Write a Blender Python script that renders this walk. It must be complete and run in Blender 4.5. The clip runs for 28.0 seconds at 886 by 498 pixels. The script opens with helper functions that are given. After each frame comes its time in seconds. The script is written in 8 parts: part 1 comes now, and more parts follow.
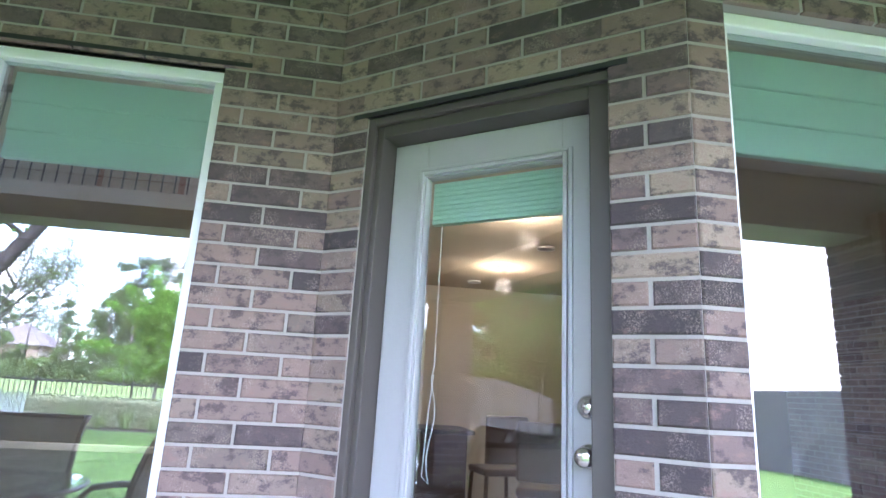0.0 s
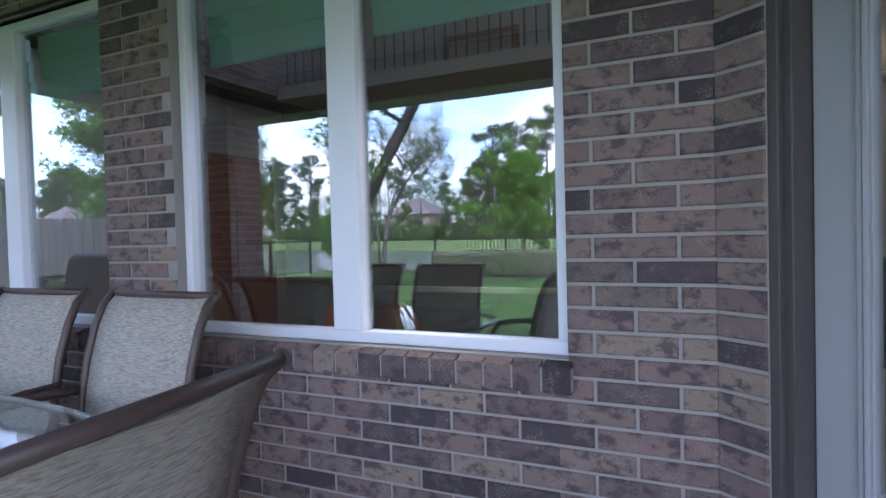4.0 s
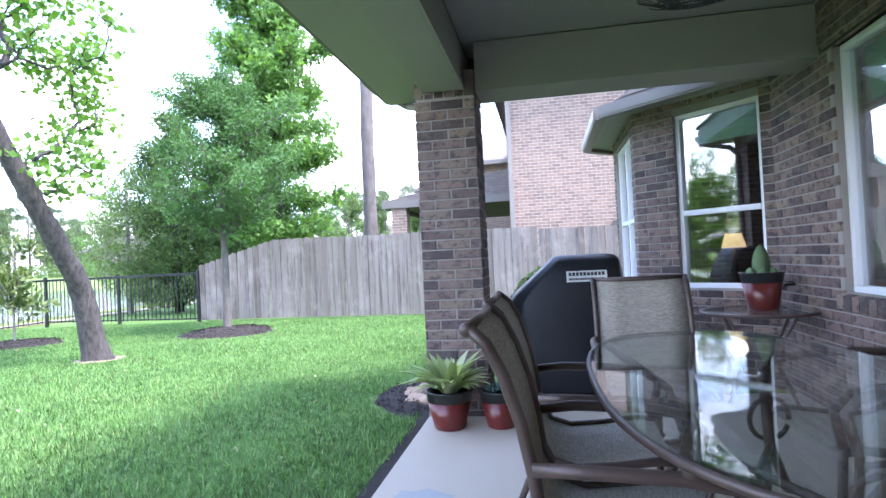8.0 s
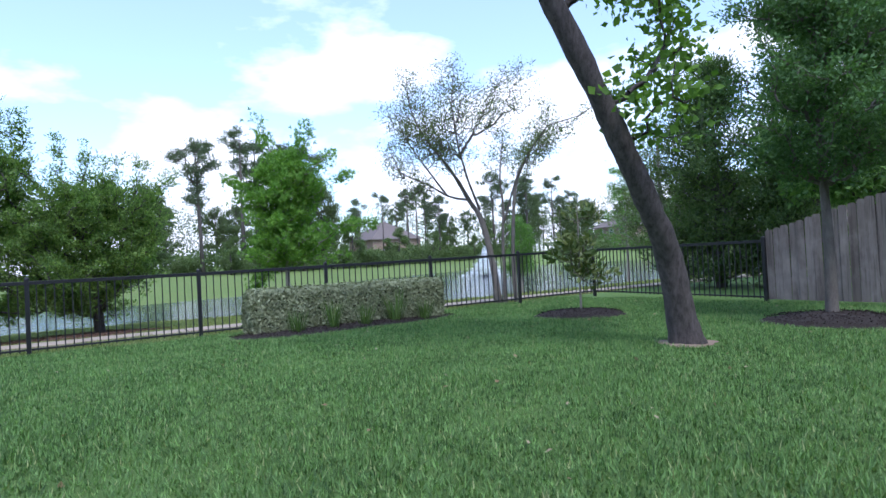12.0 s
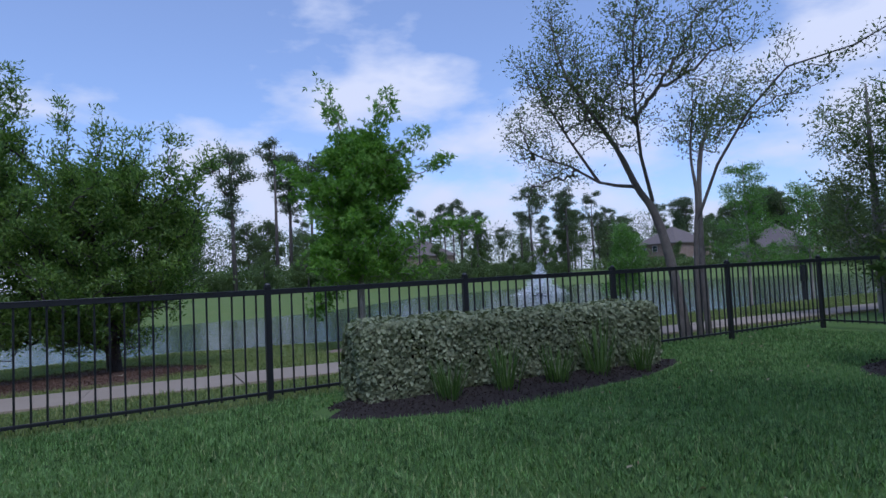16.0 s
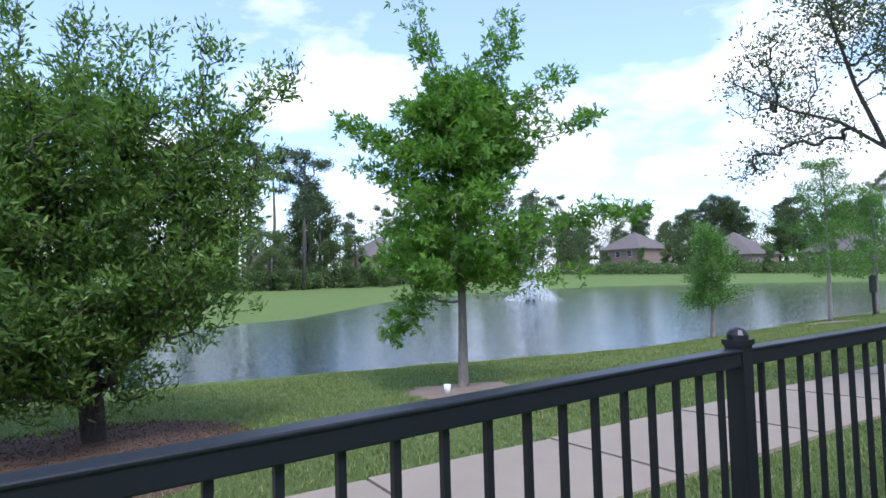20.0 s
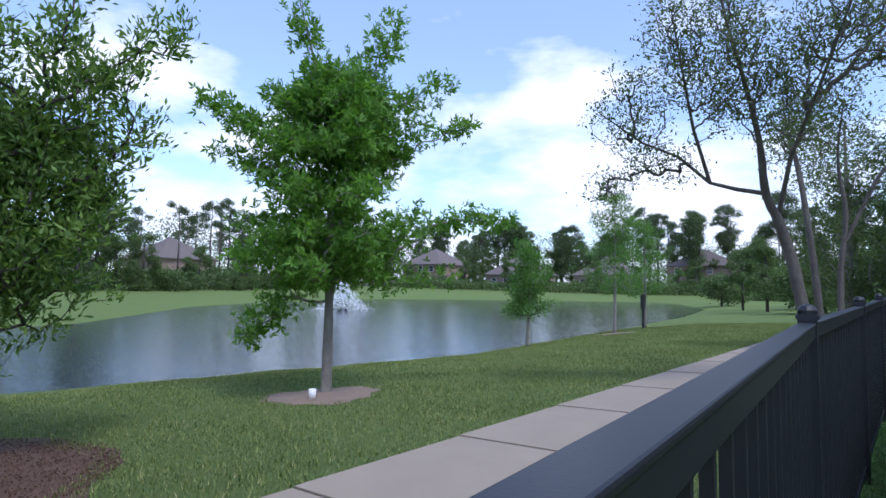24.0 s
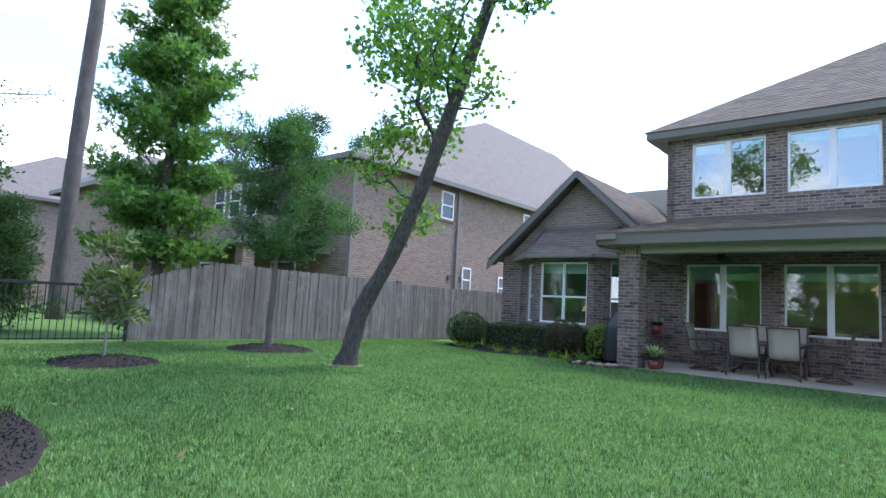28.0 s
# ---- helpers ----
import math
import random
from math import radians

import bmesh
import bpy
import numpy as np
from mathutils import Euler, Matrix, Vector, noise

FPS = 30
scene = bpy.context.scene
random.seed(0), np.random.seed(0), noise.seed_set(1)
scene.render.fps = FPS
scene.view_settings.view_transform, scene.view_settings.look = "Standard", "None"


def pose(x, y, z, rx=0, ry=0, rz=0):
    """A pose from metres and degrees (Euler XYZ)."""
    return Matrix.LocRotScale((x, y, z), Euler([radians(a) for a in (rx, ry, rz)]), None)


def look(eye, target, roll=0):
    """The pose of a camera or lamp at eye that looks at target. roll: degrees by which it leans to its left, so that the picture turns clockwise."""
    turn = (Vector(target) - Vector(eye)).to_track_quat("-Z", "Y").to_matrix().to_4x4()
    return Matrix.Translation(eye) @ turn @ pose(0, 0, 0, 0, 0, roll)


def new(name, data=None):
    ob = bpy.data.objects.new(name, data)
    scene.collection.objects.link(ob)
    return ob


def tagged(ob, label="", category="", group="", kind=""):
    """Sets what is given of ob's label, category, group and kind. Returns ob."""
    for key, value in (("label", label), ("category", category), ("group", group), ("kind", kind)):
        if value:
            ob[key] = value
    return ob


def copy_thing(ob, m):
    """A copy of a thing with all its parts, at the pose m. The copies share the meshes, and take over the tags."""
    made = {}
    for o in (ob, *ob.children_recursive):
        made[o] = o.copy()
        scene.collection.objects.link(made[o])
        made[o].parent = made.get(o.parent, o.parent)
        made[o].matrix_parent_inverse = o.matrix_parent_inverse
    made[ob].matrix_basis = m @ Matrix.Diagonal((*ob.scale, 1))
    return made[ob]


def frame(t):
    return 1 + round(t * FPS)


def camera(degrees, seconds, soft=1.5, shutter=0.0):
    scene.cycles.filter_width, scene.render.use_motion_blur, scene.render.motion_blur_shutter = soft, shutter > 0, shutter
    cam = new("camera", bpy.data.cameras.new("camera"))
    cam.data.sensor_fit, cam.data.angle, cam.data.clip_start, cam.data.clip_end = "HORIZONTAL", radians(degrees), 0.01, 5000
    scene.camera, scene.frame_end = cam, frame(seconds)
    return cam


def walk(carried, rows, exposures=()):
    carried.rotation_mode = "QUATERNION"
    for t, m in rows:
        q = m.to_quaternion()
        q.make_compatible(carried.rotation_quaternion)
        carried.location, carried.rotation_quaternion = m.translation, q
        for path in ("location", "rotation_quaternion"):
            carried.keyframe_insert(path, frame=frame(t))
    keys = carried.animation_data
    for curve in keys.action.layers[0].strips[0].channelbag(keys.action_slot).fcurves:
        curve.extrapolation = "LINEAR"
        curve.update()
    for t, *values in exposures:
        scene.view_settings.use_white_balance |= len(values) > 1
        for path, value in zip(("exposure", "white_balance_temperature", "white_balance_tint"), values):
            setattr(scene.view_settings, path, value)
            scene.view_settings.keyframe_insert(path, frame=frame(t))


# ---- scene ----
cam = camera(74.9, 28.0)
PATH = [
    (0, (-2.1, 3.916, 1.299), (-0.177, 3.653, 1.784), 3.2),
    (0.5, (-2.116, 3.762, 1.287), (-0.14, 3.658, 1.576), 1.1),
    (1, (-2.122, 3.784, 1.262), (-0.132, 3.668, 1.422), 1.3),
    (1.5, (-2.124, 3.813, 1.265), (-0.127, 3.722, 1.343), 0.9),
    (2, (-2.115, 3.845, 1.261), (-0.115, 3.855, 1.31), 0.6),
    (2.5, (-2.107, 3.875, 1.262), (-0.113, 4.019, 1.293), 0.2),
    (4.5, (-1.823, 4.159, 1.264), (-0.186, 5.306, 1.208), -2.1),
    (5, (-1.827, 4.212, 1.259), (-0.431, 5.643, 1.221), -2.5),
    (5.5, (-1.83, 4.225, 1.266), (-0.676, 5.859, 1.247), -3.1),
    (6, (-1.863, 4.246, 1.274), (-1.035, 6.067, 1.277), -3.4),
    (6.5, (-1.888, 4.24, 1.262), (-1.398, 6.179, 1.279), -3.1),
    (7, (-1.86, 4.196, 1.264), (-1.659, 6.186, 1.279), -2.8),
    (7.5, (-1.889, 4.179, 1.226), (-1.937, 6.179, 1.255), -3.0),
    (8, (-1.93, 4.207, 1.198), (-2.281, 6.176, 1.231), -2.8),
    (8.5, (-1.941, 4.287, 1.18), (-2.591, 6.178, 1.226), -3.3),
    (9, (-2.029, 4.393, 1.15), (-2.938, 6.173, 1.206), -3.0),
    (9.5, (-2.127, 4.517, 1.167), (-3.257, 6.166, 1.221), -3.3),
    (10, (-2.302, 4.763, 1.175), (-3.657, 6.233, 1.231), -3.3),
    (10.5, (-2.697, 4.894, 1.164), (-4.142, 6.277, 1.214), -3.1),
    (11, (-3.141, 5.116, 1.158), (-4.642, 6.436, 1.199), -3.0),
    (11.5, (-3.7, 5.323, 1.117), (-5.32, 6.495, 1.156), -2.9),
    (12, (-4.292, 5.486, 1.108), (-5.955, 6.596, 1.14), -2.9),
    (12.5, (-4.928, 5.606, 1.084), (-6.597, 6.707, 1.107), -2.8),
    (14.5, (-7.032, 5.894, 1.134), (-8.722, 6.961, 1.196), -2.7),
    (15, (-7.658, 5.964, 1.147), (-9.355, 7.018, 1.239), -2.5),
    (15.5, (-8.56, 6.016, 1.115), (-10.263, 7.06, 1.215), -2.6),
    (16, (-9.316, 6.031, 1.115), (-11.023, 7.069, 1.214), -2.6),
    (16.5, (-10.073, 6.007, 1.139), (-11.779, 7.047, 1.236), -2.5),
    (17, (-10.845, 5.987, 1.13), (-12.55, 7.028, 1.233), -2.4),
    (17.5, (-11.593, 5.972, 1.107), (-13.313, 6.988, 1.214), -2.6),
    (18, (-12.32, 6.01, 1.11), (-14.038, 7.03, 1.211), -2.6),
    (18.5, (-12.96, 6.019, 1.14), (-14.666, 7.058, 1.24), -2.4),
    (19, (-13.53, 6.021, 1.2), (-15.177, 7.152, 1.292), -2.4),
    (19.5, (-13.957, 5.83, 1.332), (-15.59, 6.982, 1.409), -3.4),
    (20, (-14.563, 5.661, 1.34), (-16.171, 6.846, 1.438), -1.6),
    (20.5, (-15.015, 5.359, 1.336), (-16.599, 6.576, 1.443), -0.4),
    (21.7, (-15.44, 5.2, 1.25), (-16.99, 6.43, 1.37), -1.4),
    (21.9, (-15.66, 5.15, 1.22), (-17.22, 6.38, 1.35), -1.8),
    (22.5, (-15.69, 5.121, 1.17), (-17.234, 6.346, 1.304), -2.6),
    (23, (-15.68, 5.151, 1.165), (-17.159, 6.468, 1.294), -2.3),
    (23.5, (-15.665, 5.132, 1.17), (-16.939, 6.638, 1.296), -1.5),
    (23.7, (-15.655, 5.11, 1.178), (-16.86, 6.69, 1.306), -0.9),
    (23.85, (-15.48, 5.07, 1.185), (-16.63, 6.70, 1.315), 0.0),
    (24, (-15.47, 5.031, 1.19), (-16.599, 6.696, 1.323), 0.7),
    (24.5, (-15.328, 4.931, 1.214), (-16.16, 6.744, 1.359), 1.7),
    (25, (-15.225, 4.798, 1.221), (-15.626, 6.753, 1.361), 0.9),
    (25.5, (-15.125, 4.62, 1.222), (-15.244, 6.612, 1.358), 1.6),
    (26, (-15.013, 4.451, 1.227), (-14.915, 6.444, 1.353), 3.0),
    (26.5, (-14.943, 4.252, 1.148), (-14.484, 6.191, 1.317), 2.2),
    (27, (-14.931, 4.083, 1.067), (-14.057, 5.872, 1.261), 2.4),
    (27.5, (-15.028, 3.916, 1.089), (-13.785, 5.47, 1.289), 2.8),
    (28, (-15.164, 3.777, 1.1), (-13.64, 5.058, 1.295), 3.1),
]
EXPO = [(0, 3.93, 5700, 24), (1, 3.3, 5650, 24), (2, 2.82, 5600, 22), (2.5, 2.7, 5600, 23), (4.5, 2.1, 5580, 20), (5, 2.1, 5580, 20), (6, 2.8, 5780, 18), (7, 2.8, 5930, 18), (8, 2.65, 5780, 18), (9, 2.25, 5710, 16), (10, 1.9, 5600, 15), (11, 1.2, 5610, 14),
        (12, 0.5, 5610, 15), (12.5, 0.25, 5510, 14), (14.5, -0.6, 5330, 13), (15, -0.65, 5280, 13), (16, -0.65, 5330, 18), (17, -0.45, 5430, 20), (18, -0.05, 5480, 18), (19, 0.45, 5680, 16), (20, 0.4, 5730, 14), (20.5, 0.2, 5730, 14),
        (22.5, -0.1, 5320, 17), (23, -0.08, 5300, 18), (24, 0.05, 5560, 16), (25, -0.28, 5420, 19), (26, 0.0, 5020, 20), (27, 0.55, 5580, 13), (28, 1.1, 5780, 9)]
walk(cam, [(t, look(eye, target, roll)) for t, eye, target, roll in PATH], EXPO)

# ---- world and sun ----
SUN_AZ, SUN_EL = radians(112), radians(56)      # compass from +Y, clockwise: over the house
world = bpy.data.worlds.new("world")
scene.world = world
world.use_nodes = True
wn, wl = world.node_tree.nodes, world.node_tree.links
wn.clear()
w_out = wn.new("ShaderNodeOutputWorld")
w_bg = wn.new("ShaderNodeBackground")
w_bg.inputs["Strength"].default_value = 0.15
sky = wn.new("ShaderNodeTexSky")
sky.sky_type = "NISHITA"
sky.sun_disc = False
sky.sun_elevation, sky.sun_rotation = SUN_EL, SUN_AZ
sky.air_density, sky.dust_density, sky.ozone_density = 1.1, 1.2, 1.5
w_tc = wn.new("ShaderNodeTexCoord")
w_map = wn.new("ShaderNodeMapping")
w_map.inputs["Scale"].default_value = (1.5, 1.5, 3.6)
w_map.inputs["Location"].default_value = (0.35, 0.1, 0.2)
w_noise = wn.new("ShaderNodeTexNoise")
w_noise.inputs["Scale"].default_value = 2.1
w_noise.inputs["Detail"].default_value = 9
w_noise.inputs["Roughness"].default_value = 0.52
w_sep = wn.new("ShaderNodeSeparateXYZ")
w_el = wn.new("ShaderNodeMapRange")       # more cloud low over the horizon
w_el.inputs["From Min"].default_value, w_el.inputs["From Max"].default_value = 0.05, 0.55
w_el.inputs["To Min"].default_value, w_el.inputs["To Max"].default_value = 0.13, -0.05
w_add = wn.new("ShaderNodeMath")
w_ramp = wn.new("ShaderNodeValToRGB")
w_ramp.color_ramp.elements[0].position, w_ramp.color_ramp.elements[1].position = 0.52, 0.66
w_ramp.color_ramp.elements[0].color = (0.17, 0.17, 0.17, 1)
w_mix = wn.new("ShaderNodeMixRGB")
w_mix.inputs["Color2"].default_value = (7.6, 7.7, 8.0, 1)
wl.new(w_tc.outputs["Generated"], w_map.inputs["Vector"])
wl.new(w_map.outputs[0], w_noise.inputs["Vector"])
wl.new(w_tc.outputs["Generated"], w_sep.inputs[0])
wl.new(w_sep.outputs["Z"], w_el.inputs["Value"])
wl.new(w_noise.outputs["Fac"], w_add.inputs[0])
wl.new(w_el.outputs[0], w_add.inputs[1])
wl.new(w_add.outputs[0], w_ramp.inputs["Fac"])
wl.new(w_ramp.outputs["Color"], w_mix.inputs["Fac"])
w_gain = wn.new("ShaderNodeMixRGB")
w_gain.blend_type = "MULTIPLY"
w_gain.inputs["Fac"].default_value, w_gain.inputs["Color2"].default_value = 1.0, (1.35, 1.45, 1.6, 1)
wl.new(sky.outputs["Color"], w_gain.inputs["Color1"])
wl.new(w_gain.outputs["Color"], w_mix.inputs["Color1"])
wl.new(w_mix.outputs["Color"], w_bg.inputs["Color"])
wl.new(w_bg.outputs[0], w_out.inputs["Surface"])
sun_data = bpy.data.lights.new("sun", "SUN")
sun_data.energy, sun_data.angle, sun_data.color = 2.0, radians(13.0), (1.0, 0.95, 0.87)
sun = new("sun", sun_data)
sun_dir = Vector((math.sin(SUN_AZ) * math.cos(SUN_EL), math.cos(SUN_AZ) * math.cos(SUN_EL), math.sin(SUN_EL)))
sun.matrix_world = look(sun_dir * 60, (0, 0, 0))

# ---- materials ----
def mat_new(name):
    m = bpy.data.materials.new(name)
    m.use_nodes = True
    return m, m.node_tree.nodes, m.node_tree.links, m.node_tree.nodes["Principled BSDF"]


def coords(n, l, scale=(1, 1, 1), kind="Object"):
    tc, mp = n.new("ShaderNodeTexCoord"), n.new("ShaderNodeMapping")
    mp.inputs["Scale"].default_value = scale
    l.new(tc.outputs[kind], mp.inputs["Vector"])
    return mp.outputs[0]


def noise_node(n, l, vec, scale, detail=4, rough=0.55):
    t = n.new("ShaderNodeTexNoise")
    t.inputs["Scale"].default_value, t.inputs["Detail"].default_value, t.inputs["Roughness"].default_value = scale, detail, rough
    l.new(vec, t.inputs["Vector"])
    return t.outputs["Fac"]


def ramp_node(n, l, fac, stops):
    r = n.new("ShaderNodeValToRGB")
    while len(r.color_ramp.elements) < len(stops):
        r.color_ramp.elements.new(0.5)
    for e, (p, c) in zip(r.color_ramp.elements, stops):
        e.position, e.color = p, (*c, 1)
    l.new(fac, r.inputs["Fac"])
    return r.outputs["Color"]


def mixc(n, l, fac, a, b, mode="MIX"):
    m = n.new("ShaderNodeMixRGB")
    m.blend_type = mode
    for sock, v in ((m.inputs["Fac"], fac), (m.inputs["Color1"], a), (m.inputs["Color2"], b)):
        if isinstance(v, (int, float)):
            sock.default_value = v
        elif isinstance(v, tuple):
            sock.default_value = (*v, 1)
        else:
            l.new(v, sock)
    return m.outputs["Color"]


def bump(n, l, bsdf, height, strength=0.3, dist=0.01):
    b = n.new("ShaderNodeBump")
    b.inputs["Strength"].default_value, b.inputs["Distance"].default_value = strength, dist
    l.new(height, b.inputs["Height"])
    l.new(b.outputs[0], bsdf.inputs["Normal"])


def simple(name, color, rough=0.6, metal=0.0, var=0.12, scale=8.0, fine=60.0, bump_s=0.15, kind="Object", spec=None):
    """A surface with broad and fine variation of one colour."""
    m, n, l, b = mat_new(name)
    v = coords(n, l, kind=kind)
    broad, grain = noise_node(n, l, v, scale), noise_node(n, l, v, fine, 3)
    lo = tuple(c * (1 - var) for c in color)
    hi = tuple(min(1, c * (1 + var)) for c in color)
    c = mixc(n, l, broad, lo, hi)
    c = mixc(n, l, 0.35, c, mixc(n, l, grain, lo, hi))
    l.new(c, b.inputs["Base Color"])
    b.inputs["Roughness"].default_value, b.inputs["Metallic"].default_value = rough, metal
    if spec is not None:
        b.inputs["Specular IOR Level"].default_value = spec
    bump(n, l, b, grain, bump_s, 0.004)
    return m


BRICK_STOPS = [(0.0, (0.055, 0.043, 0.044)), (0.13, (0.105, 0.075, 0.073)), (0.3, (0.188, 0.129, 0.114)), (0.5, (0.232, 0.158, 0.134)),
               (0.7, (0.198, 0.143, 0.124)), (0.87, (0.287, 0.216, 0.164)), (1.0, (0.085, 0.065, 0.065))]


def brick_mat(name, per_object):
    """Tumbled clay: every brick its own tone, dark burnt clouds, sandy flecks."""
    m, n, l, b = mat_new(name)
    if per_object:
        rnd = n.new("ShaderNodeObjectInfo").outputs["Random"]
    else:
        rnd = n.new("ShaderNodeNewGeometry").outputs["Random Per Island"]
    base = ramp_node(n, l, rnd, BRICK_STOPS)
    geo = n.new("ShaderNodeNewGeometry")
    p = geo.outputs["Position"]
    mp = n.new("ShaderNodeMapping")
    mp.inputs["Scale"].default_value = (1, 1, 1.5)
    l.new(p, mp.inputs["Vector"])
    cloud, gate = noise_node(n, l, mp.outputs[0], 13, 5, 0.7), noise_node(n, l, p, 8.5, 3, 0.6)
    grain, pit = noise_node(n, l, p, 190, 3, 0.75), noise_node(n, l, p, 55, 4, 0.7)
    c = mixc(n, l, ramp_node(n, l, cloud, [(0.50, (0, 0, 0)), (0.60, (0.8, 0.8, 0.8))]), base, (0.062, 0.047, 0.05))
    c = mixc(n, l, ramp_node(n, l, cloud, [(0.30, (0.55, 0.55, 0.55)), (0.42, (0, 0, 0))]), c, (0.26, 0.155, 0.125))
    fleck = mixc(n, l, 1.0, ramp_node(n, l, gate, [(0.50, (0.04, 0.04, 0.04)), (0.60, (1, 1, 1))]), ramp_node(n, l, grain, [(0.48, (0, 0, 0)), (0.66, (0.55, 0.55, 0.55))]), "MULTIPLY")
    c = mixc(n, l, fleck, c, (0.38, 0.30, 0.245))
    l.new(c, b.inputs["Base Color"])
    b.inputs["Roughness"].default_value = 0.88
    bump(n, l, b, mixc(n, l, 0.4, pit, grain), 0.7, 0.008)
    return m


def brick_far_mat(name, cols, mortar, scale=1.0):
    """Brickwork of walls that stay far off."""
    m, n, l, b = mat_new(name)
    geo = n.new("ShaderNodeNewGeometry")
    sep = n.new("ShaderNodeSeparateXYZ")
    l.new(geo.outputs["Position"], sep.inputs[0])
    add = n.new("ShaderNodeMath")
    l.new(sep.outputs["X"], add.inputs[0])
    l.new(sep.outputs["Y"], add.inputs[1])
    com = n.new("ShaderNodeCombineXYZ")
    l.new(add.outputs[0], com.inputs["X"])
    l.new(sep.outputs["Z"], com.inputs["Y"])
    bt = n.new("ShaderNodeTexBrick")
    bt.inputs["Scale"].default_value = scale
    bt.inputs["Brick Width"].default_value, bt.inputs["Row Height"].default_value, bt.inputs["Mortar Size"].default_value = 0.205, 0.0758, 0.006
    bt.inputs["Color1"].default_value, bt.inputs["Color2"].default_value, bt.inputs["Mortar"].default_value = (*cols[0], 1), (*cols[1], 1), (*mortar, 1)
    bt.inputs["Bias"].default_value = 0.1
    l.new(com.outputs[0], bt.inputs["Vector"])
    blot = noise_node(n, l, geo.outputs["Position"], 3, 6, 0.7)
    c = mixc(n, l, ramp_node(n, l, blot, [(0.35, (0, 0, 0)), (0.7, (1, 1, 1))]), bt.outputs["Color"], mixc(n, l, 0.35, bt.outputs["Color"], cols[2]))
    l.new(c, b.inputs["Base Color"])
    b.inputs["Roughness"].default_value = 0.9
    bump(n, l, b, bt.outputs["Fac"], -0.4, 0.01)
    return m


def leaf_mat(name, dark, light, rough=0.5, trans=0.35):
    m, n, l, b = mat_new(name)
    rnd = n.new("ShaderNodeNewGeometry").outputs["Random Per Island"]
    geo = n.new("ShaderNodeNewGeometry")
    clump = noise_node(n, l, geo.outputs["Position"], 1.6, 3)
    c = mixc(n, l, rnd, dark, light)
    c = mixc(n, l, ramp_node(n, l, clump, [(0.35, (0, 0, 0)), (0.7, (1, 1, 1))]), mixc(n, l, 0.45, c, dark), c)
    l.new(c, b.inputs["Base Color"])
    b.inputs["Roughness"].default_value = rough
    b.inputs["Specular IOR Level"].default_value = 0.18
    tr = n.new("ShaderNodeBsdfTranslucent")
    l.new(mixc(n, l, 1.0, c, (1.3, 1.5, 0.6), "MULTIPLY"), tr.inputs["Color"])
    mx = n.new("ShaderNodeMixShader")
    mx.inputs["Fac"].default_value = trans
    l.new(b.outputs[0], mx.inputs[1])
    l.new(tr.outputs[0], mx.inputs[2])
    l.new(mx.outputs[0], n["Material Output"].inputs["Surface"])
    return m


def grass_mat(name, dark, light, dry):
    """Blades that change from tuft to tuft: shade of hollows painted into the colour, pale tips, a few dry ones."""
    m, n, l, b = mat_new(name)
    rnd = n.new("ShaderNodeNewGeometry").outputs["Random Per Island"]
    p = n.new("ShaderNodeNewGeometry").outputs["Position"]
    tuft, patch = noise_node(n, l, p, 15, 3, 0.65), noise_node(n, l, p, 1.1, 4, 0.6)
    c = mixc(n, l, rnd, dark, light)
    # tuft noise darkens the blade colour, imitating shade down in the hollows
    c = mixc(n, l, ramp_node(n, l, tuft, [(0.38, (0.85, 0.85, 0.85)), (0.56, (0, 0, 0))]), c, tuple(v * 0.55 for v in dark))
    c = mixc(n, l, ramp_node(n, l, patch, [(0.45, (0, 0, 0)), (0.72, (0.35, 0.35, 0.35))]), c, light)
    c = mixc(n, l, ramp_node(n, l, rnd, [(0.94, (0, 0, 0)), (0.97, (0.8, 0.8, 0.8))]), c, dry)
    l.new(c, b.inputs["Base Color"])
    b.inputs["Roughness"].default_value, b.inputs["Specular IOR Level"].default_value = 0.5, 0.2
    tr, mx = n.new("ShaderNodeBsdfTranslucent"), n.new("ShaderNodeMixShader")
    l.new(mixc(n, l, 1.0, c, (1.2, 1.35, 0.6), "MULTIPLY"), tr.inputs["Color"])
    mx.inputs["Fac"].default_value = 0.35
    l.new(b.outputs[0], mx.inputs[1])
    l.new(tr.outputs[0], mx.inputs[2])
    l.new(mx.outputs[0], n["Material Output"].inputs["Surface"])
    return m


def bark_mat(name, lo, hi, sc=9.0):
    m, n, l, b = mat_new(name)
    v = coords(n, l, (1, 1, 0.35))
    a, g = noise_node(n, l, v, sc, 6, 0.7), noise_node(n, l, v, sc * 6, 4, 0.7)
    c = mixc(n, l, ramp_node(n, l, a, [(0.35, (0, 0, 0)), (0.68, (1, 1, 1))]), lo, hi)
    l.new(mixc(n, l, 0.4, c, mixc(n, l, g, lo, hi)), b.inputs["Base Color"])
    b.inputs["Roughness"].default_value = 0.95
    bump(n, l, b, mixc(n, l, 0.5, a, g), 0.9, 0.02)
    return m


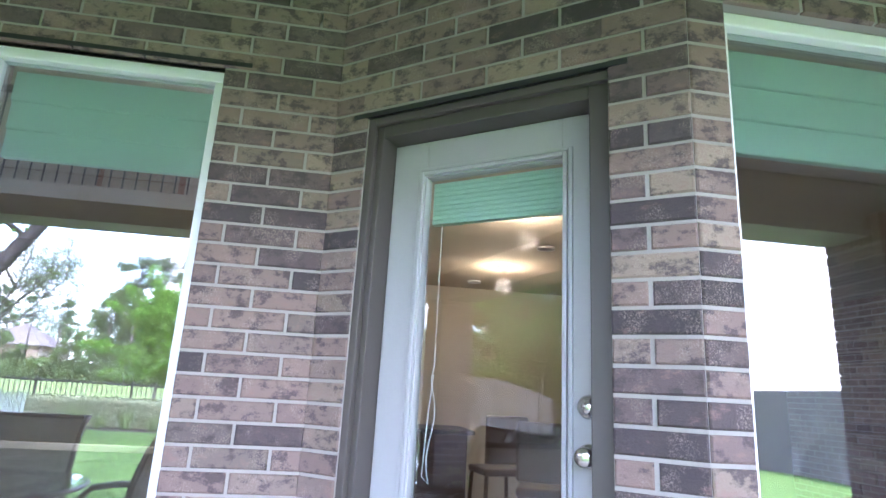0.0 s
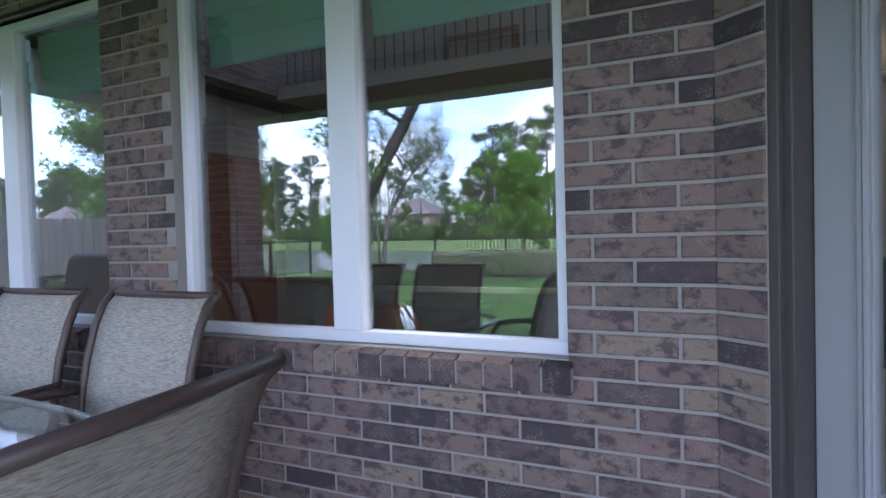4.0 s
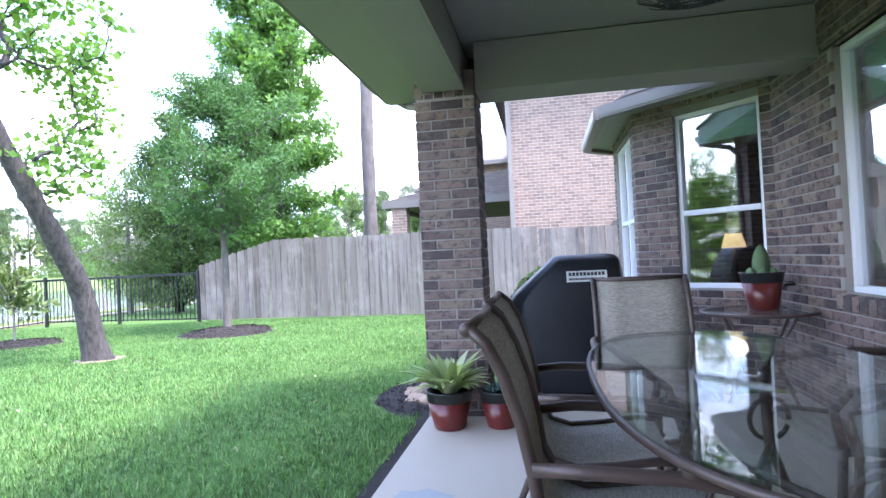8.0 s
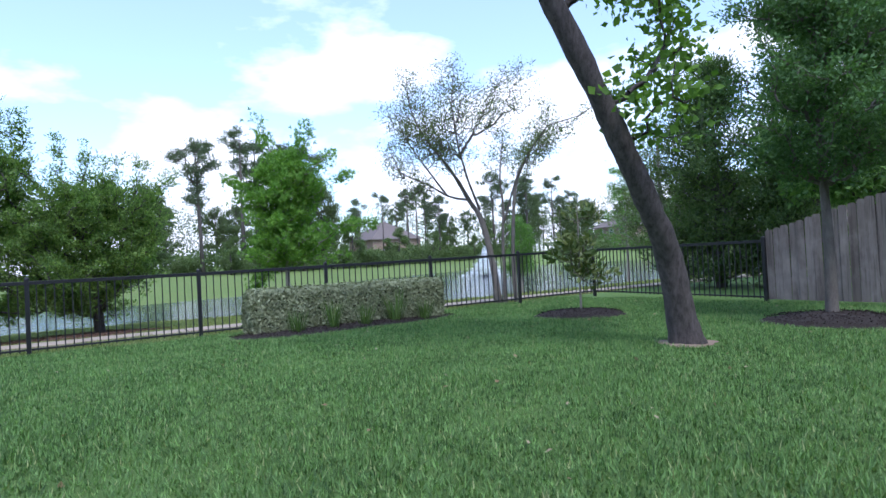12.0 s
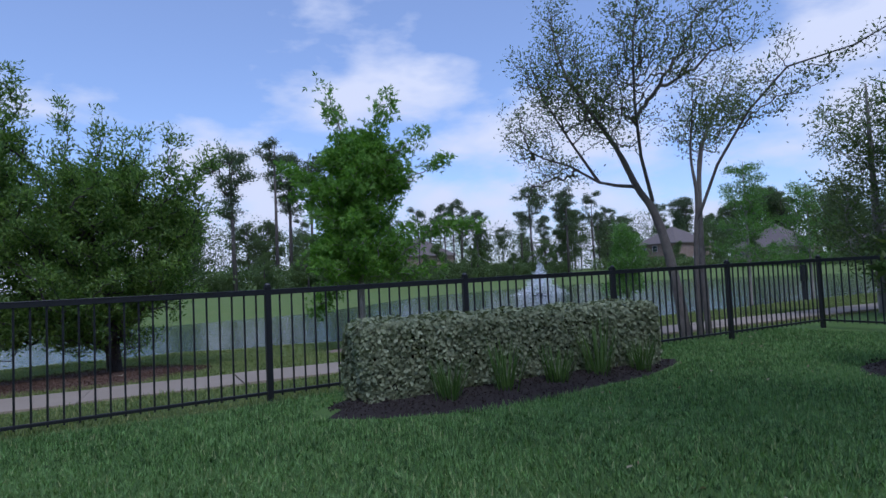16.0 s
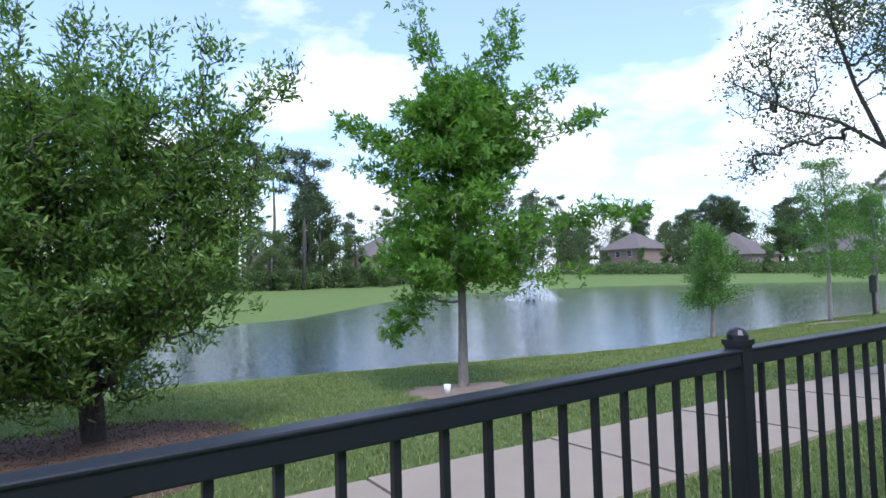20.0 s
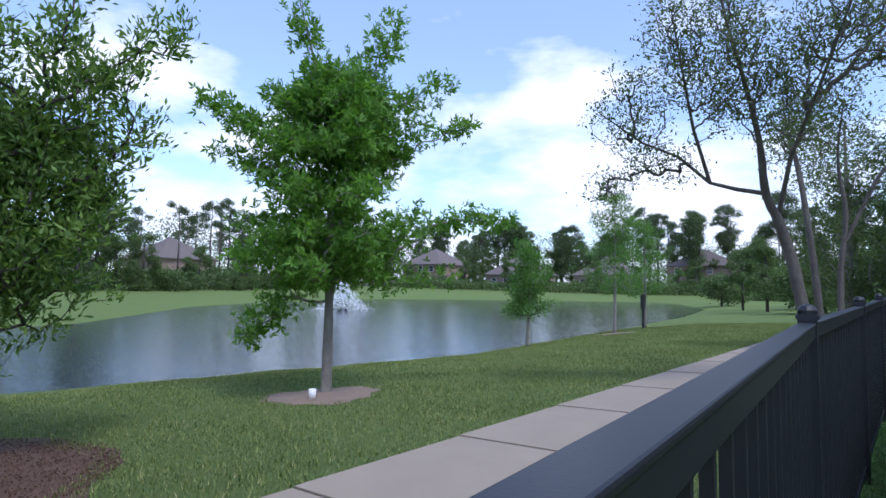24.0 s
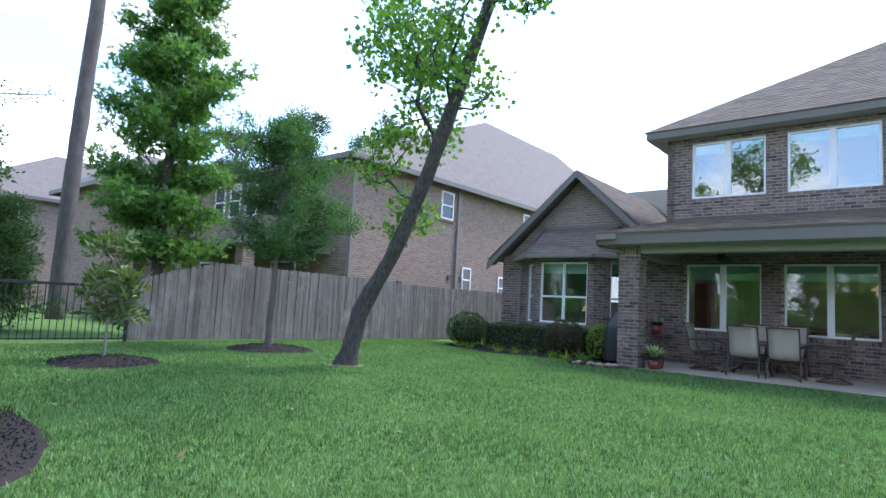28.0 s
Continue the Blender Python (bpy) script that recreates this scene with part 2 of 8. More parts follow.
def glass_mat(name, base, tint=(1, 1, 1), graze=0.8):
    m, n, l, b = mat_new(name)
    n.remove(b)
    tr, gl, mx = n.new("ShaderNodeBsdfTransparent"), n.new("ShaderNodeBsdfGlossy"), n.new("ShaderNodeMixShader")
    tr.inputs["Color"].default_value = (*tint, 1)
    gl.inputs["Roughness"].default_value = 0.0
    gl.inputs["Color"].default_value = (0.95, 0.97, 1.0, 1)
    lw = n.new("ShaderNodeLayerWeight")
    lw.inputs["Blend"].default_value = 0.5
    pw, ad = n.new("ShaderNodeMath"), n.new("ShaderNodeMath")
    pw.operation, ad.operation = "POWER", "MULTIPLY_ADD"
    pw.inputs[1].default_value = 5.0
    ad.inputs[1].default_value, ad.inputs[2].default_value = graze, base
    ad.use_clamp = True
    l.new(lw.outputs["Facing"], pw.inputs[0])
    l.new(pw.outputs[0], ad.inputs[0])
    l.new(ad.outputs[0], mx.inputs["Fac"])
    l.new(tr.outputs[0], mx.inputs[1])
    l.new(gl.outputs[0], mx.inputs[2])
    l.new(mx.outputs[0], n["Material Output"].inputs["Surface"])
    return m


def glow_mat(name, color, strength):
    m, n, l, b = mat_new(name)
    b.inputs["Base Color"].default_value = (*color, 1)
    b.inputs["Emission Color"].default_value = (*color, 1)
    b.inputs["Emission Strength"].default_value = strength
    return m


def ground_mat():
    """Turf: dense and green inside the garden fence, yellower and thinner outside, bare patches."""
    m, n, l, b = mat_new("turf")
    geo = n.new("ShaderNodeNewGeometry")
    p = geo.outputs["Position"]
    sep = n.new("ShaderNodeSeparateXYZ")
    l.new(p, sep.inputs[0])
    broad, mid, fine = noise_node(n, l, p, 0.35, 4), noise_node(n, l, p, 2.6, 5, 0.6), noise_node(n, l, p, 60, 6, 0.85)
    inner = mixc(n, l, fine, (0.010, 0.042, 0.005), (0.235, 0.37, 0.10))
    inner = mixc(n, l, ramp_node(n, l, mid, [(0.4, (0, 0, 0)), (0.7, (0.6, 0.6, 0.6))]), inner, (0.16, 0.27, 0.085))
    outer = mixc(n, l, fine, (0.045, 0.08, 0.018), (0.235, 0.30, 0.095))
    outer = mixc(n, l, ramp_node(n, l, mid, [(0.5, (0, 0, 0)), (0.75, (0.4, 0.4, 0.4))]), outer, (0.25, 0.25, 0.11))
    outer = mixc(n, l, ramp_node(n, l, broad, [(0.35, (0, 0, 0)), (0.65, (0.5, 0.5, 0.5))]), outer, (0.12, 0.19, 0.055))
    rng = n.new("ShaderNodeMapRange")
    rng.inputs["From Min"].default_value, rng.inputs["From Max"].default_value = -15.5, -15.3
    l.new(sep.outputs["X"], rng.inputs["Value"])
    l.new(mixc(n, l, rng.outputs[0], outer, inner), b.inputs["Base Color"])
    b.inputs["Roughness"].default_value = 0.9
    b.inputs["Specular IOR Level"].default_value = 0.15
    bump(n, l, b, fine, 0.9, 0.03)
    return m


def water_mat():
    m, n, l, b = mat_new("pond_water")
    geo = n.new("ShaderNodeNewGeometry")
    mp = n.new("ShaderNodeMapping")
    mp.inputs["Scale"].default_value = (1.0, 0.45, 1)
    mp.inputs["Rotation"].default_value = (0, 0, 0.6)
    l.new(geo.outputs["Position"], mp.inputs["Vector"])
    a, c = noise_node(n, l, mp.outputs[0], 2.4, 4, 0.6), noise_node(n, l, mp.outputs[0], 11, 3, 0.55)
    b.inputs["Base Color"].default_value = (0.026, 0.042, 0.058, 1)
    b.inputs["Roughness"].default_value = 0.06
    b.inputs["IOR"].default_value = 1.33
    b.inputs["Specular IOR Level"].default_value = 0.6
    bump(n, l, b, mixc(n, l, 0.4, a, c), 0.42, 0.07)
    return m


def fence_wood_mat():
    """Old cedar: every board its own grey, vertical grain, dark streaks and damp stains."""
    m, n, l, b = mat_new("weathered_cedar")
    rnd = n.new("ShaderNodeObjectInfo").outputs["Random"]
    geo = n.new("ShaderNodeNewGeometry")
    def streak(sc, zz, det):
        mp = n.new("ShaderNodeMapping")
        mp.inputs["Scale"].default_value = (sc, sc, zz)
        l.new(geo.outputs["Position"], mp.inputs["Vector"])
        return noise_node(n, l, mp.outputs[0], 1.0, det, 0.65)
    grain, stripe, damp = streak(110, 3.5, 4), streak(17, 0.8, 5), streak(2.2, 1.2, 4)
    c = mixc(n, l, grain, (0.085, 0.073, 0.066), (0.275, 0.245, 0.225))
    c = mixc(n, l, ramp_node(n, l, rnd, [(0.0, (0, 0, 0)), (0.55, (0.15, 0.15, 0.15)), (1.0, (0.75, 0.75, 0.75))]), c, (0.105, 0.086, 0.076))
    c = mixc(n, l, ramp_node(n, l, stripe, [(0.50, (0, 0, 0)), (0.66, (0.8, 0.8, 0.8))]), c, (0.062, 0.050, 0.045))
    c = mixc(n, l, ramp_node(n, l, damp, [(0.52, (0, 0, 0)), (0.72, (0.55, 0.55, 0.55))]), c, (0.33, 0.30, 0.275))
    l.new(c, b.inputs["Base Color"])
    b.inputs["Roughness"].default_value = 0.92
    bump(n, l, b, grain, 0.5, 0.004)
    return m


def sling_mat():
    """Woven vinyl: pale threads across, slubs of darker yarn, a fine cross weave."""
    m, n, l, b = mat_new("woven_sling")
    v = coords(n, l)
    def streak(sx, sy):
        mp = n.new("ShaderNodeMapping")
        mp.inputs["Scale"].default_value = (sx, sy, sy)
        l.new(v, mp.inputs["Vector"])
        return noise_node(n, l, mp.outputs[0], 1.0, 2)
    across, slub = streak(26, 330), streak(900, 120)
    c = mixc(n, l, ramp_node(n, l, across, [(0.34, (0, 0, 0)), (0.6, (1, 1, 1))]), (0.25, 0.215, 0.172), (0.47, 0.42, 0.345))
    c = mixc(n, l, ramp_node(n, l, slub, [(0.55, (0, 0, 0)), (0.75, (0.45, 0.45, 0.45))]), c, (0.2, 0.175, 0.145))
    l.new(c, b.inputs["Base Color"])
    b.inputs["Roughness"].default_value = 0.7
    bump(n, l, b, across, 0.4, 0.002)
    return m


def shingle_mat():
    m, n, l, b = mat_new("asphalt_shingle")
    geo = n.new("ShaderNodeNewGeometry")
    rnd = geo.outputs["Random Per Island"]
    a, g = noise_node(n, l, geo.outputs["Position"], 5, 4), noise_node(n, l, geo.outputs["Position"], 90, 3)
    c = mixc(n, l, rnd, (0.105, 0.08, 0.066), (0.21, 0.164, 0.132))
    c = mixc(n, l, ramp_node(n, l, a, [(0.4, (0, 0, 0)), (0.7, (0.6, 0.6, 0.6))]), c, (0.098, 0.076, 0.063))
    l.new(mixc(n, l, 0.3, c, mixc(n, l, g, (0.062, 0.05, 0.043), (0.28, 0.23, 0.19))), b.inputs["Base Color"])
    b.inputs["Roughness"].default_value = 0.95
    bump(n, l, b, g, 0.6, 0.006)
    return m


M_BRICK, M_BRICKJ = brick_mat("clay_brick", True), brick_mat("clay_brick_joined", False)
M_MORTAR = simple("mortar", (0.33, 0.30, 0.27), 0.95, fine=90, bump_s=0.4)
M_BRICK_N = brick_far_mat("pink_brick", ((0.27, 0.18, 0.135), (0.165, 0.11, 0.088), (0.34, 0.25, 0.19)), (0.38, 0.335, 0.285))
M_BRICK_F = brick_far_mat("brown_brick", ((0.26, 0.18, 0.155), (0.17, 0.12, 0.105), (0.31, 0.24, 0.2)), (0.35, 0.32, 0.3))
M_TURF, M_WATER, M_CEDAR, M_SLING, M_SHINGLE = ground_mat(), water_mat(), fence_wood_mat(), sling_mat(), shingle_mat()
M_CONC = simple("patio_concrete", (0.46, 0.395, 0.315), 0.85, var=0.10, scale=1.5, fine=140, bump_s=0.25, kind="Object")
M_PATHC = simple("path_concrete", (0.32, 0.262, 0.20), 0.9, var=0.32, scale=0.9, fine=110, bump_s=0.35)
M_WHITE = simple("white_vinyl", (0.80, 0.80, 0.81), 0.35, var=0.03)
M_DOOR = simple("putty_door_paint", (0.37, 0.365, 0.36), 0.45, var=0.03)
M_TRIM = simple("brown_trim_paint", (0.078, 0.066, 0.058), 0.5, var=0.06)
M_SOFFIT = simple("taupe_paint", (0.34, 0.325, 0.285), 0.7, var=0.04, scale=1.5)
M_CEIL = simple("porch_ceiling_paint", (0.33, 0.325, 0.29), 0.75, var=0.04, scale=1.2)
M_FASCIA = simple("taupe_fascia", (0.15, 0.135, 0.12), 0.55, var=0.06)
M_GUTTER = simple("gutter_taupe", (0.21, 0.185, 0.16), 0.45, var=0.05)
M_IRON = simple("black_powder_coat", (0.012, 0.013, 0.017), 0.42, var=0.2, fine=200, bump_s=0.05)
M_BRONZE = simple("bronze_frame", (0.095, 0.065, 0.052), 0.42, metal=0.2, var=0.25, fine=90)
M_TGLASS = glass_mat("table_glass", 0.045, (0.95, 0.98, 0.98), 0.75)
M_PANE = glass_mat("window_glass", 0.19, (0.84, 0.88, 0.87))
M_PANED = glass_mat("door_glass", 0.085, (0.9, 0.92, 0.9))
M_CHROME = simple("satin_nickel", (0.72, 0.70, 0.66), 0.22, metal=1.0, var=0.03, bump_s=0.02)
M_COVER = simple("black_vinyl_cover", (0.008, 0.0085, 0.012), 0.45, var=0.3, scale=3, fine=40, bump_s=0.3)
M_LABEL = simple("label_white", (0.72, 0.72, 0.70), 0.5, var=0.04)
M_INK = simple("label_ink", (0.03, 0.03, 0.035), 0.5)
M_POT = simple("oxblood_glaze", (0.13, 0.022, 0.018), 0.28, var=0.25)
M_POTRIM = simple("dark_rim_glaze", (0.03, 0.032, 0.03), 0.35, var=0.2)
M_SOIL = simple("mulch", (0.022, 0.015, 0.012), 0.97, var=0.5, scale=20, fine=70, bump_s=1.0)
M_STRAW = simple("pine_straw", (0.10, 0.055, 0.035), 0.95, var=0.5, scale=15, fine=90, bump_s=1.0)
M_ROCK = simple("river_rock", (0.36, 0.255, 0.18), 0.85, var=0.35, scale=5, fine=40, bump_s=0.4)
M_CACTUS = simple("cactus_green", (0.12, 0.19, 0.085), 0.7, var=0.25, fine=120, bump_s=0.6)
M_SHADE = simple("green_roman_shade", (0.48, 0.74, 0.63), 0.85, var=0.06, scale=3)
M_PLASTER = simple("room_plaster", (0.42, 0.37, 0.29), 0.9, var=0.04)
M_TILE = simple("room_floor_tile", (0.46, 0.39, 0.29), 0.35, var=0.10, scale=2)
M_DARKWOOD = simple("dark_wood", (0.06, 0.032, 0.02), 0.45, var=0.3, scale=6)
M_CHERRY = simple("cherry_wood", (0.23, 0.085, 0.035), 0.45, var=0.2, scale=5)
M_SOFA = simple("sage_upholstery", (0.19, 0.18, 0.145), 0.9, var=0.15, fine=160)
M_RED = simple("red_cushion_cloth", (0.52, 0.085, 0.035), 0.85, var=0.12, fine=200)
M_WICKER = simple("grey_wicker", (0.105, 0.085, 0.076), 0.7, var=0.35, scale=60, fine=160, bump_s=0.6)
M_ART = simple("print_paper", (0.34, 0.27, 0.19), 0.8, var=0.5, scale=4)
M_BLACK = simple("black_metal", (0.02, 0.02, 0.02), 0.5, var=0.1)
M_LAMP = glow_mat("lit_shade", (0.75, 0.48, 0.22), 0.3)
M_BULB = glow_mat("lit_bulb", (1.0, 0.82, 0.52), 22.0)
M_BARK = bark_mat("dark_bark", (0.009, 0.007, 0.007), (0.14, 0.12, 0.115), 20)
M_BARKP = bark_mat("pine_bark", (0.055, 0.045, 0.043), (0.165, 0.14, 0.13), 5)
M_BARKE = bark_mat("elm_bark", (0.07, 0.06, 0.052), (0.19, 0.17, 0.15), 12)
M_BARKL = bark_mat("grey_bark", (0.16, 0.14, 0.125), (0.36, 0.33, 0.29), 14)
L_MAPLE = leaf_mat("tallow_leaf", (0.075, 0.15, 0.03), (0.22, 0.36, 0.08), trans=0.45)
L_GUM = leaf_mat("sweetgum_leaf", (0.07, 0.145, 0.042), (0.205, 0.33, 0.098), trans=0.45)
L_OAK = leaf_mat("oak_leaf", (0.075, 0.17, 0.028), (0.22, 0.38, 0.07), trans=0.42)
L_LIVE = leaf_mat("live_oak_leaf", (0.065, 0.13, 0.052), (0.123, 0.223, 0.074), 0.6, 0.32)
L_MYRT = leaf_mat("wax_myrtle_leaf", (0.06, 0.125, 0.032), (0.27, 0.385, 0.11), trans=0.45)
L_CEDAR = leaf_mat("dark_shrub_leaf", (0.055, 0.10, 0.038), (0.17, 0.24, 0.085), trans=0.35)
L_SPARSE = leaf_mat("young_leaf", (0.08, 0.11, 0.055), (0.20, 0.25, 0.11), trans=0.4)
L_CYP = leaf_mat("cypress_leaf", (0.09, 0.18, 0.05), (0.21, 0.36, 0.10), trans=0.45)
# pine and far leaf colours are raised and greyed to include distance haze
L_PINE = leaf_mat("pine_needle", (0.06, 0.088, 0.055), (0.14, 0.185, 0.10), trans=0.3)
L_FAR = leaf_mat("far_leaf", (0.075, 0.12, 0.05), (0.19, 0.25, 0.10), trans=0.35)
L_HEDGE = leaf_mat("silverthorn_leaf", (0.12, 0.145, 0.08), (0.38, 0.41, 0.26), 0.45, 0.15)
L_BOX = leaf_mat("boxwood_leaf", (0.028, 0.06, 0.014), (0.10, 0.16, 0.035), trans=0.2)
L_RUST = leaf_mat("loropetalum_leaf", (0.035, 0.042, 0.018), (0.11, 0.085, 0.035), trans=0.2)
L_MAG = leaf_mat("magnolia_leaf", (0.05, 0.095, 0.03), (0.22, 0.24, 0.09), 0.3, 0.25)
L_IRIS = leaf_mat("iris_blade", (0.06, 0.12, 0.03), (0.16, 0.24, 0.07))
L_STRIPE = leaf_mat("striped_leaf", (0.30, 0.37, 0.15), (0.78, 0.79, 0.52), 0.45, 0.25)
L_LIME = leaf_mat("lime_leaf", (0.14, 0.22, 0.03), (0.32, 0.42, 0.08))
L_SUCC = leaf_mat("succulent_leaf", (0.08, 0.16, 0.15), (0.16, 0.27, 0.25), 0.5, 0.1)
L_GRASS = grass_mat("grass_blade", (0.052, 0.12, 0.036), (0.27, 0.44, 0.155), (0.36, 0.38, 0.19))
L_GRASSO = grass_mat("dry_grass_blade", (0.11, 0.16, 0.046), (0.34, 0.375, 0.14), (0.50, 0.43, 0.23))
M_SPRAY = simple("water_spray", (0.85, 0.88, 0.9), 0.3, var=0.02)


# ---- mesh building ----
class Geo:
    """Vertices and faces of one part."""

    def __init__(self):
        self.v, self.f = [], []

    def poly(self, pts):
        i = len(self.v)
        self.v += [tuple(p) for p in pts]
        self.f.append(tuple(range(i, i + len(pts))))
        return self

    def box(self, x0, y0, z0, x1, y1, z1, m=None):
        i = len(self.v)
        c = [(x, y, z) for z in (z0, z1) for x, y in ((x0, y0), (x1, y0), (x1, y1), (x0, y1))]
        self.v += [tuple(m @ Vector(p)) for p in c] if m else c
        self.f += [tuple(i + k for k in q) for q in ((3, 2, 1, 0), (4, 5, 6, 7), (0, 1, 5, 4), (1, 2, 6, 5), (2, 3, 7, 6), (3, 0, 4, 7))]
        return self

    def tube(self, pts, radii, n=8, cap=True):
        """A tube along points; radii: one number or one a point."""
        pts = [Vector(p) for p in pts]
        if not isinstance(radii, (list, tuple)):
            radii = [radii] * len(pts)
        start, up = len(self.v), None
        for k, p in enumerate(pts):
            d = (pts[min(k + 1, len(pts) - 1)] - pts[max(k - 1, 0)]).normalized()
            if up is None:
                up = Vector((0, 0, 1)) if abs(d.z) < 0.9 else Vector((1, 0, 0))
            side = d.cross(up).normalized()
            up = side.cross(d).normalized()
            for j in range(n):
                a = 2 * math.pi * j / n
                self.v.append(tuple(p + (side * math.cos(a) + up * math.sin(a)) * radii[k]))
        for k in range(len(pts) - 1):
            for j in range(n):
                a, b = start + k * n + j, start + k * n + (j + 1) % n
                self.f.append((a, b, b + n, a + n))
        if cap:
            self.f.append(tuple(start + j for j in reversed(range(n))))
            self.f.append(tuple(start + (len(pts) - 1) * n + j for j in range(n)))
        return self

    def lathe(self, cx, cy, prof, n=24):
        """A solid turned about a vertical axis; prof: rows of (radius, z)."""
        start = len(self.v)
        for r, z in prof:
            self.v += [(cx + r * math.cos(2 * math.pi * j / n), cy + r * math.sin(2 * math.pi * j / n), z) for j in range(n)]
        for k in range(len(prof) - 1):
            for j in range(n):
                a, b = start + k * n + j, start + k * n + (j + 1) % n
                self.f.append((a, b, b + n, a + n))
        self.f.append(tuple(start + j for j in reversed(range(n))))
        self.f.append(tuple(start + (len(prof) - 1) * n + j for j in range(n)))
        return self

    def ball(self, c, r, n=10, m=6):
        rx, ry, rz = r if isinstance(r, (list, tuple)) else (r, r, r)
        prof = [(math.sin(math.pi * k / m), -math.cos(math.pi * k / m)) for k in range(m + 1)]
        i = len(self.v)
        self.lathe(0, 0, [(max(a, 0.02), b) for a, b in prof], n)
        self.v[i:] = [(c[0] + x * rx, c[1] + y * ry, c[2] + z * rz) for x, y, z in self.v[i:]]
        return self

    def turned(self, m):
        self.v = [tuple(m @ Vector(p)) for p in self.v]
        return self

    def mesh(self, name, mat, smooth=False):
        me = bpy.data.meshes.new(name)
        me.from_pydata(self.v, [], self.f)
        me.materials.append(mat)
        if smooth:
            me.shade_smooth()
        me.update()
        return me


def part(name, g, mat, parent=None, label="", smooth=False, bevel=0.0):
    """One mesh object under a thing or a part."""
    ob = new(name, g.mesh(name, mat, smooth))
    if bevel:
        b = ob.modifiers.new("bevel", "BEVEL")
        b.width, b.segments, b.limit_method = bevel, 2, "ANGLE"
    if parent:
        ob.parent = parent
    if label:
        ob["label"] = label
    return ob


def thing(name, label, category, group="", at=(0, 0, 0), rz=0.0):
    ob = new(name)
    ob.matrix_basis = pose(*at, 0, 0, rz)
    ob.empty_display_size = 0.2
    return tagged(ob, label, category, group)


def setting(name, g, mat, label="", category="", smooth=False, bevel=0.0):
    return tagged(part(name, g, mat, None, "", smooth, bevel), label, category, "", "structure")


def leaf_mesh(name, mat, pos, size, aspect=0.5, droop=0.0, seed=0, normals=None, fold=0.25, lobes=1, dirs=None):
    """Many small folded leaves at the given points, in one mesh."""
    rs = np.random.RandomState(seed)
    n = len(pos)
    d = rs.normal(size=(n, 3))
    if dirs is not None:
        d = d * 0.55 + dirs
    d[:, 2] -= droop
    d /= np.linalg.norm(d, axis=1)[:, None]
    w = rs.normal(size=(n, 3)) if normals is None else normals + rs.normal(scale=0.42, size=(n, 3))
    d = d - w * ((d * w).sum(1) / (w * w).sum(1))[:, None]
    d /= np.linalg.norm(d, axis=1)[:, None] + 1e-9
    s = np.cross(d, w)
    s /= np.linalg.norm(s, axis=1)[:, None] + 1e-9
    up = np.cross(s, d)
    L = size * rs.uniform(0.6, 1.3, size=(n, 1))
    if lobes > 1:       # a lobed leaf: blades fanned from one stalk
        fan = np.linspace(-1.0, 1.0, lobes)
        pos, up, L = np.tile(pos, (lobes, 1)), np.tile(up, (lobes, 1)), np.tile(L, (lobes, 1)) * np.repeat(1 - 0.25 * np.abs(fan), n)[:, None]
        ca, sa = np.repeat(np.cos(fan), n)[:, None], np.repeat(np.sin(fan), n)[:, None]
        d, s = np.tile(d, (lobes, 1)) * ca + np.tile(s, (lobes, 1)) * sa, np.tile(s, (lobes, 1)) * ca - np.tile(d, (lobes, 1)) * sa
        n *= lobes
    W = L * aspect * 0.5
    p0, p2 = pos, pos + d * L
    mid = pos + d * L * 0.45
    p1, p3 = mid + s * W + up * W * fold, mid - s * W + up * W * fold
    v = np.stack([p0, p1, p2, p3], 1).reshape(-1, 3)
    i = np.arange(n) * 4
    f = np.concatenate([np.stack([i, i + 1, i + 2], 1), np.stack([i, i + 2, i + 3], 1)])
    me = bpy.data.meshes.new(name)
    me.vertices.add(len(v))
    me.vertices.foreach_set("co", v.ravel().astype(np.float32))
    me.loops.add(len(f) * 3)
    me.loops.foreach_set("vertex_index", f.ravel().astype(np.int32))
    me.polygons.add(len(f))
    me.polygons.foreach_set("loop_start", np.arange(0, len(f) * 3, 3, dtype=np.int32))
    me.materials.append(mat)
    me.update(calc_edges=True)
    return me


def in_blobs(blobs, n, rs, shell=0.45):
    """Points spread through ellipsoids (centre, radii), more of them near the outside."""
    vol = np.array([b[1][0] * b[1][1] * b[1][2] for b in blobs]) ** 0.8
    pick = rs.choice(len(blobs), n, p=vol / vol.sum())
    d = rs.normal(size=(n, 3))
    d /= np.linalg.norm(d, axis=1)[:, None]
    r = shell + (1 - shell) * rs.uniform(size=(n, 1)) ** 0.7
    c = np.array([b[0] for b in blobs])[pick]
    e = np.array([b[1] for b in blobs])[pick]
    return c + d * r * e


def spray(p0, p1, r, n=4, start=0.4, flat=0.7):
    """Small clumps along a branch from p0 to p1, thinner to its tip."""
    a, b = Vector(p0), Vector(p1)
    out = []
    for k in range(n):
        u = start + (1 - start) * k / (n - 1)
        w = r * (1.15 - 0.55 * u)
        out.append((tuple(a.lerp(b, u)), (w, w, w * flat)))
    return out


def whorls(x, y, layers, seed, r=0.34, rise=0.4, flat=0.7, start=0.4, n=4):
    """Clumps along branches that leave an upright stem at each height, (z, reach, branches)."""
    rs = random.Random(seed)
    out, a = [], rs.uniform(0, 6)
    for z, reach, count in layers:
        for k in range(count):
            a += 2 * math.pi / count + rs.uniform(-0.35, 0.35)
            d = reach * rs.uniform(0.6, 1.18)
            z0 = z + rs.uniform(-0.2, 0.2)
            out += spray((x, y, z0), (x + d * math.cos(a), y + d * math.sin(a), z0 + rise * d * rs.uniform(0.5, 1.4)), r * rs.uniform(0.75, 1.2), n, start, flat)
        a += 0.9
    return out


